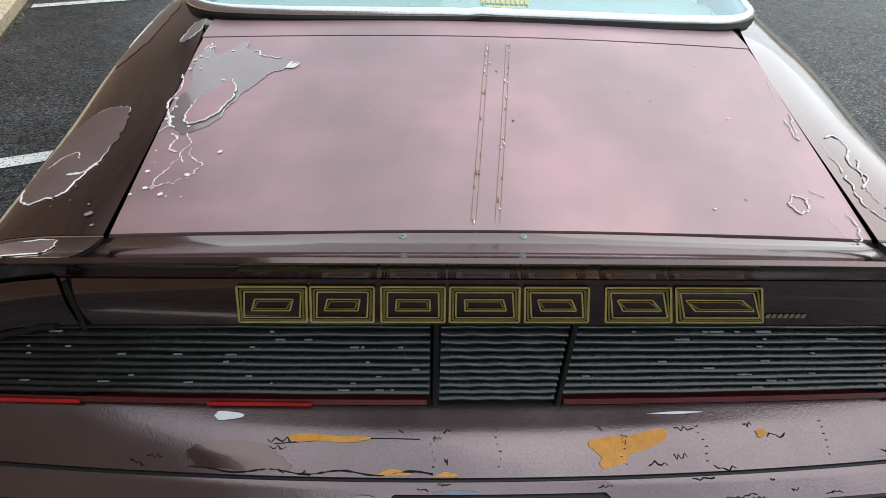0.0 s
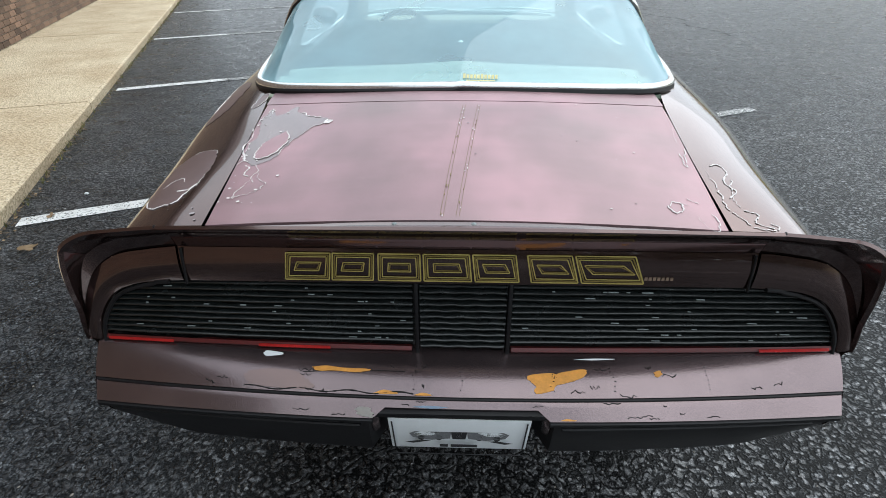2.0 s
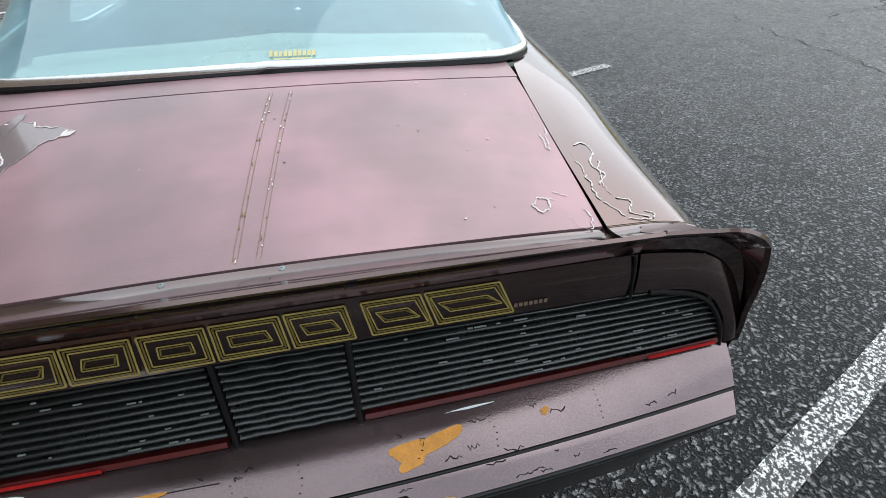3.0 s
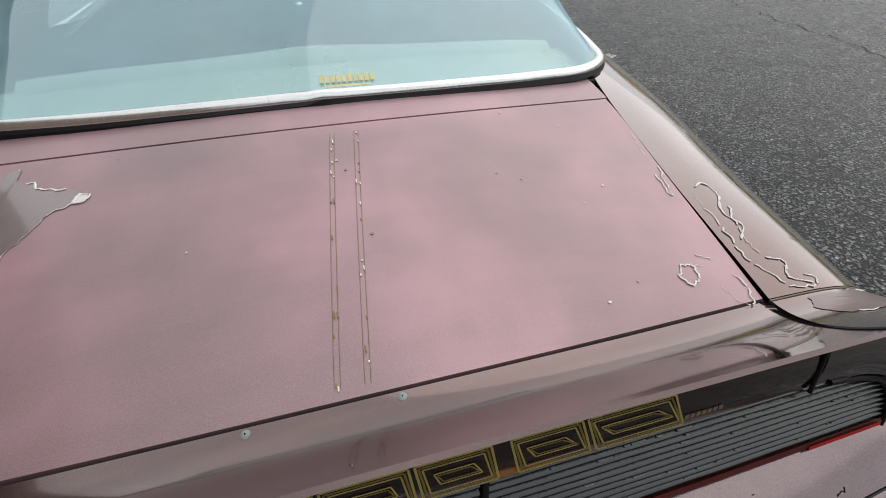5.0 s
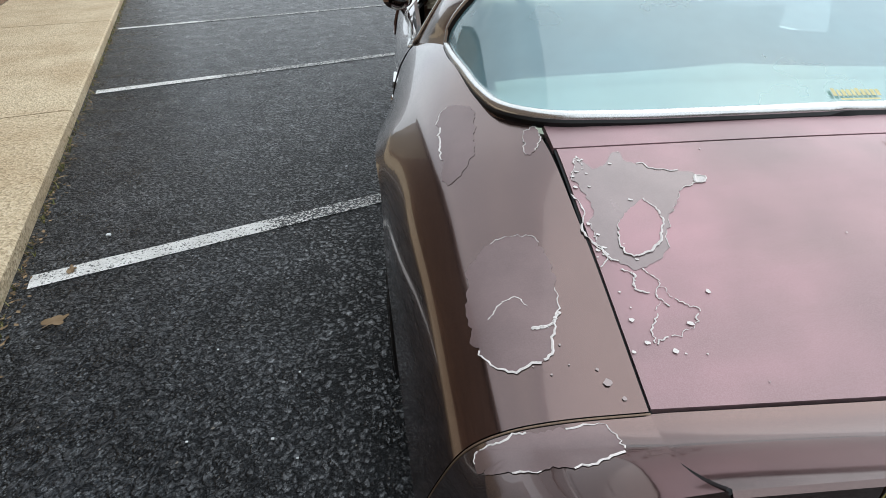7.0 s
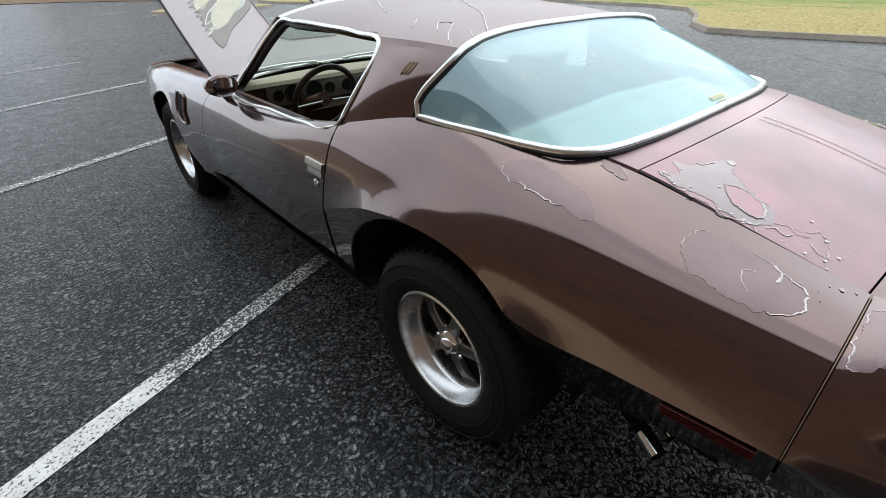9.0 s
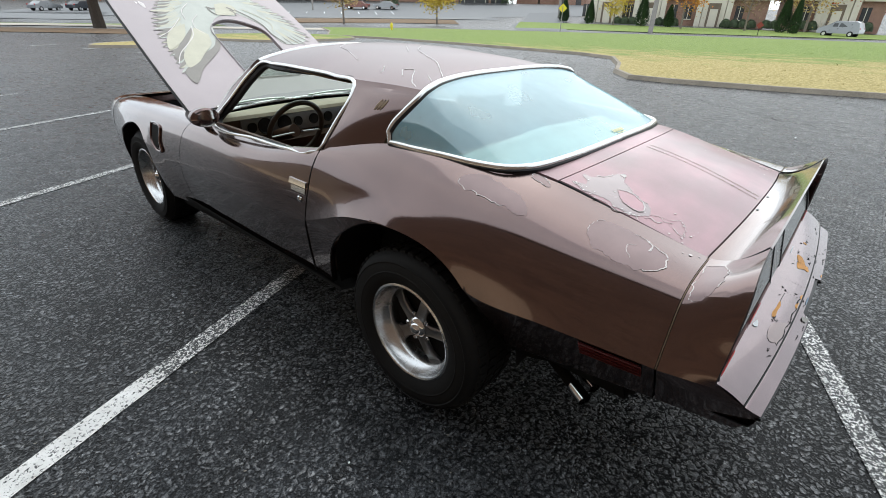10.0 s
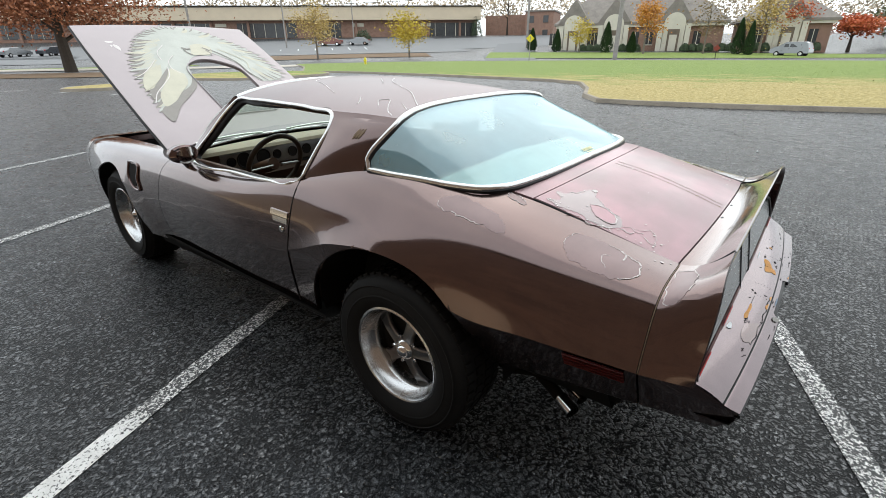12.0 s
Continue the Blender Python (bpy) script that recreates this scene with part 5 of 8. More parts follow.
# ---- interior ----
make("cabin_floor", *join(box((0, 1.05, 0.36), (1.50, 2.0, 0.05), 0.01), box((0, 2.05, 0.60), (1.46, 0.06, 0.5), 0.01), box((0, -0.30, 0.60), (1.2, 0.06, 0.5), 0.01)), M_BROWNVINYL, car, "brown cabin floor")
make("tunnel", *box((0, 1.25, 0.47), (0.22, 1.5, 0.20), 0.05), M_BROWNVINYL, car)
make("centre_console", *box((0, 1.30, 0.60), (0.20, 0.75, 0.12), 0.03), M_BROWNVINYL, car, "brown centre console")
make("gear_lever", *join(tube([(0.0, 1.50, 0.66), (0.0, 1.46, 0.80)], 0.008, 8), lathe([(0.001, 0.83), (0.02, 0.82), (0.022, 0.80), (0.001, 0.785)], 12, "z", (0, 1.46, 0))), M_CHROME, car, "chrome gear lever")
for k in (-1, 1):
    make("door_card", *thick(grid([[Vector((k * 0.775, y, z)) if z > 0.8 else Vector((k * 0.79, y, z)) for z in np.linspace(0.36, 0.90, 8)] for y in np.linspace(0.62, 1.95, 10)]), (k * 0.02, 0, 0)), M_BROWNVINYL, car, "brown door card")
    make("quarter_trim", *grid([[Vector((k * (0.70 + 0.06 * u), -0.25 + 0.86 * u, z)) for z in np.linspace(0.84, 0.98, 6)] for u in np.linspace(0, 1, 8)]), M_TAN, car, "tan quarter trim")
    inner = [[Vector((-v.x * k if k > 0 else v.x, v.y, v.z)) + Vector((-k * 0.035, 0.0, -0.004)) for v in r] for r in sail_rows]
    make("pillar_trim", *grid(inner), M_TAN, car, "tan pillar trim")
    sx = k * 0.36
    cushion = make("seat_cushion", *box((sx, 1.13, 0.52), (0.50, 0.52, 0.16), 0.05), M_TAN, car, "tan vinyl bucket seat cushion")
    rows = []
    for i in range(13):
        u = i / 12
        w = 0.25 - 0.07 * max(0, (u - 0.62) / 0.38) ** 1.5
        y = 0.90 - 0.24 * u
        z = 0.52 + 0.54 * u
        rows.append([Vector((sx - w, y - 0.03, z)), Vector((sx - w * 0.9, y + 0.06, z + 0.01)), Vector((sx - w * 0.55, y + 0.035, z)), Vector((sx, y + 0.025, z)), Vector((sx + w * 0.55, y + 0.035, z)), Vector((sx + w * 0.9, y + 0.06, z + 0.01)), Vector((sx + w, y - 0.03, z)), Vector((sx, y - 0.075, z))])
    vs, fs = grid(rows, True)
    n = len(rows[0])
    fs.append(tuple(range(len(vs) - n, len(vs))))
    make("seat_back", vs, fs, M_TAN, cushion, "tan high seat back")
    rx = k * 0.32
    make("rear_seat", *join(box((rx, 0.34, 0.52), (0.50, 0.46, 0.18), 0.06), box((rx, 0.06, 0.77), (0.54, 0.16, 0.44), 0.06, Matrix.Rotation(radians(-14), 4, "X"))), M_TAN, car, "tan vinyl rear seat")
shelf = []
for j in range(25):
    x = -0.66 + 1.32 * j / 24
    y0 = glass_base(x * 0.9) + 0.03 if abs(x) < 0.6 else -0.20
    shelf.append([Vector((x, y0 + (0.02 - y0) * u, 0.985 + 0.012 * u - 0.02 * (x / 0.66) ** 2)) for u in np.linspace(0, 1, 8)])
make("rear_shelf", *thick(grid(shelf), (0, 0, -0.02)), M_SHELF, car, "sun-bleached tan rear shelf")
make("seat_top_roll", *tube([(x, 0.03, 0.985 - 0.015 * abs(math.sin(4.5 * x)) - 0.03 * (x / 0.64) ** 4) for x in np.linspace(-0.62, 0.62, 30)], 0.045, 10), M_SHELF, car, "tan rear seat top")
head = []
for r in roof_rows:
    head.append([Vector((v.x, v.y, v.z - 0.02)) for v in r])
hl = grid(head)
make("headliner", *join(hl, mirror(hl)), M_TAN, car, "tan headliner")
dash = []
for j in range(25):
    x = -0.72 + 1.44 * j / 24
    s = (abs(x) / 0.72) ** 2
    dash.append([Vector((x, 2.09 - 0.14 * s, 0.885)), Vector((x, 1.98 - 0.08 * s, 0.900)), Vector((x, 1.84, 0.905)), Vector((x, 1.80, 0.895)), Vector((x, 1.79, 0.875)), Vector((x, 1.84, 0.865)), Vector((x, 1.86, 0.74)), Vector((x, 1.80, 0.70)), Vector((x, 1.90, 0.58))])
dashboard = make("dashboard", *grid([r[:5] for r in dash]), surface("bleached_dash_pad", (0.40, 0.35, 0.255), 0.7, 0.0, 0.2, 6, 120, 0.1), car, "sun-bleached dashboard pad over round gauges")
make("dash_face", *grid([r[4:] for r in dash]), M_BROWNVINYL, dashboard, "dark brown lower dashboard")
make("instrument_fascia", *box((-0.10, 1.845, 0.805), (0.98, 0.02, 0.115), 0.006), M_SPOKE, dashboard, "engine-turned metal fascia")
for x, r in ((-0.52, 0.030), (-0.43, 0.048), (-0.29, 0.048), (-0.185, 0.030), (-0.06, 0.034), (0.06, 0.034), (0.20, 0.040), (0.31, 0.036)):
    g = make("gauge", *lathe([(0.001, 1.830), (r * 0.9, 1.830), (r, 1.826), (r * 1.06, 1.828), (r * 1.06, 1.84)], 20, "y", (x, 0, 0.808)), M_BLACK, dashboard, "round black gauge")
make("radio", *box((0.04, 1.852, 0.715), (0.20, 0.03, 0.05), 0.006), M_BLACK, dashboard, "dark radio")
wc = Vector((-0.36, 1.58, 0.815))
wm = Matrix.Translation(wc) @ Matrix.Rotation(radians(22), 4, "X") @ Matrix.Rotation(radians(90), 4, "X")
sw = make("steering_wheel", *tube([wm @ Vector((0.185 * math.cos(a), 0.185 * math.sin(a), 0)) for a in np.linspace(0, 2 * math.pi, 41)[:-1]], 0.016, 10, True), M_SWHEEL, car, "dark three-spoke steering wheel")
for a in (-0.15, math.pi + 0.15, -math.pi / 2):
    make("wheel_spoke", *tube([wm @ Vector((r * math.cos(a), r * math.sin(a), 0.025 * (1 - r / 0.18))) for r in (0.03, 0.10, 0.18)], 0.013, 6, flat=0.5), M_SPOKE, sw)
make("horn_pad", *lathe([(0.001, 0.045), (0.035, 0.042), (0.05, 0.028), (0.05, 0.0)], 20, "z"), M_TAN, sw)
sw.children[-1].matrix_world = wm @ Matrix.Rotation(math.pi, 4, "X")
make("steering_column", *tube([wc + Vector((0, 0.02, -0.01)), wc + Vector((0, 0.30, -0.10))], 0.04, 10), M_BROWNVINYL, car, "brown steering column")
make("interior_mirror", *join(box((0.0, 1.46, 1.19), (0.22, 0.02, 0.05), 0.01), tube([(0, 1.47, 1.20), (0, 1.53, 1.245)], 0.008, 6)), M_BLACK, car, "rear-view mirror")
for x in (-0.30, 0.30):
    make("sun_visor", *box((x, 1.42, 1.235), (0.42, 0.14, 0.018), 0.006, Matrix.Rotation(radians(-8), 4, "X")), M_TAN, car, "tan sun visor")


# ---- peeled patches, decals and damage ----
def deck_surf(x, y):
    return Vector((x, y, deck_z(x, y)))


def quarter_surf(x, y):
    return Vector((x, y, top_z(x, y)))


def ragged(outline, n, amp, seed):
    rng = random.Random(seed)
    pts = curve([(x, y, 0) for x, y in outline] + [(*outline[0], 0)], n)[:-1]
    ph = [rng.uniform(0, 6.28) for _ in range(6)]
    out = []
    for i, p in enumerate(pts):
        a = 2 * math.pi * i / n
        j = sum(math.sin(a * f + q) / (1 + k * 0.3) for k, (f, q) in enumerate(zip((5, 9, 14, 21, 33, 47), ph))) * amp * 0.5
        t = pts[(i + 1) % n] - pts[i - 1]
        nn = Vector((t.y, -t.x, 0)).normalized()
        q = p + nn * (j + rng.uniform(-amp, amp) * 0.3)
        out.append((q.x, q.y))
    return out


def peel(outline, surf, inner, parent, seed, amp=0.004, n=110, edge=0.0016, gaps=0.0, label="patch of peeled clear coat"):
    """A conforming patch with a lifted pale rim of uneven width."""
    rng = random.Random(seed)
    out = ragged(outline, n, amp, seed)
    cx, cy = sum(p[0] for p in out) / n, sum(p[1] for p in out) / n
    rows = [[surf(cx + (x - cx) * k, cy + (y - cy) * k) + Vector((0, 0, 0.0009)) for x, y in out] for k in (0.05, 0.3, 0.55, 0.8, 1.0)]
    vs, fs = grid(rows, True)
    fs.append(tuple(range(n)))
    ob = None
    if inner:
        ob = make("peeled_patch", vs, fs, inner, parent, label)
    run, part_no = [], 0
    edge *= 0.72
    w = edge
    for i in range(n + 1):
        w = min(max(w + rng.uniform(-0.0004, 0.0004), edge * 0.3), edge * 2.4)
        run.append((surf(*out[i % n]) + Vector((0, 0, 0.0014)), w))
        if (rng.random() < gaps and len(run) > 5) or i == n:
            if len(run) > 2 and not (gaps and rng.random() < 0.35):
                make("lifted_edge", *tube([p for p, _ in run], edge, 5, radii=[r for _, r in run], flat=0.5, up=(0, 0, 1)), M_PEELEDGE, parent)
            run = []
    return ob


def squiggle(points, surf, parent, seed, r=0.0018, m=M_PEELEDGE):
    rng = random.Random(seed)
    r *= 0.8
    p = curve([(x, y, 0) for x, y in points], 30)
    q = [surf(v.x + rng.uniform(-0.0015, 0.0015), v.y + rng.uniform(-0.0015, 0.0015)) + Vector((0, 0, 0.0012)) for v in p]
    make("lifted_edge", *tube(q, r, 5, radii=[r * rng.uniform(0.4, 1.6) for _ in q], flat=0.5, up=(0, 0, 1)), m, parent)


def fleck(x, y, r, surf, parent, m=None):
    p = surf(x, y) + Vector((0, 0, 0.0008))
    rng = random.Random(int(x * 9000 + y * 7000))
    make("paint_fleck", *fan([p + Vector((r * rng.uniform(0.6, 1.2) * math.cos(a), r * rng.uniform(0.6, 1.2) * math.sin(a), 0.0006)) for a in np.linspace(0, 5.6, 8)]), m or M_PEELEDGE, parent)


LIDP = [(-0.544, -0.398), (-0.532, -0.428), (-0.514, -0.440), (-0.492, -0.425), (-0.470, -0.402), (-0.462, -0.428), (-0.430, -0.452), (-0.366, -0.496), (-0.405, -0.528), (-0.430, -0.560), (-0.458, -0.600),
        (-0.480, -0.645), (-0.500, -0.660), (-0.528, -0.655), (-0.552, -0.630), (-0.560, -0.560), (-0.552, -0.500), (-0.562, -0.455)]
peel(LIDP, deck_surf, M_PEEL, lid, 1, 0.005, 170, 0.0011, 0.12)
peel([(-0.505, -0.690), (-0.490, -0.715), (-0.470, -0.735), (-0.478, -0.757), (-0.505, -0.765), (-0.535, -0.772), (-0.530, -0.745), (-0.512, -0.720)], deck_surf, None, lid, 9, 0.004, 70, 0.0011, 0.15)
squiggle([(-0.515, -0.660), (-0.500, -0.685), (-0.512, -0.705), (-0.500, -0.725)], deck_surf, lid, 19, 0.0012)
peel([(-0.468, -0.529), (-0.456, -0.553), (-0.459, -0.589), (-0.49, -0.63), (-0.515, -0.638), (-0.53, -0.622), (-0.529, -0.592), (-0.505, -0.552)], lambda x, y: deck_surf(x, y) + Vector((0, 0, 0.0012)), M_FADED, lid, 2, 0.0022, 70, 0.0013, 0.08)
peel([(-0.366, -0.490), (-0.352, -0.496), (-0.358, -0.508), (-0.372, -0.506)], deck_surf, M_PEELEDGE, lid, 3, 0.001, 24, 0.002)
squiggle([(-0.575, -0.49), (-0.565, -0.53), (-0.578, -0.57), (-0.568, -0.60), (-0.555, -0.625), (-0.57, -0.645)], deck_surf, lid, 4, 0.0018)
squiggle([(-0.545, -0.655), (-0.53, -0.665), (-0.535, -0.69), (-0.52, -0.70)], deck_surf, lid, 5)
peel([(0.454, -0.803), (0.470, -0.785), (0.488, -0.790), (0.478, -0.815), (0.462, -0.818)], deck_surf, None, lid, 6, 0.002, 50, 0.0018, 0.05)
peel([(0.488, -0.784), (0.512, -0.800), (0.520, -0.845), (0.548, -0.860), (0.556, -0.820), (0.530, -0.780), (0.505, -0.770)], deck_surf, None, lid, 7, 0.003, 60, 0.0010, 0.25)
peel([(0.566, -0.478), (0.572, -0.52), (0.560, -0.60), (0.548, -0.645), (0.545, -0.62), (0.553, -0.55)], deck_surf, None, lid, 8, 0.003, 60, 0.0010, 0.2)
rng = random.Random(77)
for _ in range(34):
    u = rng.random()
    fleck(-0.575 + abs(rng.gauss(0, 0.055)), -0.40 - 0.42 * u, rng.uniform(0.0015, 0.005), deck_surf, lid)
for _ in range(15):
    fleck(rng.uniform(-0.5, 0.55), rng.uniform(-0.85, -0.40), rng.uniform(0.0012, 0.0028), deck_surf, lid, M_PEEL if rng.random() < 0.5 else M_PEELEDGE)
ql = quarters[0]
peel([(-0.785, -0.135), (-0.760, -0.085), (-0.712, -0.125), (-0.705, -0.200), (-0.714, -0.265), (-0.738, -0.345), (-0.770, -0.372), (-0.785, -0.280), (-0.780, -0.20)], quarter_surf, M_PEELPINK, ql, 11, 0.004, 100, 0.0012, 0.04)
peel([(-0.767, -0.596), (-0.718, -0.553), (-0.670, -0.552), (-0.644, -0.601), (-0.639, -0.655), (-0.656, -0.715), (-0.678, -0.775), (-0.732, -0.782), (-0.762, -0.755), (-0.772, -0.686)], quarter_surf, M_PEELPINK, ql, 12, 0.004, 120, 0.0012, 0.03)
squiggle([(-0.745, -0.698), (-0.722, -0.676), (-0.700, -0.672), (-0.690, -0.690)], quarter_surf, ql, 13, 0.0010)
squiggle([(-0.690, -0.728), (-0.668, -0.730), (-0.648, -0.710)], quarter_surf, ql, 18, 0.0030)
peel([(-0.618, -0.285), (-0.600, -0.280), (-0.602, -0.345), (-0.622, -0.362)], quarter_surf, M_PEELPINK, ql, 14, 0.003, 50, 0.0014, 0.08)
for x, y, r in ((-0.614, -0.818, 0.006), (-0.622, -0.800, 0.0025), (-0.60, -0.84, 0.003), (-0.66, -0.76, 0.002), (-0.655, -0.79, 0.0015), (-0.68, -0.80, 0.002), (-0.70, -0.785, 0.0015)):
    fleck(x, y, r, quarter_surf, ql, M_PEEL)
qr = quarters[1]
peel([(0.600, -0.640), (0.622, -0.610), (0.648, -0.640), (0.640, -0.700), (0.620, -0.760), (0.680, -0.845), (0.640, -0.850), (0.602, -0.800), (0.598, -0.70)], quarter_surf, None, qr, 15, 0.004, 90, 0.0010, 0.3)
squiggle([(0.615, -0.625), (0.640, -0.615), (0.650, -0.640), (0.625, -0.690), (0.640, -0.72), (0.615, -0.749)], quarter_surf, qr, 16, 0.0022)
squiggle([(0.63, -0.79), (0.655, -0.80), (0.64, -0.83), (0.67, -0.845)], quarter_surf, qr, 17, 0.0018)

# taped-over double stripe along the lid, mostly worn away
rng = random.Random(5)
for x0, x1 in ((-0.046, 0.004), (-0.012, 0.044)):
    for side in (-0.0035, 0.0035):
        pts = [deck_surf(x0 + (x1 - x0) * u + side, -0.868 + 0.43 * u) + Vector((0, 0, 0.0006)) for u in np.linspace(0, 1, 30)]
        make("pinstripe", *tube(pts, 0.0006, 4, flat=0.4, up=(0, 0, 1)), M_WORNSTRIPE, lid, "worn gold pinstripe")
    for _ in range(14):
        u = rng.random()
        p = deck_surf(x0 + (x1 - x0) * u + rng.uniform(-0.003, 0.003), -0.868 + 0.43 * u) + Vector((0, 0, 0.001))
        make("stripe_remnant", *box(tuple(p), (0.0018, rng.uniform(0.003, 0.014), 0.0006)), M_PEELEDGE if rng.random() < 0.5 else M_DKGOLD, lid)


# outlined gold block shapes on the rear panel
def panel_pt(x, z, out=0.0012):
    return Vector((x, face_y(z) - out * 0.85, z + out * 0.5))


def stroke(a, b, w):
    d = Vector((b[0] - a[0], b[1] - a[1]))
    n = Vector((-d.y, d.x)).normalized() * w / 2
    return [(a[0] + n.x, a[1] + n.y), (b[0] + n.x, b[1] + n.y), (b[0] - n.x, b[1] - n.y), (a[0] - n.x, a[1] - n.y)]


def flat_strokes(lines, w, m, parent, out):
    vs, fs = [], []
    for a, b in lines:
        q = stroke(a, b, w)
        k = len(vs)
        vs += [panel_pt(x, z, out) for x, z in q]
        fs.append((k, k + 1, k + 2, k + 3))
    return make("block_outline", vs, fs, m, parent, smooth=False)


# lower left, lower right, upper right and upper left corner of each block
BLOCKS = [(-0.366, -0.275, -0.268, -0.358), (-0.269, -0.184, -0.180, -0.263), (-0.173, -0.086, -0.087, -0.171), (-0.079, 0.018, 0.012, -0.080), (0.026, 0.115, 0.105, 0.019), (0.140, 0.234, 0.216, 0.128), (0.242, 0.366, 0.341, 0.223)]
for a, b, c, d in BLOCKS:
    z0, z1 = 0.8235, 0.8825
    first = None
    for inset, w, m in ((0.0, 0.0030, M_GOLD), (0.0042, 0.0028, M_DKGOLD), (0.0082, 0.0022, M_GOLD), (0.0200, 0.0022, M_GOLD), (0.0235, 0.0022, M_DKGOLD)):
        q = [(a + inset, z0 + inset), (b - inset, z0 + inset), (c - inset, z1 - inset), (d + inset, z1 - inset)]
        o = flat_strokes([(q[0], q[1]), (q[1], q[2]), (q[2], q[3]), (q[3], q[0])], w, m, first or rear_panel, 0.0052)
        if first is None:
            first = o
            o.name = "decal_block"
            o["label"] = "gold outlined decal block"
for k in range(7):
    x = 0.366 + 0.0085 * k
    flat_strokes([[(x, 0.8350), (x + 0.0062, 0.8350)]], 0.0072, M_WORNSTRIPE, rear_panel, 0.0052)


# bumper wear: orange filler, chips, cracks, a bird-white spot
def bump_patch(name, outline, m, seed, amp=0.0015, n=40, out=0.0012, label=""):
    o = ragged(outline, n, amp, seed)
    cx, cv = sum(p[0] for p in o) / n, sum(p[1] for p in o) / n
    rows = [[bump_pt(cx + (x - cx) * k, cv + (v - cv) * k, out) for x, v in o] for k in (0.05, 0.5, 1.0)]
    vs, fs = grid(rows, True)
    fs.append(tuple(range(n)))
    make(name, vs, fs, m, bumper, label)


bump_patch("filler_patch", [(0.155, 0.72), (0.160, 0.45), (0.185, 0.42), (0.20, 0.55), (0.215, 0.40), (0.252, 0.33), (0.235, 0.62), (0.205, 0.70), (0.18, 0.86), (0.162, 0.90)], M_ORANGE, 1, 0.003, 60, label="exposed orange filler")
bump_patch("filler_patch", [(-0.324, 0.42), (-0.29, 0.36), (-0.25, 0.40), (-0.205, 0.40), (-0.23, 0.50), (-0.27, 0.48), (-0.30, 0.50)], M_ORANGE, 2, 0.003, 60, label="exposed orange filler")
bump_patch("filler_patch", [(0.408, 0.42), (0.418, 0.38), (0.424, 0.48), (0.414, 0.54)], M_ORANGE, 3, 0.002, 30)
bump_patch("filler_patch", [(-0.185, 0.97), (-0.160, 0.88), (-0.135, 0.96)], M_ORANGE, 4, 0.001, 24)
bump_patch("filler_patch", [(-0.10, 0.98), (-0.08, 0.92), (-0.065, 0.98)], M_ORANGE, 5, 0.001, 24)
bump_patch("filler_patch", [(0.20, 1.95), (0.215, 1.86), (0.225, 1.96)], M_ORANGE, 6, 0.001, 24)
bump_patch("white_spot", [(-0.438, 0.10), (-0.425, 0.02), (-0.405, 0.04), (-0.402, 0.14), (-0.425, 0.18)], M_WHITE, 7, 0.001, 24, 0.002, "white dried spot")
bump_patch("white_spot", [(0.243, 0.06), (0.29, 0.03), (0.335, 0.05), (0.29, 0.08)], M_WHITE, 8, 0.0006, 24, 0.002, "white chip line")
bump_patch("paint_chip", [(-0.455, 0.90), (-0.44, 0.55), (-0.41, 0.50), (-0.36, 0.52), (-0.345, 0.60), (-0.355, 0.95)], M_PAINT, 9, 0.004, 50, label="darker bare patch")
bump_patch("paint_chip", [(-0.105, 1.40), (-0.07, 1.33), (-0.03, 1.38), (-0.06, 1.46)], surface("blue_grey_scuff", (0.16, 0.22, 0.30), 0.6), 10, 0.003, 40, label="blue scuff")
rng = random.Random(21)
for k in range(34):
    x = rng.uniform(-0.55, 0.66)
    v = rng.choice([rng.uniform(0.2, 0.6), rng.uniform(0.75, 1.0), rng.uniform(1.1, 1.9)])
    L = rng.uniform(0.004, 0.035)
    p = []
    for i in range(7):
        p.append(bump_pt(x + L * i / 6, min(1.95, max(0.05, v + rng.uniform(-0.05, 0.05))), 0.0004))
    make("crack", *tube(p, 0.0007, 4, radii=[rng.uniform(0.0004, 0.0014) for _ in p]), M_DARKBODY, bumper)
for k in range(5):
    x = (-0.10, 0.0, 0.19, 0.32, 0.52)[k]
    for i in range(6):
        q = bump_pt(x + rng.uniform(-0.004, 0.004), 0.3 + 0.11 * i, 0.0006)
        make("chip", *box(tuple(q), (rng.uniform(0.001, 0.004), 0.001, rng.uniform(0.001, 0.004))), M_DARKBODY, bumper)
crk = [bump_pt(x, 0.55 + 0.12 * math.sin(9 * x) + 0.3 * (x + 0.1 > 0.3), 0.0004) for x in np.linspace(-0.34, -0.12, 24)]
make("crack", *tube(crk, 0.0008, 4), M_DARKBODY, bumper)
edge_pts2 = [bump_pt(x, 0.94 + 0.03 * math.sin(60 * x), 0.0006) for x in np.linspace(-0.46, -0.10, 60)]
make("crack", *tube(edge_pts2, 0.0010, 4, radii=[rng.uniform(0.0004, 0.002) for _ in edge_pts2]), M_DARKBODY, bumper)
for k in (-1,):
    bump_patch("torn_edge", [(k * 0.184, 1.55), (k * 0.196, 1.50), (k * 0.204, 1.90), (k * 0.190, 1.98)], M_GREYDECAL, 30 + k, 0.004, 30, 0.003, "torn grey bumper edge")


# marks on spoiler ends and roof
roof_ob = bpy.data.objects["roof"]


def roof_surf(x, y):
    u = min(max((y - 0.26) / (1.51 - 0.26), 0), 1) * 24
    i = min(int(u), 23)
    f = u - i
    row = [a.lerp(b, f) for a, b in zip(roof_rows[i], roof_rows[i + 1])]
    xs = [-v.x for v in row]
    z = np.interp(abs(x), xs, [v.z for v in row])
    return Vector((x, y, float(z)))


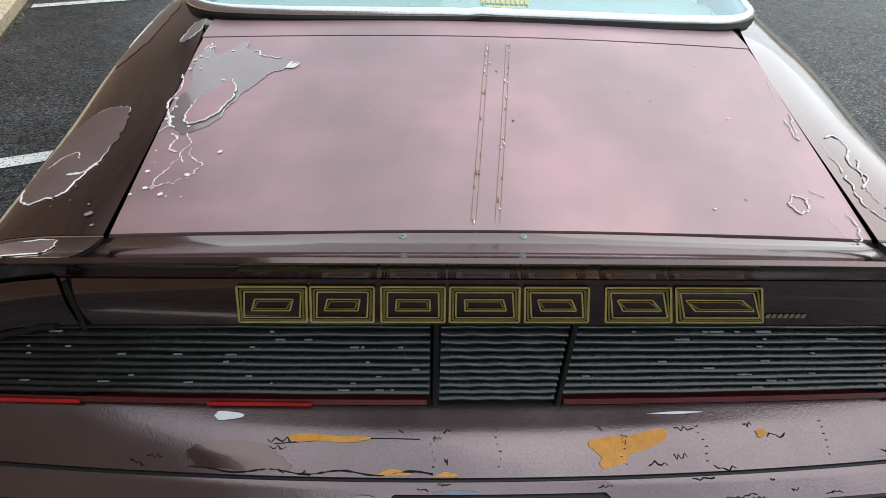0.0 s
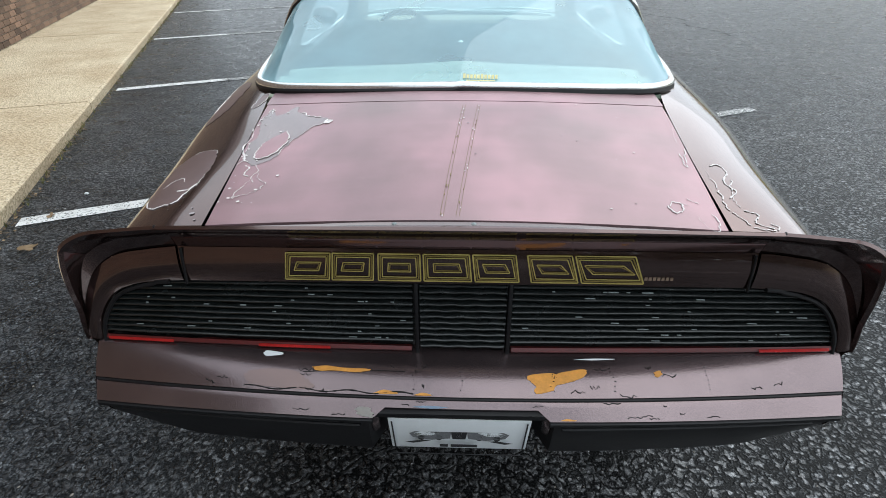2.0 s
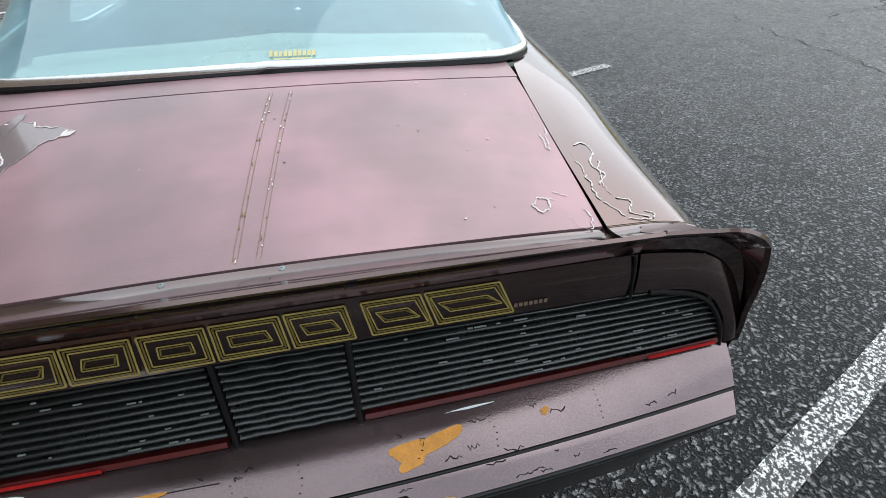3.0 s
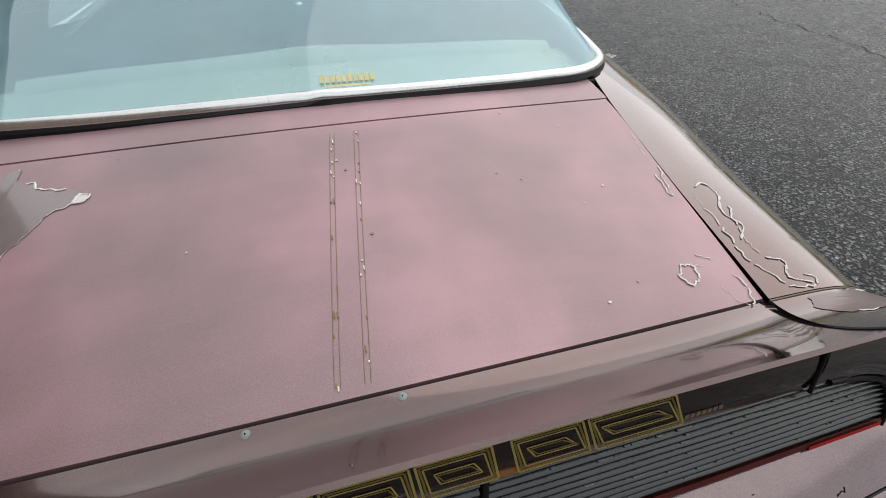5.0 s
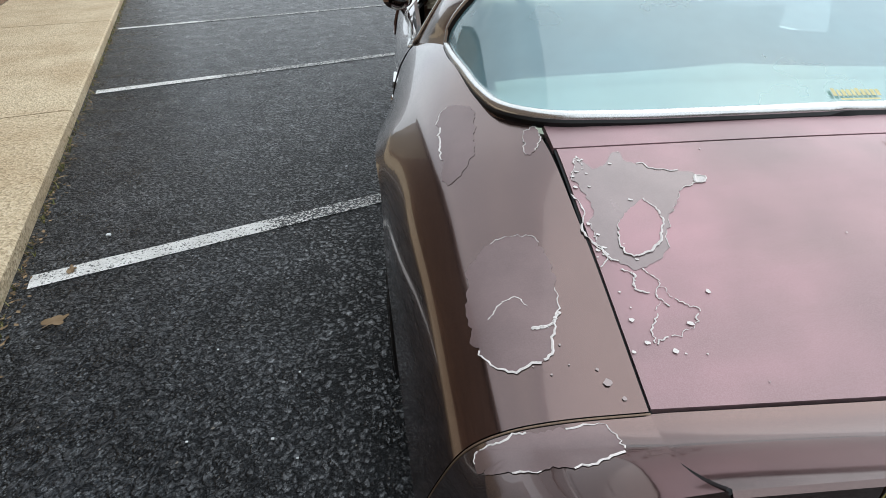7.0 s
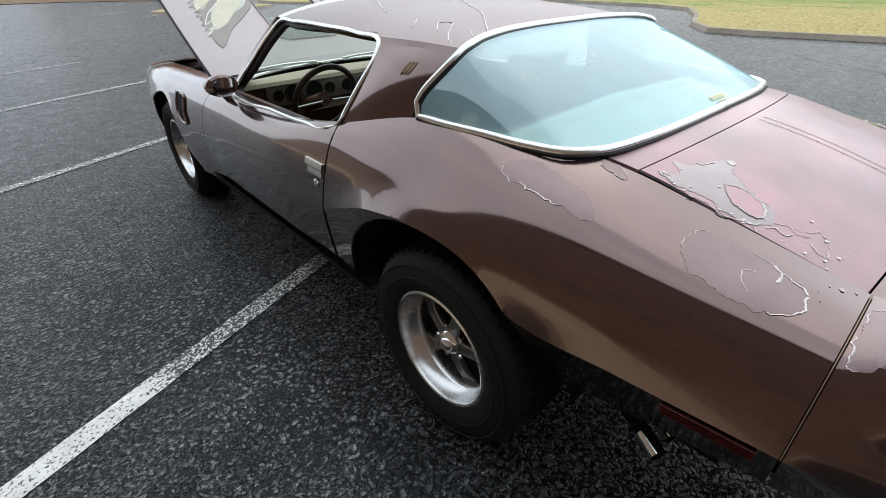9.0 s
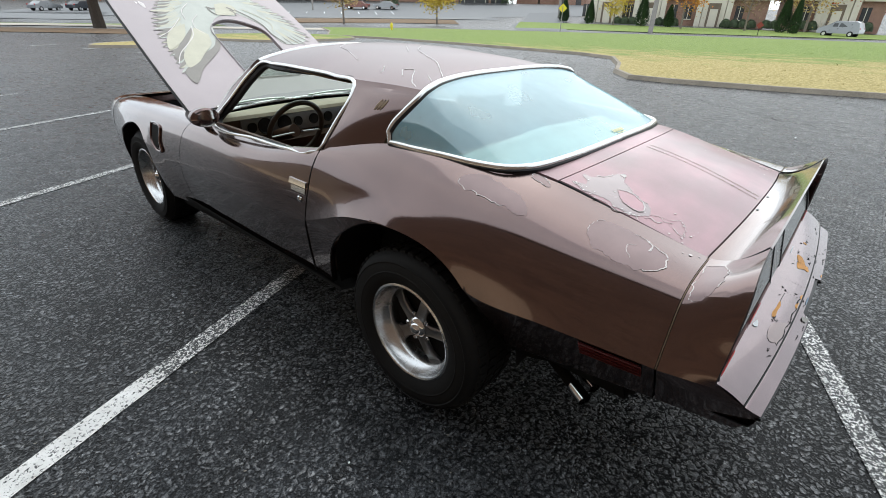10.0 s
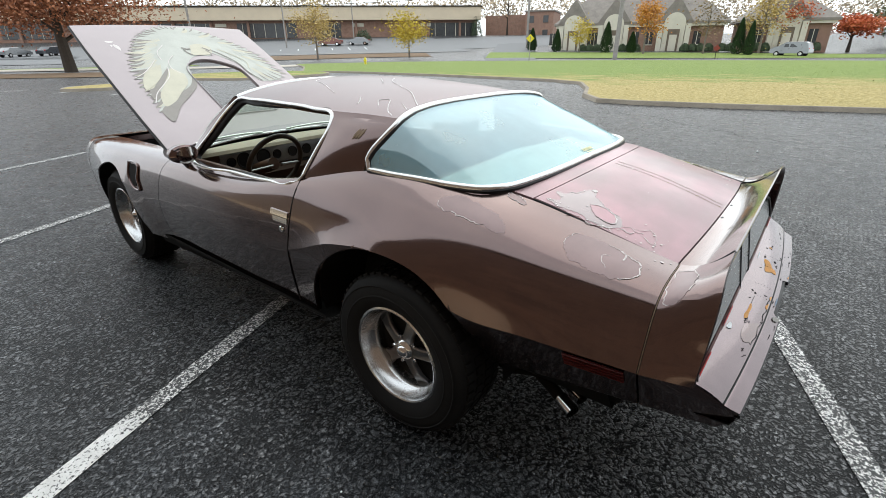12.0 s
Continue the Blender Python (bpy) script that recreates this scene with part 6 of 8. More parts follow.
M_CHALK = surface("chalky_lifted_clear_coat", (0.86, 0.84, 0.83), 0.6)
ROOF_LINES = ([(0.0, 0.84), (-0.10, 0.76), (-0.19, 0.62), (-0.27, 0.47), (-0.35, 0.38), (-0.42, 0.30)], [(-0.51, 0.45), (-0.45, 0.50), (-0.43, 0.47), (-0.50, 0.40), (-0.55, 0.35), (-0.57, 0.31)], [(-0.16, 1.26), (-0.24, 1.22), (-0.33, 1.05), (-0.45, 0.82)],
              [(-0.53, 0.56), (-0.50, 0.58), (-0.46, 0.62)], [(-0.45, 0.36), (-0.47, 0.33), (-0.50, 0.29)], [(-0.05, 0.90), (-0.12, 0.82), (-0.18, 0.75)])
for i, pts in enumerate(ROOF_LINES):
    squiggle(pts, roof_surf, roof_ob, 40 + i, 0.0019, M_CHALK)
# small gold decal on the sail panel
for i in range(3):
    pts = [sail_rows[7 - j][4 + i // 2].lerp(sail_rows[7 - j][5], 0.5 * (i % 2)) + Vector((-0.003, 0, 0)) for j in range(4)]
    make("pillar_decal", *tube(pts, 0.004, 5, radii=[0.002, 0.006, 0.006, 0.001], flat=0.3, up=(1, 0, 0)), M_TANDECAL, car, "worn gold decal")

# faded pink patch on the spoiler ends, with a ragged lifted edge
def end_surf(k):
    def at(x, y):
        a, b = min(max(x * 90, 0), 29.99), min(max(y * 100, 0), 9.99)
        i, j = int(a), int(b)
        p = end_rows[i][j].lerp(end_rows[i + 1][j], a - i).lerp(end_rows[i][j + 1].lerp(end_rows[i + 1][j + 1], a - i), b - j)
        return Vector((p.x * k, p.y, p.z))
    return at


for k, ob in ((1, "spoiler_end"), (-1, "spoiler_end.001")):
    host = bpy.data.objects[ob]
    peel([(0.03, 0.006), (0.08, 0.004), (0.13, 0.006), (0.17, 0.012), (0.165, 0.030), (0.13, 0.042), (0.09, 0.050), (0.05, 0.046), (0.025, 0.030)], end_surf(k), M_PEELPINK, host, 90 + k, 0.0025, 90, 0.0008, 0.3, "faded pinkish patch")

# small gold word bars stuck low on the rear glass
def glass_pt(x, u):
    """A point just outside the rear glass, u from its lower to its upper edge."""
    i = min(range(len(g_left)), key=lambda k: abs(g_left[k][0].x - abs(x)))
    row = g_left[i]
    f = u * 12
    p = row[int(f)].lerp(row[int(f) + 1], f - int(f))
    return Vector((x, p.y - 0.003, p.z + 0.003))


M_STICKER = surface("pale_gold_print", (0.62, 0.56, 0.26), 0.5, 0.0, 0.1, 30, 200, 0.0)
for k in range(10):
    x = 0.000 + 0.0105 * k
    h = 0.034 if k in (0, 5) else 0.028
    make("word_bar", [glass_pt(x, 0.050), glass_pt(x + 0.0075, 0.050), glass_pt(x + 0.0085, 0.050 + h), glass_pt(x + 0.001, 0.050 + h)], [(0, 1, 2, 3)], M_STICKER, rear_window, smooth=False)
make("word_bar", [glass_pt(0.010, 0.032), glass_pt(0.095, 0.032), glass_pt(0.095, 0.039), glass_pt(0.010, 0.039)], [(0, 1, 2, 3)], M_STICKER, rear_window, "thin gold line under the word bars", smooth=False)


# ---- plume decal on the hood ----
def hood_fill(name, outline, m, up, parent=hood, n=90, label=""):
    pts = curve([(a, b, 0) for a, b in outline] + [(*outline[0], 0)], n)[:-1]
    bm = bmesh.new()
    vs = [bm.verts.new(hood_pt(p.x, p.y, up)) for p in pts]
    f = bm.faces.new(vs)
    bmesh.ops.triangulate(bm, faces=[f])
    return part(name, bm, m, parent, label, False)


hood_fill("plume_ground", [(0.06, 1.572), (-0.12, 1.54), (-0.22, 1.47), (-0.35, 1.32), (-0.43, 1.17), (-0.48, 1.01), (-0.52, 0.82), (-0.535, 0.62), (-0.545, 0.44), (-0.42, 0.48), (-0.26, 0.62), (-0.185, 0.72), (-0.15, 0.84), (-0.115, 0.95), (-0.05, 1.05), (0.03, 1.10), (0.15, 1.10), (0.19, 1.20), (0.20, 1.40)], M_PALE, 0.0012, label="pale grey plume decal")
hood_fill("plume_ground", [(0.03, 1.571), (0.22, 1.545), (0.36, 1.42), (0.49, 1.28), (0.57, 1.13), (0.60, 0.95), (0.61, 0.74), (0.48, 0.68), (0.37, 0.69), (0.335, 0.82), (0.315, 0.96), (0.25, 1.06), (0.18, 1.14), (0.10, 1.30)], M_PALE, 0.0016, label="pale grey plume decal")
PLUME_HEAD = Vector((0.05, 1.40, 0))


def plume(root, tip, w, bend, m, dark):
    """One feather: a tapered blade and the thin dark sliver along its outer edge."""
    d = tip - root
    n = Vector((-d.y, d.x, 0)).normalized()

    def along(u):
        return root + d * u + n * bend * math.sin(math.pi * u)
    us = [k / 10 for k in range(11)]
    half = [w * (0.30 + 0.70 * math.sin(math.pi * min(1.0, 0.15 + 0.72 * u))) * (1.0 if u < 0.72 else max(0.0, (1 - u) / 0.28) ** 0.45) for u in us]
    cells = []
    cells.append((m, 0.0022, [(along(u) + n * h, along(u) - n * h) for u, h in zip(us, half)]))
    cells.append((M_GREYDECAL, 0.0030, [(along(u) + n * h * dark, along(u) + n * (h * dark - dark * w * 0.85 * max(0.0, math.sin(math.pi * (u - 0.38) / 0.64)))) for u, h in zip(us, half) if u > 0.38]))
    for k, (mm, up, rows) in enumerate(cells):
        shape = grid([[hood_pt(p.x, p.y, up), hood_pt(q.x, q.y, up)] for p, q in rows])
        make("plume" if k == 0 else "plume_edge", *shape, mm, hood, smooth=False)


rng = random.Random(12)
tips = curve([(0.10, 1.585, 0), (-0.10, 1.580, 0), (-0.25, 1.48, 0), (-0.40, 1.32, 0), (-0.485, 1.17, 0), (-0.54, 1.01, 0), (-0.578, 0.84, 0), (-0.585, 0.70, 0), (-0.588, 0.56, 0), (-0.592, 0.43, 0)], 30)
for i, t in enumerate(tips):
    u = i / 29
    t = t + Vector((rng.uniform(-0.012, 0.012), -0.035 * u + rng.uniform(-0.012, 0.0), 0))
    hub = PLUME_HEAD.lerp(Vector((-0.24, 0.90, 0)), max(0.0, (u - 0.35) / 0.65))
    root = hub.lerp(t, rng.uniform(0.42, 0.58))
    plume(root, t, 0.021 + 0.010 * u, 0.014 + 0.022 * u, M_CREAM if u > 0.35 and i % 2 else M_PALE, -1 if i % 5 else 1)
tips = curve([(0.16, 1.575, 0), (0.30, 1.51, 0), (0.44, 1.39, 0), (0.55, 1.25, 0), (0.63, 1.10, 0), (0.665, 0.92, 0), (0.672, 0.76, 0), (0.56, 0.685, 0), (0.44, 0.672, 0)], 19)
for i, t in enumerate(tips):
    u = i / 18
    hub = PLUME_HEAD.lerp(Vector((0.30, 1.10, 0)), min(1.0, u * 1.2))
    root = hub.lerp(t, rng.uniform(0.38, 0.55))
    plume(root, t + Vector((rng.uniform(-0.01, 0.01), rng.uniform(-0.02, 0.01), 0)), 0.018, -0.014, M_PALE if i % 3 else M_CREAM, 1)
# the broad lower feathers, cream with a tan-grey rim
hood_fill("broad_plume", [(-0.150, 0.84), (-0.185, 0.68), (-0.29, 0.56), (-0.43, 0.43), (-0.567, 0.265), (-0.575, 0.40), (-0.51, 0.47), (-0.34, 0.60), (-0.235, 0.68), (-0.185, 0.76)], M_GREYDECAL, 0.0036, n=60, label="tan-grey feather rim")
hood_fill("broad_plume", [(-0.205, 0.83), (-0.235, 0.72), (-0.34, 0.60), (-0.46, 0.475), (-0.525, 0.44), (-0.515, 0.55), (-0.43, 0.69), (-0.34, 0.82), (-0.27, 0.92)], M_CREAM, 0.0042, n=60, label="cream feather")
hood_fill("broad_plume", [(-0.290, 0.93), (-0.335, 0.81), (-0.42, 0.71), (-0.52, 0.60), (-0.575, 0.56), (-0.50, 0.68), (-0.40, 0.80)], M_GREYDECAL, 0.0036, n=50, label="tan-grey feather rim")
hood_fill("broad_plume", [(-0.315, 0.98), (-0.385, 0.82), (-0.48, 0.715), (-0.56, 0.66), (-0.53, 0.78), (-0.43, 0.92)], M_CREAM, 0.0042, n=50, label="cream feather")
# beak in cream between two small dark eyes, and the dark nape line of the far wing
hood_fill("beak", [(0.054, 1.267), (0.150, 1.285), (0.205, 1.240), (0.155, 1.115), (0.07, 1.105), (0.0, 1.11), (0.02, 1.18)], M_CREAM, 0.0036, n=40)
for pts, w, m in (([(-0.035, 1.225), (0.0, 1.20), (0.028, 1.205)], 0.009, M_GREYDECAL), ([(-0.030, 1.20), (-0.025, 1.15), (0.0, 1.11)], 0.007, M_GREYDECAL), ([(0.135, 1.222), (0.160, 1.20), (0.175, 1.17)], 0.009, M_GREYDECAL), ([(0.145, 1.18), (0.165, 1.14), (0.160, 1.10)], 0.006, M_GREYDECAL),
                  ([(0.19, 1.19), (0.27, 1.08), (0.325, 0.96), (0.335, 0.82), (0.385, 0.69)], 0.006, M_GREYDECAL), ([(0.26, 1.20), (0.36, 1.09), (0.41, 0.98), (0.375, 0.88)], 0.0045, M_CREAM),
                  ([(-0.326, 1.05), (-0.407, 0.949), (-0.508, 0.855), (-0.567, 0.818)], 0.0028, M_PEELEDGE), ([(-0.282, 0.941), (-0.323, 0.824), (-0.412, 0.717), (-0.515, 0.604), (-0.575, 0.493)], 0.0032, M_PEELEDGE),
                  ([(-0.162, 1.106), (-0.238, 1.015), (-0.258, 0.909), (-0.226, 0.845)], 0.0028, M_PEELEDGE), ([(-0.166, 1.268), (-0.265, 1.141), (-0.278, 1.048)], 0.0028, M_PEELEDGE)):
    make("plume_line", *tube([hood_pt(p.x, p.y, 0.0044) for p in curve([(a, b, 0) for a, b in pts], 14)], w, 4, flat=0.15, up=tuple(HN)), m, hood)
for outline in ([(-0.555, 1.345), (-0.50, 1.335), (-0.515, 1.315), (-0.55, 1.325)], [(-0.515, 1.30), (-0.49, 1.27), (-0.50, 1.20), (-0.52, 1.26)], [(-0.54, 1.29), (-0.525, 1.28), (-0.54, 1.255)]):
    hood_fill("scuff", outline, M_PEELEDGE, 0.001, n=24)


# ---- ground, kerb and pavement ----
FAR = Vector((0.78, 0.6258, 0))
SIDE = Vector((0.6258, -0.78, 0))
RISE_S = [-3000, -80, 30, 62, 85, 118, 200, 3000]
RISE_Z = [0, 0, 0, 0, 0.85, 4.0, 5.0, 5.0]


def land(x, y):
    return float(np.interp(x * FAR.x + y * FAR.y, RISE_S, RISE_Z))


def flat_grid(s_list, w_list, dz=0.0):
    rows = []
    for s in s_list:
        row = []
        for w in w_list:
            p = FAR * s + SIDE * w
            row.append(Vector((p.x, p.y, float(np.interp(s, RISE_S, RISE_Z)) + dz)))
        rows.append(row)
    return grid(rows)


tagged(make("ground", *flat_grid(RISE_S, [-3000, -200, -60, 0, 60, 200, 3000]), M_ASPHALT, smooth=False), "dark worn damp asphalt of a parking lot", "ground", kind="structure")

KERB_A = radians(21.7)
KN = Vector((-math.cos(KERB_A), -math.sin(KERB_A), 0))
KV = Vector((-math.sin(KERB_A), math.cos(KERB_A), 0))
KERB_U, WALL_U, WALK_Z = 2.27, 3.83, 0.10


def kpt(u, v, z=0.0):
    p = KN * u + KV * v
    return Vector((p.x, p.y, z))


KROT = Matrix.Rotation(KERB_A, 4, "Z")
# each bay line runs from the kerb into the lot
LINE_V0, BAY = 1.47, 2.90
for i in range(-4, 9):
    v = LINE_V0 + BAY * i
    n = 40
    rng = random.Random(i + 50)
    rows = [[Vector((5.75 * j / n, -0.052 + rng.uniform(-0.002, 0.002), 0.004)), Vector((5.75 * j / n, 0.052 + rng.uniform(-0.002, 0.002), 0.004))] for j in range(n + 1)]
    ob = make("parking_line", *grid(rows), M_LINE, smooth=False)
    ob.matrix_world = Matrix.Translation(kpt(KERB_U - 0.06, v)) @ KROT
    tagged(ob, "white painted bay line, bright by the kerb and worn beyond", "road marking", "bay lines", "structure")
for i in range(0, 8):
    v = LINE_V0 + BAY * i + 0.4
    n = 12
    rows = [[Vector((5.0 * j / n, -0.052, 0.004)), Vector((5.0 * j / n, 0.052, 0.004))] for j in range(n + 1)]
    ob = make("parking_line", *grid(rows), M_LINE, smooth=False)
    ob.matrix_world = Matrix.Translation(kpt(KERB_U - 13.4, v)) @ KROT
    tagged(ob, "worn white bay line in the opposite row", "road marking", "bay lines", "structure")

SLAB = 3.72
for i in range(0, 7):
    v0 = 0.20 + 3.42 + SLAB * (i - 1)
    rows = []
    for j in range(13):
        v = v0 + 0.008 + (SLAB - 0.016) * j / 12
        rows.append([kpt(KERB_U + 0.012, v, 0.0), kpt(KERB_U - 0.002, v, WALK_Z - 0.02), kpt(KERB_U + 0.010, v, WALK_Z - 0.003), kpt(KERB_U + 0.03, v, WALK_Z), kpt((KERB_U + WALL_U) / 2, v, WALK_Z + 0.012), kpt(WALL_U + 0.06, v, WALK_Z + 0.024)])
    vs, fs = grid(rows)
    m = len(rows[0])
    fs += [tuple(range(m)), tuple(range(12 * m, 13 * m))]
    tagged(make("pavement", vs, fs, M_AGG), "tan exposed-aggregate pavement slab beside the building", "pavement", "pavement slabs", "structure")
make("pavement_joint", *box(tuple(kpt((KERB_U + WALL_U) / 2 + 0.03, 13.2, 0.03)), (1.5, 26.5, 0.10), 0, KROT), M_DARKBODY)
tagged(bpy.data.objects["pavement_joint"], "dark packed joint under the pavement slabs", "pavement", kind="structure")

# brick building beside the pavement
WALL_H = 5.5
wall = make("wall_brick", *grid([[kpt(WALL_U + 0.03, v, z) for z in (0.05, WALL_H)] for v in (-5.2, 40)]), M_MORTAR, smooth=False)
tagged(wall, "long brown brick wall of a low building", "wall", kind="structure")
tagged(make("building_body", *box(tuple(kpt(WALL_U + 6.1, 17.4, WALL_H / 2 + 0.1)), (12.0, 45.2, WALL_H - 0.1), 0, KROT), M_BRICKTEX, smooth=False), "low brown building", "building", kind="structure")
tagged(make("eave", *box(tuple(kpt(WALL_U + 5.95, 17.4, WALL_H + 0.10)), (12.5, 45.8, 0.26), 0.02, KROT), surface("dark_fascia", (0.13, 0.095, 0.07), 0.7)), "dark brown roof fascia of the low building", "building", kind="structure")


def brick_mesh():
    vs, fs = box((0, 0, 0), (0.034, 0.198, 0.060), 0.003)
    me = bpy.data.meshes.new("brick")
    me.from_pydata([tuple(v) for v in vs], [], fs)
    me.materials.append(M_BRICK)
    return me


# low grass islands, kerbs and the lawn
def blob_lawn(name, outline, z, label, kerb=True, mat_=None, kerb_mat=None):
    pts = [Vector((x, y, land(x, y) + z)) for x, y in outline]
    c = sum(pts, Vector()) / len(pts)
    n = len(pts)
    rows = [[c.lerp(p, k / 6) for p in pts] for k in range(1, 7)]
    for r in rows:
        for p in r:
            p.z = land(p.x, p.y) + z + 0.03
    vs, fs = grid(rows, True)
    fs.append(tuple(range(n)))
    ob = make(name, vs, fs, mat_ or M_GRASS)
    tagged(ob, label, "lawn", kind="structure")
    if kerb:
        prof = []
        for i, p in enumerate(pts):
            a, b = pts[i - 1], pts[(i + 1) % n]
            d = (b - a).normalized()
            nn = Vector((d.y, -d.x, 0))
            if (p - c).dot(nn) < 0:
                nn = -nn
            g = land(p.x, p.y)
            prof.append([Vector((p.x, p.y, g + z + 0.01)) - nn * 0.03 + Vector((0, 0, 0.02)), Vector((p.x, p.y, g + z + 0.032)), Vector((p.x, p.y, g + z + 0.03)) + nn * 0.09, Vector((p.x, p.y, g)) + nn * 0.14])
        prof.append(prof[0])
        tagged(make("kerb", *grid(prof), kerb_mat or M_OLDKERB), "weathered concrete kerb round the grass", "kerb", kind="structure")
    return ob


def smooth_loop(pts, n):
    return [(p.x, p.y) for p in curve([(x, y, 0) for x, y in pts] + [(pts[0][0], pts[0][1], 0)], n)[:-1]]


lawn = [(11.7, 4.1), (11.7, 3.0), (12.2, 0.8), (13.2, -2.2), (15.5, -10), (22, -24), (40, -38), (66, -40), (58, -12), (55.6, 2.7), (51.0, 17.0), (45.0, 27.0), (37.0, 37.0), (27.5, 41.0), (23.0, 33.5), (18.5, 27.5), (19.6, 23.0), (19.6, 17), (19.2, 12), (18.9, 9.3), (17.9, 7.3), (15.2, 5.9), (12.9, 5.0)]
blob_lawn("lawn", lawn, 0.08, "wide lawn, green with straw-coloured dry patches, inside a kerb")



# ---- the distance: street, lots, buildings, trees ----
M_WALK = surface("pale_concrete_walk", (0.46, 0.42, 0.36), 0.85, 0.0, 0.12, 1.5, 40, 0.1)
M_MULCH = surface("leaf_litter", (0.17, 0.11, 0.06), 0.95, 0.0, 0.35, 2.0, 30, 0.4, 0.03)
M_FASCIA = surface("cream_metal_fascia", (0.62, 0.52, 0.38), 0.6, 0.0, 0.06, 0.6, 20, 0.05)
M_STUCCO = surface("cream_stucco", (0.66, 0.62, 0.52), 0.85, 0.0, 0.07, 1.0, 30, 0.1)
M_SHINGLE = surface("grey_brown_shingle", (0.25, 0.225, 0.20), 0.9, 0.0, 0.25, 1.2, 14, 0.3, 0.03)
M_DARKGLASS = surface("dark_shop_glass", (0.06, 0.062, 0.065), 0.15, 0.0, 0.3, 2, 30, 0.0)
M_BARK = surface("dark_bark", (0.055, 0.042, 0.032), 0.9, 0.0, 0.3, 6, 60, 0.5, 0.02)
M_PALEBARK = surface("grey_bark", (0.20, 0.17, 0.14), 0.9, 0.0, 0.3, 6, 60, 0.5, 0.02)
M_POLE = surface("weathered_pole_wood", (0.30, 0.28, 0.26), 0.85, 0.0, 0.2, 3, 60, 0.2)
M_CARGREY = surface("silver_car_paint", (0.24, 0.25, 0.26), 0.3, 0.6, 0.05, 3, 100, 0.0, coat=0.8)
M_CARDARK = surface("dark_car_paint", (0.03, 0.035, 0.045), 0.3, 0.3, 0.1, 3, 100, 0.0, coat=0.8)
M_CARRED = surface("red_brown_car_paint", (0.16, 0.05, 0.035), 0.3, 0.3, 0.1, 3, 100, 0.0, coat=0.8)
M_YELLOW = surface("sign_yellow", (0.75, 0.62, 0.03), 0.5)
M_SIGNRED = surface("sign_orange", (0.26, 0.05, 0.025), 0.6)
M_HEDGE = leaf_mat("hedge_leaves", (0.02, 0.035, 0.012), (0.05, 0.08, 0.03))
M_PINE = leaf_mat("conifer_leaves", (0.02, 0.045, 0.015), (0.045, 0.09, 0.03))
M_RUST = leaf_mat("rust_leaves", (0.20, 0.07, 0.03), (0.46, 0.19, 0.09))
M_GOLDLEAF = leaf_mat("yellow_leaves", (0.42, 0.30, 0.02), (0.66, 0.52, 0.06))
M_STRAWLEAF = leaf_mat("pale_yellow_leaves", (0.40, 0.28, 0.08), (0.60, 0.46, 0.18))
M_ORANGELEAF = leaf_mat("orange_leaves", (0.45, 0.16, 0.02), (0.62, 0.32, 0.05))
M_REDLEAF = leaf_mat("red_leaves", (0.40, 0.07, 0.02), (0.55, 0.15, 0.05))
M_BROWNLEAF = leaf_mat("brown_leaves", (0.16, 0.11, 0.05), (0.34, 0.24, 0.12))
M_DULLGREEN = leaf_mat("dull_green_leaves", (0.06, 0.08, 0.03), (0.14, 0.14, 0.06))


def strip(name, pts, width, z, mat_, label, category="pavement"):
    rows = []
    for i, p in enumerate(pts):
        a = Vector((*pts[max(i - 1, 0)], 0))
        b = Vector((*pts[min(i + 1, len(pts) - 1)], 0))
        d = (b - a).normalized()
        n = Vector((d.y, -d.x, 0)) * width / 2
        q = Vector((*p, 0))
        row = []
        for k in (-1, -0.33, 0.33, 1):
            e = q + n * k
            row.append(Vector((e.x, e.y, land(e.x, e.y) + z)))
        rows.append(row)
    return tagged(make(name, *grid(rows), mat_), label, category, kind="structure")


# pale walk and street behind the lawn, mulch bank and the shop's lot kerb
strip("pavement", [(-6, 57), (8, 51.0), (16, 44.0), (25, 39.0), (38, 35.5)], 5.0, 0.05, M_WALK, "pale concrete walk beyond the lot")
strip("street", [(12, 62), (26, 52), (40, 40), (50, 27), (58, 9), (66, -20), (76, -50)], 7.0, 0.006, surface("pale_street_asphalt", (0.10, 0.10, 0.105), 0.7, 0.0, 0.15, 1, 60, 0.1), "grey street behind the lawn", "street")
strip("mulch_bank", [(-6, 58), (4, 55), (12, 52.5), (22, 50.5)], 4.0, 0.03, M_GRASS, "dry grass bank", "bank")
strip("mulch_bank", [(-8, 44.0), (4, 41.5), (8, 38.5), (12, 34.5)], 7.0, 0.03, M_MULCH, "leaf-strewn bank under a tree", "bank")
strip("mulch_bank", [(22, 70), (30, 65.5), (40, 61), (50, 55), (56.5, 48.5)], 10.5, 0.06, M_MULCH, "brown leaf-strewn bank before the shop lot", "bank")
LOT = surface("pale_lot_asphalt", (0.16, 0.165, 0.17), 0.7, 0.0, 0.12, 0.5, 30, 0.1)
strip("shop_lot", [(16, 108), (40, 90), (60, 76), (78, 62)], 33.0, 0.05, LOT, "pale grey shop parking lot on a slope", "parking lot")
strip("shop_lot", [(68, 69), (84, 57), (100, 45.5)], 22.0, 0.045, LOT, "pale grey drive lane beside the shops", "parking lot")
strip("far_lot", [(-14, 92), (4, 88), (20, 82)], 26.0, 0.05, LOT, "pale grey lot across the street", "parking lot")
for i in range(12):
    p = Vector((34, 86, 0)) + Vector((0.80, -0.60, 0)) * (3.0 * i)
    strip("parking_line", [(p.x, p.y), (p.x + 2.8, p.y + 3.8)], 0.14, 0.09, M_WHITE, "white bay line in the shop lot", "road marking")
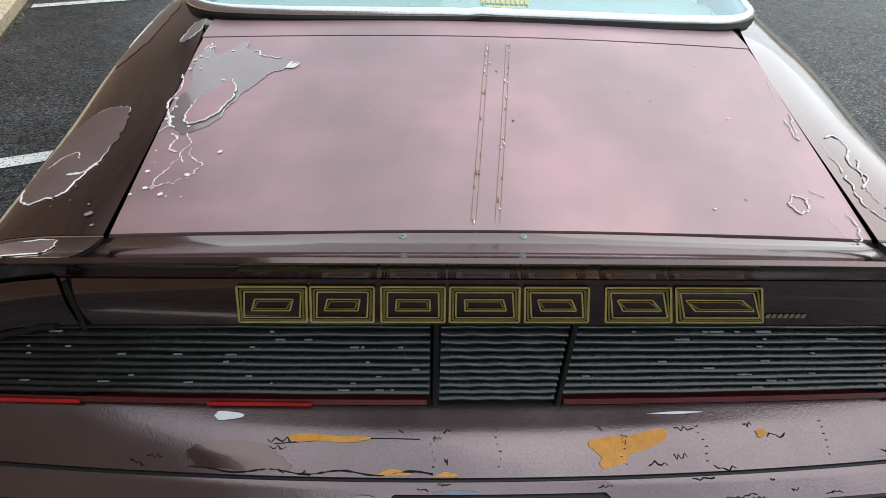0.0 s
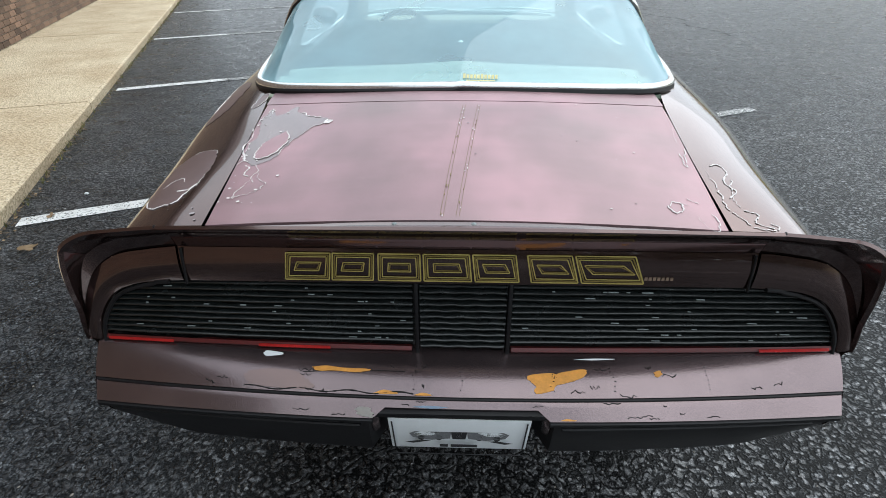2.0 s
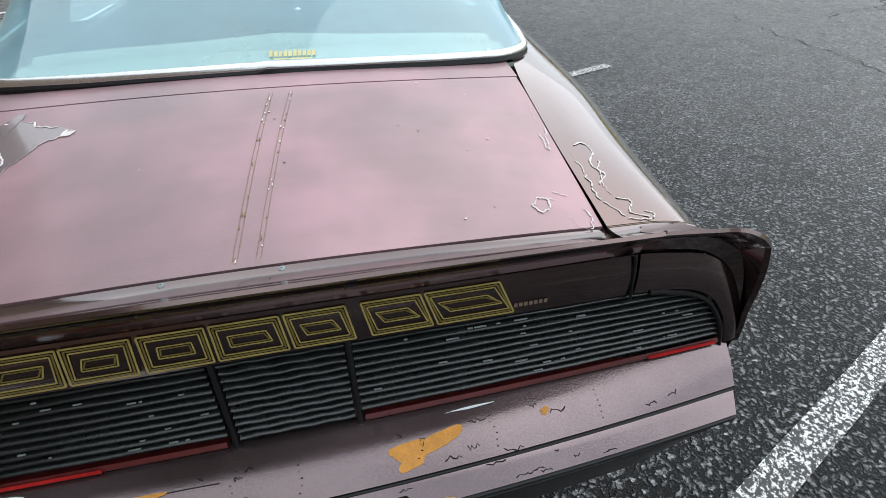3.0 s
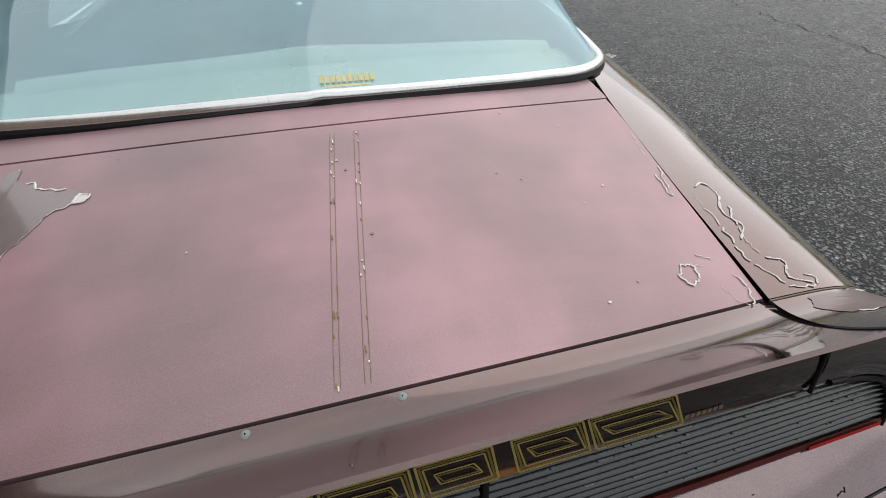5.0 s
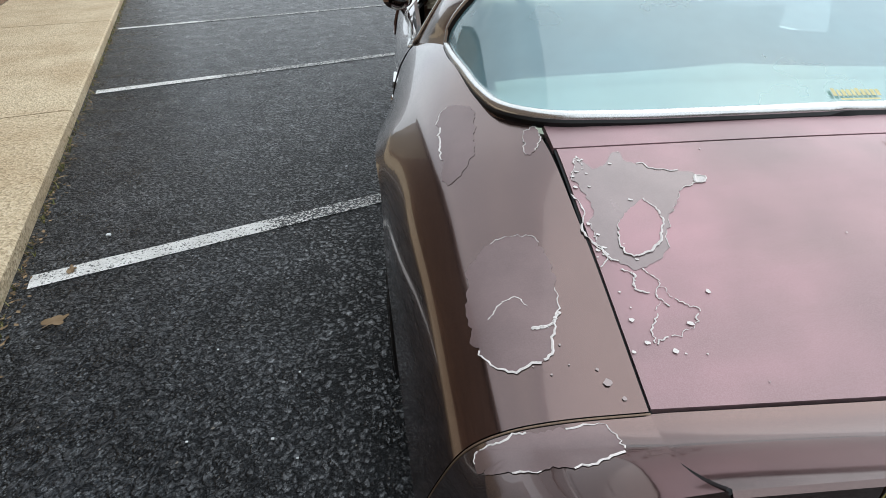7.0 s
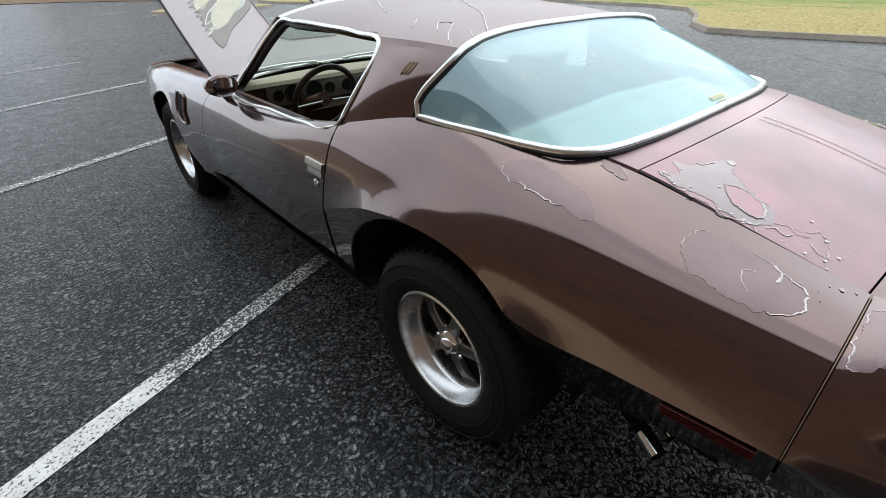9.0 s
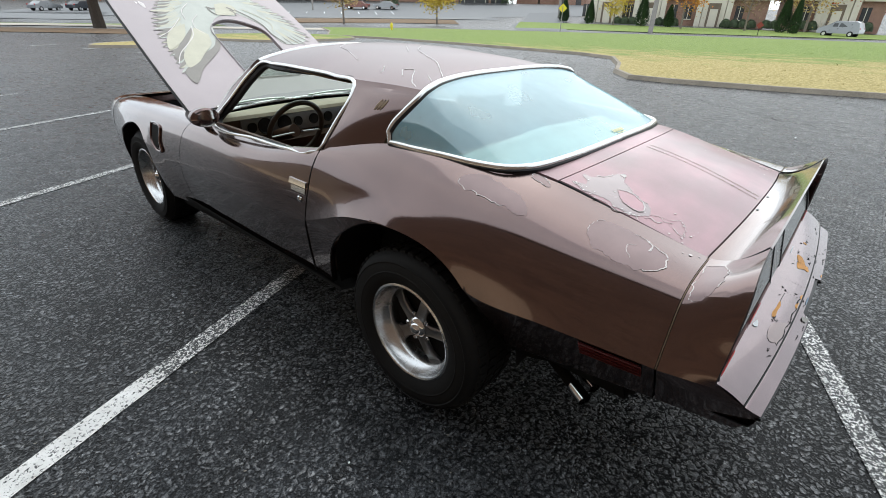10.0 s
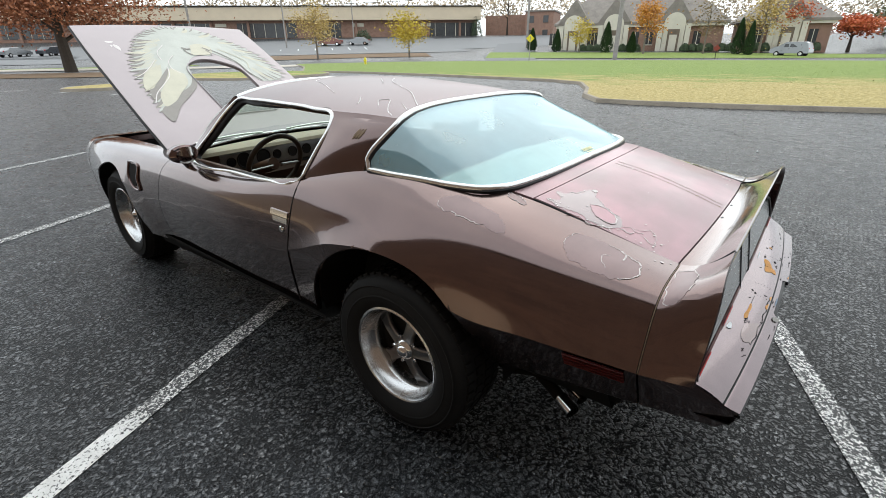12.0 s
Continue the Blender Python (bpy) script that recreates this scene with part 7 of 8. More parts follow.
strip("kerb", [(28, 74), (40, 68), (54, 61), (66, 50.5)], 0.35, 0.16, M_CONC, "concrete kerb of the shop lot", "kerb")
strip("lawn", [(60, 40), (66, 30), (73, 16), (78, 2), (84, -16)], 15.0, 0.06, M_GRASS, "green lawn before the offices", "lawn")
strip("drive", [(52, 31), (60, 37), (72, 43), (90, 53)], 6.5, 0.02, surface("drive_asphalt", (0.13, 0.135, 0.14), 0.7), "grey drive up to the shops", "street")
island = smooth_loop([(3.7, 22.6), (4.4, 22.0), (5.6, 21.8), (7.5, 22.2), (9.0, 23.4), (8.0, 24.6), (5.5, 24.2), (4.0, 23.4)], 40)
blob_lawn("grass_island", island, 0.08, "small grass island in a kerb")
island = smooth_loop([(10.2, 25.2), (11.4, 23.2), (14.0, 22.8), (17.0, 23.2), (18.4, 25.4), (17.6, 28.8), (15.2, 30.2), (12.0, 30.0), (10.4, 28.0)], 40)
blob_lawn("grass_island", island, 0.08, "green grass island in a kerb beside the lawn")


def at_bearing(dx, dy, dist):
    p = Vector((-1.98, -1.09, 0)) + Vector((dx, dy, 0)).normalized() * dist
    p.z = land(p.x, p.y)
    return p


def leaves(rng, centre, radii, count, size, hollow=0.35, droop=0.0, clump=14):
    """Small leaf tufts in clumps over an uneven crown."""
    vs, fs = [], []
    clumps = []
    for _ in range(clump):
        d = Vector((rng.gauss(0, 1), rng.gauss(0, 1), rng.gauss(0, 1))).normalized()
        k = rng.uniform(hollow, 1.0)
        clumps.append((Vector((d.x * radii[0], d.y * radii[1], d.z * radii[2])) * k, rng.uniform(0.22, 0.42)))
    for i in range(count):
        c, s = clumps[rng.randrange(len(clumps))]
        o = Vector((rng.gauss(0, s) * radii[0], rng.gauss(0, s) * radii[1], rng.gauss(0, s * 0.8) * radii[2]))
        p = Vector(centre) + c + o
        a, b = rng.uniform(0, 6.28), rng.uniform(-0.9, 0.9)
        u = Vector((math.cos(a), math.sin(a), b)).normalized() * size * rng.uniform(0.6, 1.4)
        w = u.cross(Vector((rng.uniform(-1, 1), rng.uniform(-1, 1), rng.uniform(-1, 1)))).normalized() * size * 0.6
        k = len(vs)
        vs += [p - u, p + w, p + u, p - w]
        fs.append((k, k + 1, k + 2, k + 3))
    return vs, fs


def limbs(rng, base, height, spread, r, n=9, first=0.3):
    shapes = [tube([base + Vector((0, 0, -0.1)), base + Vector((rng.uniform(-0.1, 0.1), 0, height * 0.3)), base + Vector((rng.uniform(-0.2, 0.2), rng.uniform(-0.2, 0.2), height * 0.62)), base + Vector((0, 0, height * 0.92))], r, 8, radii=[r * 1.5, r, r * 0.62, r * 0.15])]
    for i in range(n):
        h = height * (first + (0.85 - first) * i / n)
        a = i * 2.4 + rng.uniform(-0.4, 0.4)
        L = spread * rng.uniform(0.65, 1.0) * (1.1 - 0.6 * i / n)
        s = base + Vector((0, 0, h))
        d = Vector((math.cos(a), math.sin(a), 0))
        m = s + d * L * 0.5 + Vector((0, 0, L * 0.32))
        e = s + d * L + Vector((0, 0, L * 0.62))
        shapes.append(tube([s, m, e], r * 0.4, 6, radii=[r * 0.45, r * 0.25, r * 0.06]))
        for k in (-1, 1):
            q = Vector((-d.y, d.x, 0)) * k
            shapes.append(tube([m, m + (d * 0.3 + q * 0.35) * L * 0.7 + Vector((0, 0, L * 0.35))], r * 0.2, 5, radii=[r * 0.22, r * 0.05]))
    return shapes


def tree(name, base, height, crown_r, leaf_m, label, seed, trunk_r=0.16, count=1500, size=0.16, bark=None, crown_z=0.62, crown_h=0.36, first=0.3, clump=16):
    rng = random.Random(seed)
    t = tagged(empty(name, base), label, "tree")
    tr = make("trunk", *join(*limbs(rng, Vector((0, 0, 0)), height * 0.97, crown_r * 0.9, trunk_r, 10, first)), bark or M_BARK, t)
    make("crown", *leaves(rng, (0, 0, height * crown_z), (crown_r, crown_r, height * crown_h), count, size, clump=clump), leaf_m, t, smooth=False)
    return t


tree("oak_tree", at_bearing(0.251, 0.968, 47), 9.5, 5.6, M_RUST, "rust-leaved oak with a thick dark trunk", 3, 0.30, 18000, 0.125, None, 0.56, 0.30, 0.22, 40)
tree("oak_tree", at_bearing(0.10, 0.995, 75), 11, 5.0, M_RUST, "rust-leaved oak far beyond the lot", 5, 0.3, 2200, 0.26)
tree("young_tree", at_bearing(0.607, 0.795, 69), 7.0, 2.4, M_STRAWLEAF, "young tree with thin pale yellow leaves", 11, 0.10, 2200, 0.13, M_PALEBARK, 0.62, 0.34, 0.25, 22)
tree("young_tree", at_bearing(0.7375, 0.675, 71), 5.6, 2.3, M_GOLDLEAF, "young tree with bright yellow leaves", 12, 0.09, 2000, 0.15, M_PALEBARK, 0.62, 0.34, 0.25, 20)
tree("young_tree", at_bearing(0.917, 0.399, 82), 4.6, 1.7, M_GOLDLEAF, "small yellow-leaved tree before the offices", 13, 0.07, 1000, 0.14, M_PALEBARK)
tree("maple_tree", at_bearing(0.9565, 0.2918, 80), 7.4, 1.9, M_ORANGELEAF, "orange-leaved tree before the offices", 14, 0.11, 1900, 0.16, M_PALEBARK)
tree("maple_tree", at_bearing(0.9934, 0.1146, 86), 8.4, 2.9, M_STRAWLEAF, "yellow and orange tree beside conifers", 15, 0.13, 1500, 0.17, M_PALEBARK)
tree("maple_tree", at_bearing(0.997, 0.078, 92), 6.8, 2.1, M_REDLEAF, "red-leaved tree beside the offices", 16, 0.12, 1100, 0.17, M_PALEBARK, 0.7)
tree("maple_tree", at_bearing(1.0, -0.0019, 96), 5.4, 3.3, M_REDLEAF, "spreading red maple by the entrance", 17, 0.18, 2600, 0.2, M_BARK, 0.68, 0.24)
tree("young_tree", at_bearing(0.9805, 0.1965, 82), 8.0, 2.6, M_BROWNLEAF, "thin brown-leaved tree before the offices", 18, 0.10, 500, 0.16, M_PALEBARK)
tree("bare_tree", at_bearing(0.853, 0.522, 128), 11, 4.2, M_BROWNLEAF, "nearly bare tree beyond the shops", 19, 0.22, 260, 0.2, M_BARK)
tree("bare_tree", at_bearing(0.99, -0.06, 130), 13, 5.0, M_BROWNLEAF, "nearly bare tall tree by the road", 20, 0.24, 420, 0.22, M_PALEBARK)
tree("green_tree", at_bearing(0.9985, -0.055, 118), 7, 4.0, M_DULLGREEN, "dull green tree by the road", 21, 0.2, 1500, 0.25)


def conifer(base, h, r, seed, label):
    rng = random.Random(seed)
    t = tagged(empty("conifer", base), label, "conifer", "dark conifers")
    make("trunk", *tube([(0, 0, -0.1), (0, 0, h * 0.9)], 0.07, 6), M_BARK, t)
    vs, fs = [], []
    for i in range(1500):
        u = rng.random() ** 0.8
        rr = r * (1 - u) ** 0.75 * (0.55 + 0.45 * min(1, u * 6)) * rng.uniform(0.75, 1.05)
        a = rng.uniform(0, 6.28)
        p = Vector((rr * math.cos(a), rr * math.sin(a), 0.1 + u * h))
        o = Vector((math.cos(a), math.sin(a), 1.3)).normalized() * 0.16
        w = Vector((-math.sin(a), math.cos(a), 0)) * 0.10
        k = len(vs)
        vs += [p - o, p + w, p + o, p - w]
        fs.append((k, k + 1, k + 2, k + 3))
    make("crown", vs, fs, M_PINE, t, smooth=False)


conifer(at_bearing(0.9892, 0.1462, 82), 4.5, 1.15, 31, "tall narrow dark green conifer")
conifer(at_bearing(0.9915, 0.1299, 81), 4.1, 0.9, 32, "narrow dark green conifer")
conifer(at_bearing(0.9350, 0.3546, 82), 4.2, 1.3, 33, "bushy dark conifer before the offices")
conifer(at_bearing(0.9500, 0.3122, 83), 2.8, 1.0, 34, "low bushy conifer before the offices")
conifer(at_bearing(0.899, 0.4379, 84), 3.2, 1.0, 37, "bushy young conifer beside the drive")
conifer(at_bearing(0.8775, 0.4796, 88), 3.4, 1.1, 38, "bushy young conifer beside the drive")


def shrub(base, r, h, label, seed, m=None):
    rng = random.Random(seed)
    vs, fs = [], []
    for i in range(500):
        d = Vector((rng.gauss(0, 1), rng.gauss(0, 1), abs(rng.gauss(0, 1)))).normalized()
        p = Vector((d.x * r, d.y * r, d.z * h)) * rng.uniform(0.75, 1.04)
        u = d.cross(Vector((rng.uniform(-1, 1), rng.uniform(-1, 1), 0.3))).normalized() * 0.16
        w = d.cross(u) * 0.8
        k = len(vs)
        vs += [p - u, p + w, p + u, p - w]
        fs.append((k, k + 1, k + 2, k + 3))
    ob = make("shrub", vs, fs, m or M_HEDGE, smooth=False)
    ob.location = base
    tagged(ob, label, "shrub", "clipped shrubs")


shrub(at_bearing(0.8206, 0.5715, 119), 1.5, 4.1, "tall rounded evergreen at the shop corner", 42)
shrub(at_bearing(0.6756, 0.7373, 109), 1.8, 2.6, "round dark clipped shrub in the shop lot", 41)
HOUSE_O = at_bearing(0.957, 0.29, 90)
HX = Vector((0.29, -0.957, 0))
HY = Vector((0.957, 0.29, 0))


def hp(a, b, z):
    return HOUSE_O + HX * a + HY * b + Vector((0, 0, z))


HROT = Matrix.Rotation(math.atan2(HX.y, HX.x), 4, "Z")
for i, (a, w) in enumerate(((-8.6, 3.4), (-2.0, 4.2), (7.4, 4.4), (11.6, 2.4), (16.0, 2.2), (22.5, 2.6))):
    for j in range(int(w / 1.1)):
        shrub(hp(a - w / 2 + 0.6 + j * 1.1, -2.0, 0), 0.75, 1.1, "low clipped hedge shrub along the offices", 60 + i * 7 + j)


# ---- office houses ----
def office(a0, a1, bays, depth=12, eave=4.3, ridge=9.6):
    h = tagged(empty("office_house", hp((a0 + a1) / 2, 0, 0)), "brick office house with cream arched bays and grey hip roof", "house", "office houses")

    def put(name, shape, m, parent=h, **kw):
        o = h.location
        ob = make(name, [Vector(v) - o for v in shape[0]], shape[1], m, parent, kw.get("label", ""), smooth=False, uv=kw.get("uv"))
        return ob

    def wall_uv(co):
        return (co.x * HX.x + co.y * HX.y + co.x * HY.x + co.y * HY.y, co.z)
    body = put("wall", grid([[hp(a, b, z) for z in (-1.5, eave)] for a, b in ((a0, 0), (a1, 0), (a1, depth), (a0, depth), (a0, 0))]), M_REDBRICK, uv=wall_uv)
    e = 0.7
    rim = [hp(a0 - e, -e, eave), hp(a1 + e, -e, eave), hp(a1 + e, depth + e, eave), hp(a0 - e, depth + e, eave)]
    mid = depth / 2
    r0, r1 = hp(a0 + mid * 0.9, mid, ridge), hp(a1 - mid * 0.9, mid, ridge)
    roof = put("roof", (rim + [r0, r1] + [v - Vector((0, 0, 0.35)) for v in rim], [(0, 1, 5, 4), (1, 2, 5), (2, 3, 4, 5), (3, 0, 4), (0, 1, 7, 6), (1, 2, 8, 7), (2, 3, 9, 8), (3, 0, 6, 9), (6, 7, 8, 9)]), M_SHINGLE)
    put("cornice", box(tuple(hp((a0 + a1) / 2, -0.3, eave - 0.45)), (a1 - a0 + 0.7, 0.5, 0.5), 0, HROT), M_STUCCO, label="cream cornice")
    for a in bays:
        # gable over an arched bay
        g = [hp(a - 2.6, -0.8, eave), hp(a + 2.6, -0.8, eave), hp(a, -0.8, eave + 3.7), hp(a, mid * 0.8, eave + 3.7), hp(a - 2.6, mid * 0.5, eave), hp(a + 2.6, mid * 0.5, eave)]
        put("gable", (g, [(0, 1, 2), (0, 2, 3, 4), (1, 5, 3, 2)]), M_SHINGLE)
        arch = [hp(a - 1.55, -0.95, -0.5), hp(a + 1.55, -0.95, -0.5)] + [hp(a + 1.55 * math.cos(t), -0.95, eave - 0.3 + 1.55 * math.sin(t)) for t in np.linspace(0, math.pi, 14)]
        vs = arch + [v + HY * 1.0 for v in arch]
        m = len(arch)
        bay = put("arched_bay", (vs, [tuple(range(m)), tuple(range(m, 2 * m))] + [(k, (k + 1) % m, m + (k + 1) % m, m + k) for k in range(m)]), M_STUCCO, label="cream stucco arched bay")
        put("door_recess", box(tuple(hp(a, -0.99, 1.5)), (1.7, 0.12, 3.3), 0, HROT), M_BRICKTEX, bay)
        put("door", box(tuple(hp(a, -1.06, 1.15)), (1.1, 0.08, 2.4), 0.02, HROT), M_STUCCO, bay, label="cream entrance door")
        for k in (-1, 1):
            put("pier", box(tuple(hp(a + k * 2.0, -0.7, 1.7)), (0.75, 0.9, 4.4), 0, HROT), M_STUCCO, bay, label="cream stucco pier")
            w = put("window", box(tuple(hp(a + k * 3.5, -0.02, 1.9)), (1.1, 0.12, 1.9), 0, HROT), M_DARKGLASS, h)
            put("window_frame", box(tuple(hp(a + k * 3.5, -0.10, 1.9)), (0.08, 0.06, 1.9), 0, HROT), M_STUCCO, w)
            put("sill", box(tuple(hp(a + k * 3.5, -0.10, 0.9)), (1.3, 0.16, 0.12), 0, HROT), M_STUCCO, w)
    return h


office(-14.3, 11.0, (-11.7, -5.25, 3.9))
office(13.9, 24.8, (19.2,), 12, 4.3, 9.4)

# ---- shops ----
SHOP_O = Vector((74.5, 90.5, 4.0))
SX = Vector((0.700, -0.714, 0))
SY = Vector((0.714, 0.700, 0))
SROT = Matrix.Rotation(math.atan2(SX.y, SX.x), 4, "Z")


def sp(a, b, z):
    return SHOP_O + SX * a + SY * b + Vector((0, 0, z))


shop = tagged(empty("shop_building", SHOP_O), "long low brick shop building with cream fascia", "building")


def shop_part(name, shape, m, parent=shop, label=""):
    return make(name, [Vector(v) - SHOP_O for v in shape[0]], shape[1], m, parent, label, smooth=False, uv=lambda co: (co.x * SX.x + co.y * SX.y + co.x * SY.x + co.y * SY.y, co.z))


shop_part("wall", box(tuple(sp(-27.9, 8, 1.2)), (120, 14, 4.4), 0, SROT), M_REDBRICK)
shop_part("fascia", box(tuple(sp(-27.9, 6.5, 4.7)), (121, 15, 2.7), 0, SROT), M_FASCIA, label="cream fascia band")
shop_part("roof_edge", box(tuple(sp(-27.9, 6.5, 6.12)), (121.6, 15.6, 0.22), 0, SROT), M_DARKBODY)
for a, w in ((-66, 12), (-50, 12), (-34, 12), (-16, 13), (-2, 5), (26.5, 11)):
    win = shop_part("shop_window", box(tuple(sp(a, 0.95, 1.3)), (w, 0.2, 3.0), 0, SROT), M_DARKGLASS, label="dark shop window")
    for j in range(int(w / 2.4)):
        shop_part("mullion", box(tuple(sp(a - w / 2 + 2.4 * (j + 0.5), 0.82, 1.3)), (0.1, 0.1, 3.0), 0, SROT), M_STUCCO, win)
for a in (-26, 4.5, 20.0):
    shop_part("wall_sign", box(tuple(sp(a, 0.88, 2.4)), (2.4, 0.15, 0.7), 0, SROT), M_STUCCO, label="pale blank sign board")
for a in range(-84, 34, 8):
    shop_part("pier", box(tuple(sp(a, 0.7, 1.1)), (0.5, 0.6, 4.4), 0, SROT), M_REDBRICK)
B2 = at_bearing(0.8859, 0.4639, 128)
B2.z = 2.4
b2 = tagged(empty("brick_building", B2), "two-storey plain brick building behind the drive", "building")
make("wall", *box((0, 0, 3.2), (6.6, 10, 6.9), 0, HROT), M_REDBRICK, b2, smooth=False, uv=lambda co: (co.x + co.y, co.z))
make("wing", *box(tuple(HX * -8.4 + HY * 2 + Vector((0, 0, 3.6))), (11.0, 8, 5.2), 0, HROT), M_REDBRICK, b2, "lower brick wing", smooth=False, uv=lambda co: (co.x + co.y, co.z))
make("roof_edge", *box((0, 0, 6.75), (7.0, 10.6, 0.3), 0, HROT), M_SHINGLE, b2, smooth=False)
for a in (-1.8, 1.6):
    for z in (2.0, 5.0):
        o = HX * a - HY * 5.05
        make("window", *box((o.x, o.y, z), (1.2, 0.2, 1.5), 0, HROT), M_DARKGLASS, b2, smooth=False)

# ---- poles, wires, signs ----


def pole(base, h, r, label, lean=0.0):
    ob = make("utility_pole", *tube([(0, 0, -0.2), (lean * 0.5, 0, h / 2), (lean, 0, h)], r, 12, radii=[r * 1.1, r, r * 0.8]), M_POLE)
    ob.location = base
    return tagged(ob, label, "utility pole", "utility poles")


pole(at_bearing(0.9413, 0.3377, 62), 12, 0.24, "weathered grey wooden utility pole", 0.5)
pole(at_bearing(0.8727, 0.4882, 92), 12, 0.20, "grey wooden utility pole by the drive")
pole(at_bearing(0.5621, 0.8271, 100), 11, 0.13, "thin dark lamp pole in the shop lot")
pole(at_bearing(0.662, 0.7495, 108), 10, 0.11, "thin dark lamp pole in the shop lot")
pole(at_bearing(0.425, 0.905, 82), 12, 0.16, "dark wooden utility pole across the street")
for z, s in ((9.2, 0.6), (10.0, 0.5), (7.6, 0.8)):
    a, b = at_bearing(0.05, 0.9987, 95), at_bearing(0.9413, 0.3377, 62)
    pts = [a.lerp(b, u) + Vector((0, 0, z - 2.0 * s * math.sin(math.pi * u))) for u in np.linspace(0, 1, 24)]
    tagged(make("overhead_wire", *tube(pts, 0.022, 5), M_BLACK), "sagging black overhead wire", "wire", "overhead wires")
pb = at_bearing(0.8755, 0.4832, 55)
sg = tagged(empty("road_sign", pb), "yellow diamond road sign on a grey post", "sign")
make("post", *tube([(0, 0, -0.1), (0, 0, 2.5)], 0.04, 8), M_POLE, sg)
make("sign_plate", *box((0, 0, 2.3), (0.62, 0.02, 0.62), 0.0, Matrix.Rotation(radians(-60), 4, "Z") @ Matrix.Rotation(radians(45), 4, "Y")), M_YELLOW, sg, "yellow sign plate")
pb = at_bearing(0.9843, 0.1764, 70)
sg = tagged(empty("road_sign", pb), "small orange diamond sign on a short stand", "sign")
make("post", *tube([(0, 0, -0.1), (0, 0, 0.9)], 0.03, 8), M_BLACK, sg)
make("sign_plate", *box((0, 0, 1.15), (0.55, 0.03, 0.55), 0.0, Matrix.Rotation(radians(-80), 4, "Z") @ Matrix.Rotation(radians(45), 4, "Y")), M_SIGNRED, sg)
pb = at_bearing(0.316, 0.9487, 52)
sg = tagged(empty("sign_frame", pb), "white two-post sign frame beside the walk", "sign")
for k in (-0.45, 0.45):
    make("post", *tube([(k, 0, -0.1), (k, 0, 3.0)], 0.06, 8), M_WHITE, sg)
make("rail", *box((0, 0, 2.2), (0.9, 0.05, 0.1)), M_WHITE, sg)
make("rail", *box((0, 0, 2.9), (0.9, 0.05, 0.1)), M_WHITE, sg)
MS = at_bearing(0.9976, 0.0697, 90)
ms = tagged(empty("monument_sign", MS), "white arched entrance sign board on a brick base", "sign")
outline = [(-1.7, 0.3), (1.7, 0.3), (1.7, 1.1), (1.2, 1.4), (0, 1.55), (-1.2, 1.4), (-1.7, 1.1)]
vs = [Vector((HX.x * a, HX.y * a, z)) + HY * b for b in (-0.2, 0.2) for a, z in outline]
make("board", vs, [tuple(range(7)), tuple(range(7, 14))] + [(i, (i + 1) % 7, 7 + (i + 1) % 7, 7 + i) for i in range(7)], M_STUCCO, ms, "white sign board", smooth=False)
make("base", *box((0, 0, 0.2), (3.9, 0.8, 0.4), 0.03, HROT), M_REDBRICK, ms, uv=lambda co: (co.x + co.y, co.z))
for z, w in ((1.05, 1.7), (0.78, 1.2)):
    make("word_bar", *box((-HY.x * 0.22, -HY.y * 0.22, z), (w, 0.02, 0.18), 0, HROT), M_GREYDECAL, ms)
hy = at_bearing(0.676, 0.737, 47)
hyd = make("fire_hydrant", *join(lathe([(0.16, 0.0), (0.16, 0.05), (0.10, 0.06), (0.10, 0.50), (0.13, 0.52), (0.12, 0.60), (0.05, 0.70), (0.001, 0.72)], 14, "z"), tube([(-0.18, 0, 0.42), (0.18, 0, 0.42)], 0.05, 8)), M_YELLOW)
hyd.location = hy
tagged(hyd, "yellow fire hydrant in the grass", "hydrant")


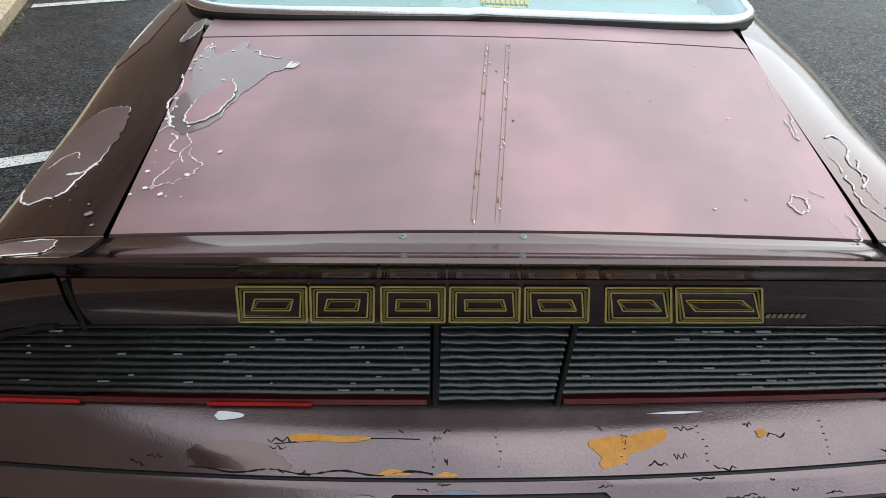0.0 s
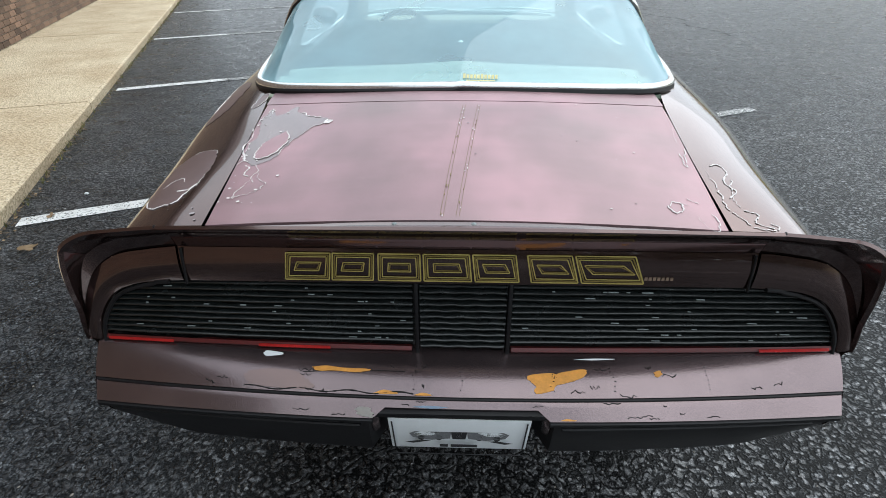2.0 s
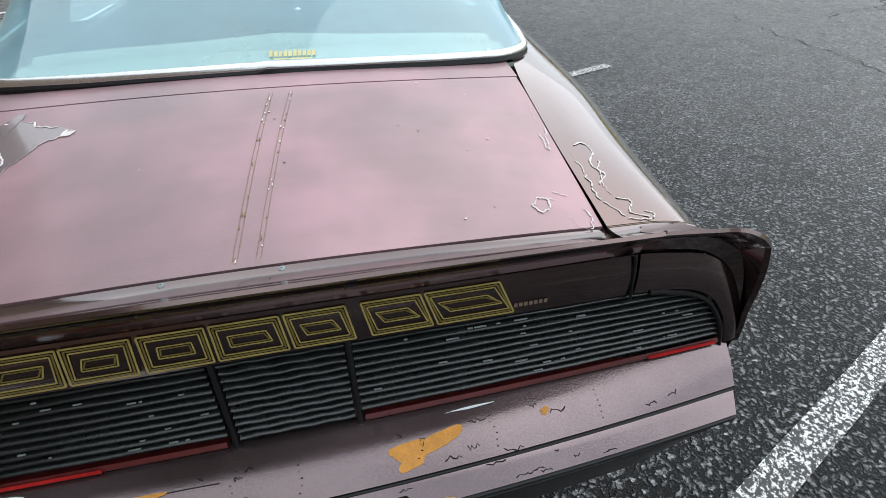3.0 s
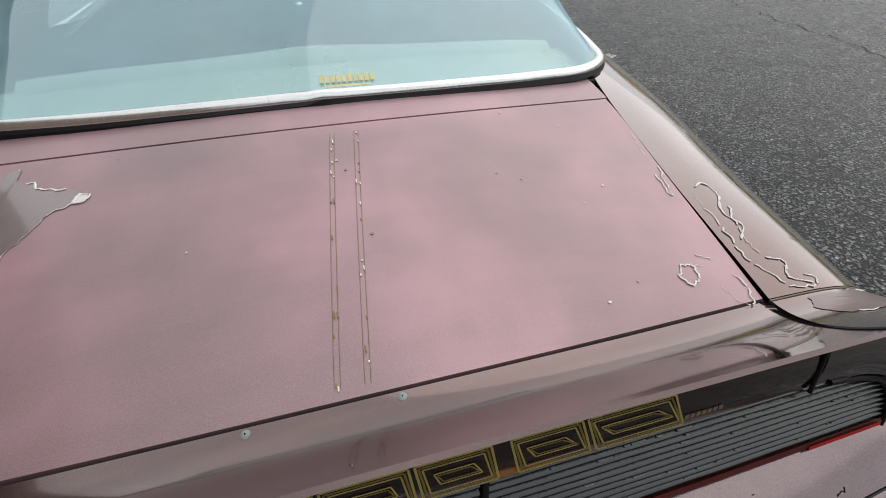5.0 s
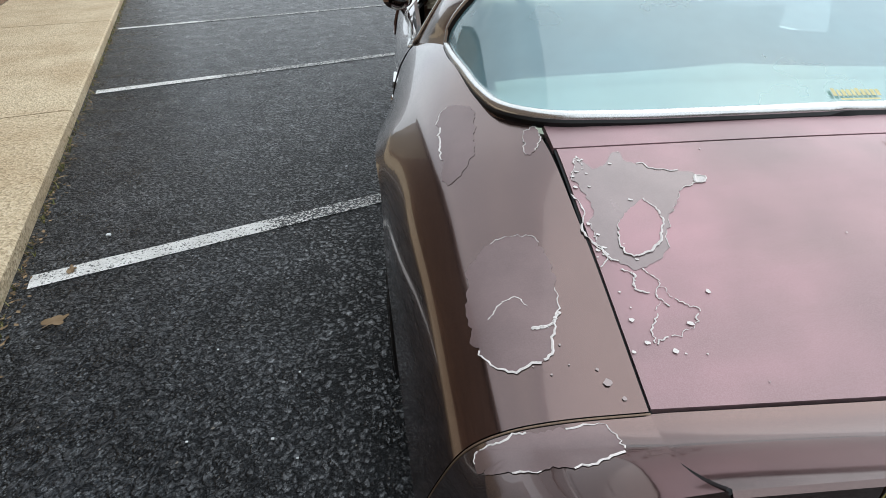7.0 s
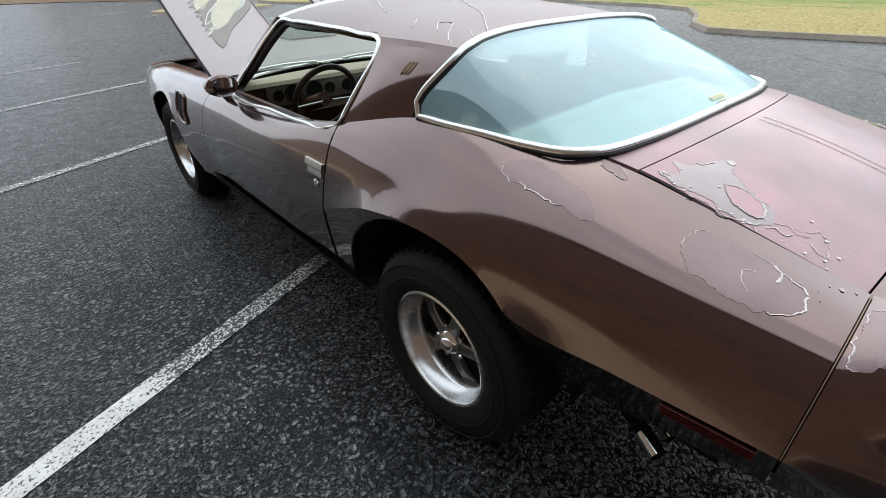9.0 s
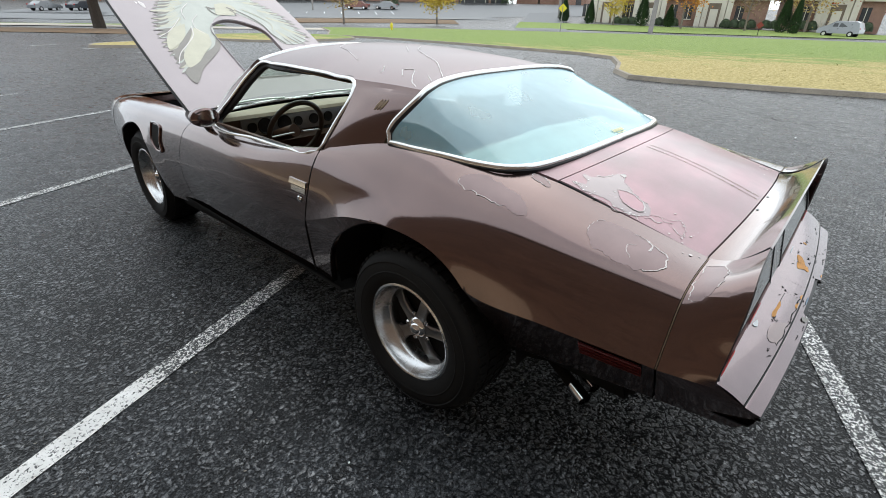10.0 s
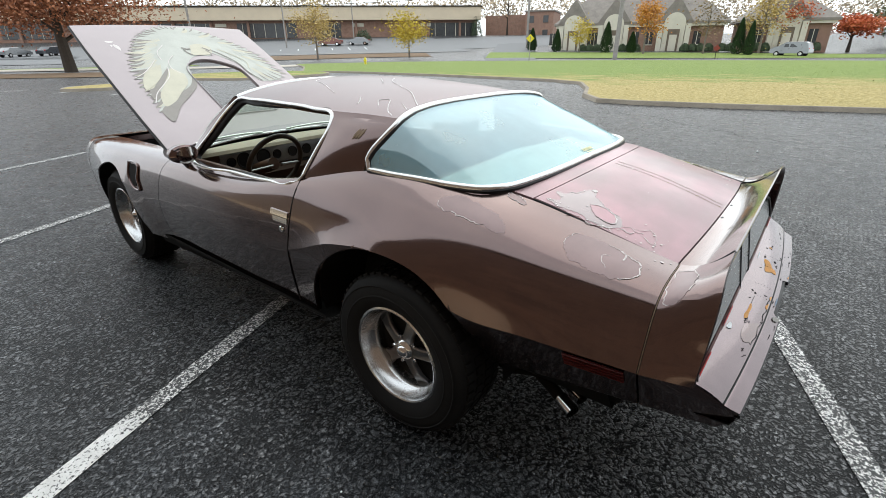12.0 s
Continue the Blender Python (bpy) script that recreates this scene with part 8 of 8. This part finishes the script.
# ---- parked and passing vehicles in the distance ----
def far_car(base, heading, paint, label, kind="car", van=False):
    c = tagged(empty("far_car", base), label, kind, "distant cars")
    L, W = (4.4, 1.8) if van else (4.5, 1.8)
    prof = [(-0.5, 0.38), (-0.5, 0.85), (-0.48, 1.05), (-0.44, 1.55), (-0.36, 1.72), (0.10, 1.72), (0.26, 1.30), (0.44, 1.02), (0.5, 0.80), (0.5, 0.38)] if van else \
           [(-0.5, 0.38), (-0.5, 0.80), (-0.47, 0.98), (-0.36, 1.02), (-0.24, 1.40), (0.06, 1.44), (0.20, 1.05), (0.44, 0.92), (0.5, 0.72), (0.5, 0.38)]
    rows = []
    for k in (-1, -0.92, 0.92, 1):
        rows.append([Vector((L * a, W / 2 * k * (0.86 if z > 1.1 else 1.0), z if abs(k) == 1 or z < 1.2 else z + 0.03)) for a, z in prof])
    vs, fs = grid(rows)
    n = len(prof)
    fs += [tuple(range(n)), tuple(range(3 * n, 4 * n))]
    body = make("body", vs, fs, paint, c, angle=25)
    gz = (1.12, 1.55) if van else (1.05, 1.34)
    for k in (-1, 1):
        y = W / 2 * k * 0.93
        for a0, a1 in (((-0.42, -0.22), (-0.20, 0.0), (0.02, 0.15)) if van else ((-0.28, -0.08), (-0.06, 0.10))):
            make("side_window", [Vector((L * a0, y + k * 0.02, gz[0])), Vector((L * a1, y + k * 0.02, gz[0])), Vector((L * (a1 - 0.02), y - k * 0.07, gz[1])), Vector((L * (a0 + 0.02), y - k * 0.07, gz[1]))], [(0, 1, 2, 3)], M_DARKGLASS, c, smooth=False)
        for a in (-0.31, 0.31):
            w = make("wheel", *lathe([(0.001, -0.02), (0.20, -0.02), (0.22, 0.0), (0.32, 0.0), (0.33, 0.06), (0.33, 0.20), (0.001, 0.20)], 20, "y", (0, 0, 0)), M_RUBBER, c)
            w.matrix_local = Matrix.Translation((L * a, k * (W / 2 + 0.005), 0.33)) @ Matrix.Rotation(0 if k < 0 else math.pi, 4, "Z")
            make("rim", *lathe([(0.001, -0.025), (0.19, -0.025)], 12, "y"), M_CHROME, w)
        make("headlight", *box((L * 0.485, k * W * 0.36, 0.78), (0.14, 0.34, 0.16), 0.03), M_WHITE, c)
        make("tail_light", *box((-L * 0.485, k * W * 0.40, 0.90), (0.12, 0.20, 0.22), 0.03), M_RED, c)
    front = (0.115, 1.66, 0.255, 1.30) if van else (0.075, 1.38, 0.19, 1.07)
    make("windscreen", [Vector((L * front[0], -0.7, front[1])), Vector((L * front[0], 0.7, front[1])), Vector((L * front[2], 0.75, front[3])), Vector((L * front[2], -0.75, front[3]))], [(0, 1, 2, 3)], M_DARKGLASS, c, smooth=False)
    for v in c.children:
        if v.name.startswith("windscreen"):
            v.location = Vector((0.03, 0, 0.04))
    c.rotation_euler = (0, 0, heading)
    return c


far_car(at_bearing(0.9976, 0.0697, 80), math.atan2(0.95, 0.25), M_CARGREY, "silver minivan passing on the street behind the lawn", "minivan", True)
far_car(at_bearing(0.628, 0.778, 101), 2.2, M_CARRED, "dark red car parked in the shop lot")
far_car(at_bearing(0.668, 0.744, 101), 2.2, M_CARGREY, "grey pickup-like car parked in the shop lot")
for i, (dx, p) in enumerate(((0.19, M_CARGREY), (0.235, M_CARDARK), (0.345, M_CARDARK), (0.12, M_CARGREY))):
    far_car(at_bearing(dx, math.sqrt(1 - dx * dx), 105), 0.5 + 0.1 * i, p, ("silver" if p is M_CARGREY else "dark") + " car parked across the street")
for i in range(5):
    p = at_bearing(0.9999 - 0.001 * i, -0.045 - 0.012 * i, 150)
    far_car(p, 1.2, M_WHITE if i % 2 else M_CARGREY, "pale car parked far along the road")

# far woods close the horizon
rng = random.Random(90)
vs, fs = [], []
for i in range(24000):
    s = rng.uniform(150, 190)
    w = rng.uniform(-230, 200)
    h = rng.random() ** 1.2 * rng.uniform(8, 15) + 3.0 * math.sin(w * 0.09) + 2
    p = FAR * s + SIDE * w + Vector((0, 0, 5.5 + max(0.2, h)))
    u = Vector((rng.uniform(-1, 1), rng.uniform(-1, 1), rng.uniform(-1, 1))).normalized() * rng.uniform(0.3, 0.6)
    q = u.cross(Vector((rng.uniform(-1, 1), rng.uniform(-1, 1), rng.uniform(-1, 1)))).normalized() * 0.34
    k = len(vs)
    vs += [p - u, p + q, p + u, p - q]
    fs.append((k, k + 1, k + 2, k + 3))
tagged(make("far_woods", vs, fs, leaf_mat("woods_leaves", (0.34, 0.28, 0.21), (0.62, 0.50, 0.34)), smooth=False), "distant brown and yellow autumn woods", "woods", kind="stuff")


# trees behind the lot and across the road, out of sight, added to darken reflections
rng = random.Random(91)
vs, fs = [], []
for i in range(9000):
    a = radians(rng.uniform(-178, -42))
    r = rng.uniform(34, 50)
    h = 0.3 + rng.random() ** 0.9 * (11 + 3.0 * math.sin(a * 9) + 2 * math.sin(a * 23))
    p = Vector((r * math.cos(a), r * math.sin(a), max(0.3, h)))
    u = Vector((rng.uniform(-1, 1), rng.uniform(-1, 1), rng.uniform(-1, 1))).normalized() * 0.8
    q = u.cross(Vector((rng.uniform(-1, 1), rng.uniform(-1, 1), rng.uniform(-1, 1)))).normalized() * 0.6
    k = len(vs)
    vs += [p - u, p + q, p + u, p - q]
    fs.append((k, k + 1, k + 2, k + 3))
tagged(make("woods", vs, fs, leaf_mat("unseen_woods_leaves", (0.04, 0.035, 0.02), (0.16, 0.11, 0.05)), smooth=False), "unseen dark brown woods added behind the parking lot to darken reflections", "woods", kind="stuff")

# tufts of grass that break the lawn's near part
rng = random.Random(92)
vs, fs = [], []
poly = [(12.2, 3.6), (13.2, -1.6), (15.5, -8), (24, -20), (40, -24), (46, 0), (42, 18), (34, 30), (26, 34), (21, 26), (20.4, 14), (19.4, 8.6), (16, 5.4)]


def inside(x, y):
    hit = False
    for (x0, y0), (x1, y1) in zip(poly, poly[1:] + poly[:1]):
        if (y0 > y) != (y1 > y) and x < x0 + (x1 - x0) * (y - y0) / (y1 - y0):
            hit = not hit
    return hit


while len(fs) < 5000:
    x, y = 12 + 32 * rng.random() ** 1.5, rng.uniform(-22, 33)
    if not inside(x, y):
        continue
    z = land(x, y) + 0.11
    for j in range(3):
        a = rng.uniform(0, 6.28)
        s = rng.uniform(0.012, 0.028)
        d = Vector((math.cos(a), math.sin(a), 0)) * s * 0.5
        p = Vector((x + rng.uniform(-0.06, 0.06), y + rng.uniform(-0.06, 0.06), z))
        k = len(vs)
        vs += [p - d, p + d, p + Vector((rng.uniform(-0.04, 0.04), rng.uniform(-0.04, 0.04), s))]
        fs.append((k, k + 1, k + 2))
tagged(make("grass_tufts", vs, fs, M_GRASS, smooth=False), "short uneven tufts of green and straw grass", "grass", kind="stuff")


# ---- loose bits on the ground, and the bricks of the near wall ----
rng = random.Random(33)
M_LEAF = leaf_mat("fallen_leaves", (0.06, 0.04, 0.02), (0.32, 0.22, 0.12))
vs, fs = [], []
for i in range(1700):
    u = KERB_U - 0.012 - abs(rng.gauss(0, 0.032))
    v = rng.uniform(-6, 14)
    p = kpt(u, v, 0.008 + rng.uniform(0, 0.02))
    a = rng.uniform(0, 6.28)
    s = rng.uniform(0.004, 0.016)
    d = Vector((math.cos(a), math.sin(a), rng.uniform(-0.3, 0.3))) * s
    w = Vector((-math.sin(a), math.cos(a), rng.uniform(-0.3, 0.3))) * s * 0.6
    k = len(vs)
    vs += [p - d, p + w, p + d, p - w]
    fs.append((k, k + 1, k + 2, k + 3))
tagged(make("gutter_litter", vs, fs, M_LEAF, smooth=False), "dry leaf litter along the kerb", "litter", kind="stuff")
vs, fs = [], []
for i in range(520):
    u = KERB_U - 0.006 - abs(rng.gauss(0, 0.014))
    p = kpt(u, rng.uniform(-6, 14), 0.0)
    for j in range(3):
        a = rng.uniform(0, 6.28)
        h = rng.uniform(0.015, 0.05)
        d = Vector((math.cos(a), math.sin(a), 0)) * 0.004
        t = p + Vector((rng.uniform(-0.02, 0.02), rng.uniform(-0.02, 0.02), h))
        k = len(vs)
        vs += [p - d, p + d, t]
        fs.append((k, k + 1, k + 2))
tagged(make("kerb_weeds", vs, fs, leaf_mat("weed_blades", (0.10, 0.12, 0.03), (0.28, 0.25, 0.10)), smooth=False), "small dry weeds growing along the kerb", "weeds", kind="stuff")


def oak_leaf(p, size, rot, label):
    n = 28
    pts = []
    for i in range(n):
        a = 2 * math.pi * i / n
        r = size * (0.55 + 0.45 * abs(math.cos(2.5 * a)))
        pts.append(Vector((r * math.cos(a) * 1.2, r * math.sin(a) * 0.8, 0.010 + 0.006 * math.cos(3 * a))))
    ob = make("fallen_leaf", *fan(pts), M_LEAF)
    ob.location, ob.rotation_euler = p, (0, 0, rot)
    tagged(ob, label, "leaf", "fallen leaves")


oak_leaf((-2.33, 0.28, 0.002), 0.045, 0.6, "curled tan oak leaf on the asphalt")
oak_leaf((-2.45, 0.62, 0.002), 0.028, 2.0, "small tan leaf beside the kerb")
oak_leaf((-2.52, 0.15, 0.002), 0.030, 1.0, "small tan leaf beside the kerb")
for x, y, s in ((-2.42, 0.90, 0.022), (-1.24, -0.38, 0.008), (-1.33, -0.31, 0.010), (-1.6, -0.3, 0.008), (-1.62, 0.08, 0.008), (6.41, -0.42, 0.03), (-1.29, -0.05, 0.008)):
    ob = make("pebble", *box((0, 0, 0), (s, s * 0.8, s * 0.5), s * 0.2), M_WHITE)
    ob.location = (x, y, s * 0.25 + 0.003)
    tagged(ob, "pale chip of stone lying on asphalt", "pebble", "pale pebbles")
brick_me = brick_mesh()
rows_n, cols_n = 12, 25
for r in range(rows_n):
    for c in range(cols_n):
        v = 2.4 + 0.211 * c + (0.105 if r % 2 else 0)
        ob = new("brick", brick_me)
        ob.parent = wall
        ob.matrix_world = Matrix.Translation(kpt(WALL_U + 0.028, v, 0.10 + WALK_Z + 0.0715 * r - 0.03)) @ KROT
rest = []
for r in range(74):
    for c in range(-36, 60):
        v = 2.4 + 0.211 * c + (0.105 if r % 2 else 0)
        if r < rows_n and 0 <= c < cols_n:
            continue
        if r > 71 or v < -5.0:
            continue
        p = kpt(WALL_U + 0.013, v, WALK_Z + 0.0715 * r + 0.07)
        h = KV * 0.099
        q = Vector((0, 0, 0.030))
        rest.append(([p - h - q, p + h - q, p + h + q, p - h + q], [(0, 1, 2, 3)]))
wb = make("joined_bricks", *join(*rest), leaf_mat("far_brick_faces", (0.10, 0.06, 0.04), (0.24, 0.15, 0.095)), wall, smooth=False)
wb["kind"] = "stuff"


# old cracks wandering across the open lot
M_CRACK = surface("tar_dark_crack", (0.008, 0.008, 0.009), 0.8, 0.0, 0.2, 5, 60, 0.0)
rng = random.Random(64)
for x, y, a, L in ((5.2, 0.6, 1.2, 4.5), (7.4, -1.0, 1.0, 6.0), (8.8, 2.5, 1.5, 5.0), (6.6, 4.0, 0.4, 3.6), (9.6, -3.5, 1.15, 7.0), (4.2, 6.0, 1.9, 4.0), (3.4, 12.0, 0.5, 6.0), (-1.0, 14.0, 0.3, 7.0), (10.4, 8.0, 1.6, 7.0), (-3.4, 9.0, 0.9, 5.0)):
    rows = []
    n = int(L * 9)
    for i in range(n + 1):
        b = a + rng.gauss(0, 0.5) + 0.3 * math.sin(i * 0.35)
        x += math.cos(b) * L / n
        y += math.sin(b) * L / n
        w = 0.010 * rng.uniform(0.3, 1.5) * math.sin(math.pi * (i + 0.5) / (n + 1)) ** 0.4
        d = Vector((-math.sin(a), math.cos(a), 0)) * w
        rows.append([Vector((x, y, 0.003)) - d, Vector((x, y, 0.003)) + d])
    tagged(make("asphalt_crack", *grid(rows), M_CRACK, smooth=False), "thin dark crack in the asphalt", "crack", "asphalt cracks", "structure")
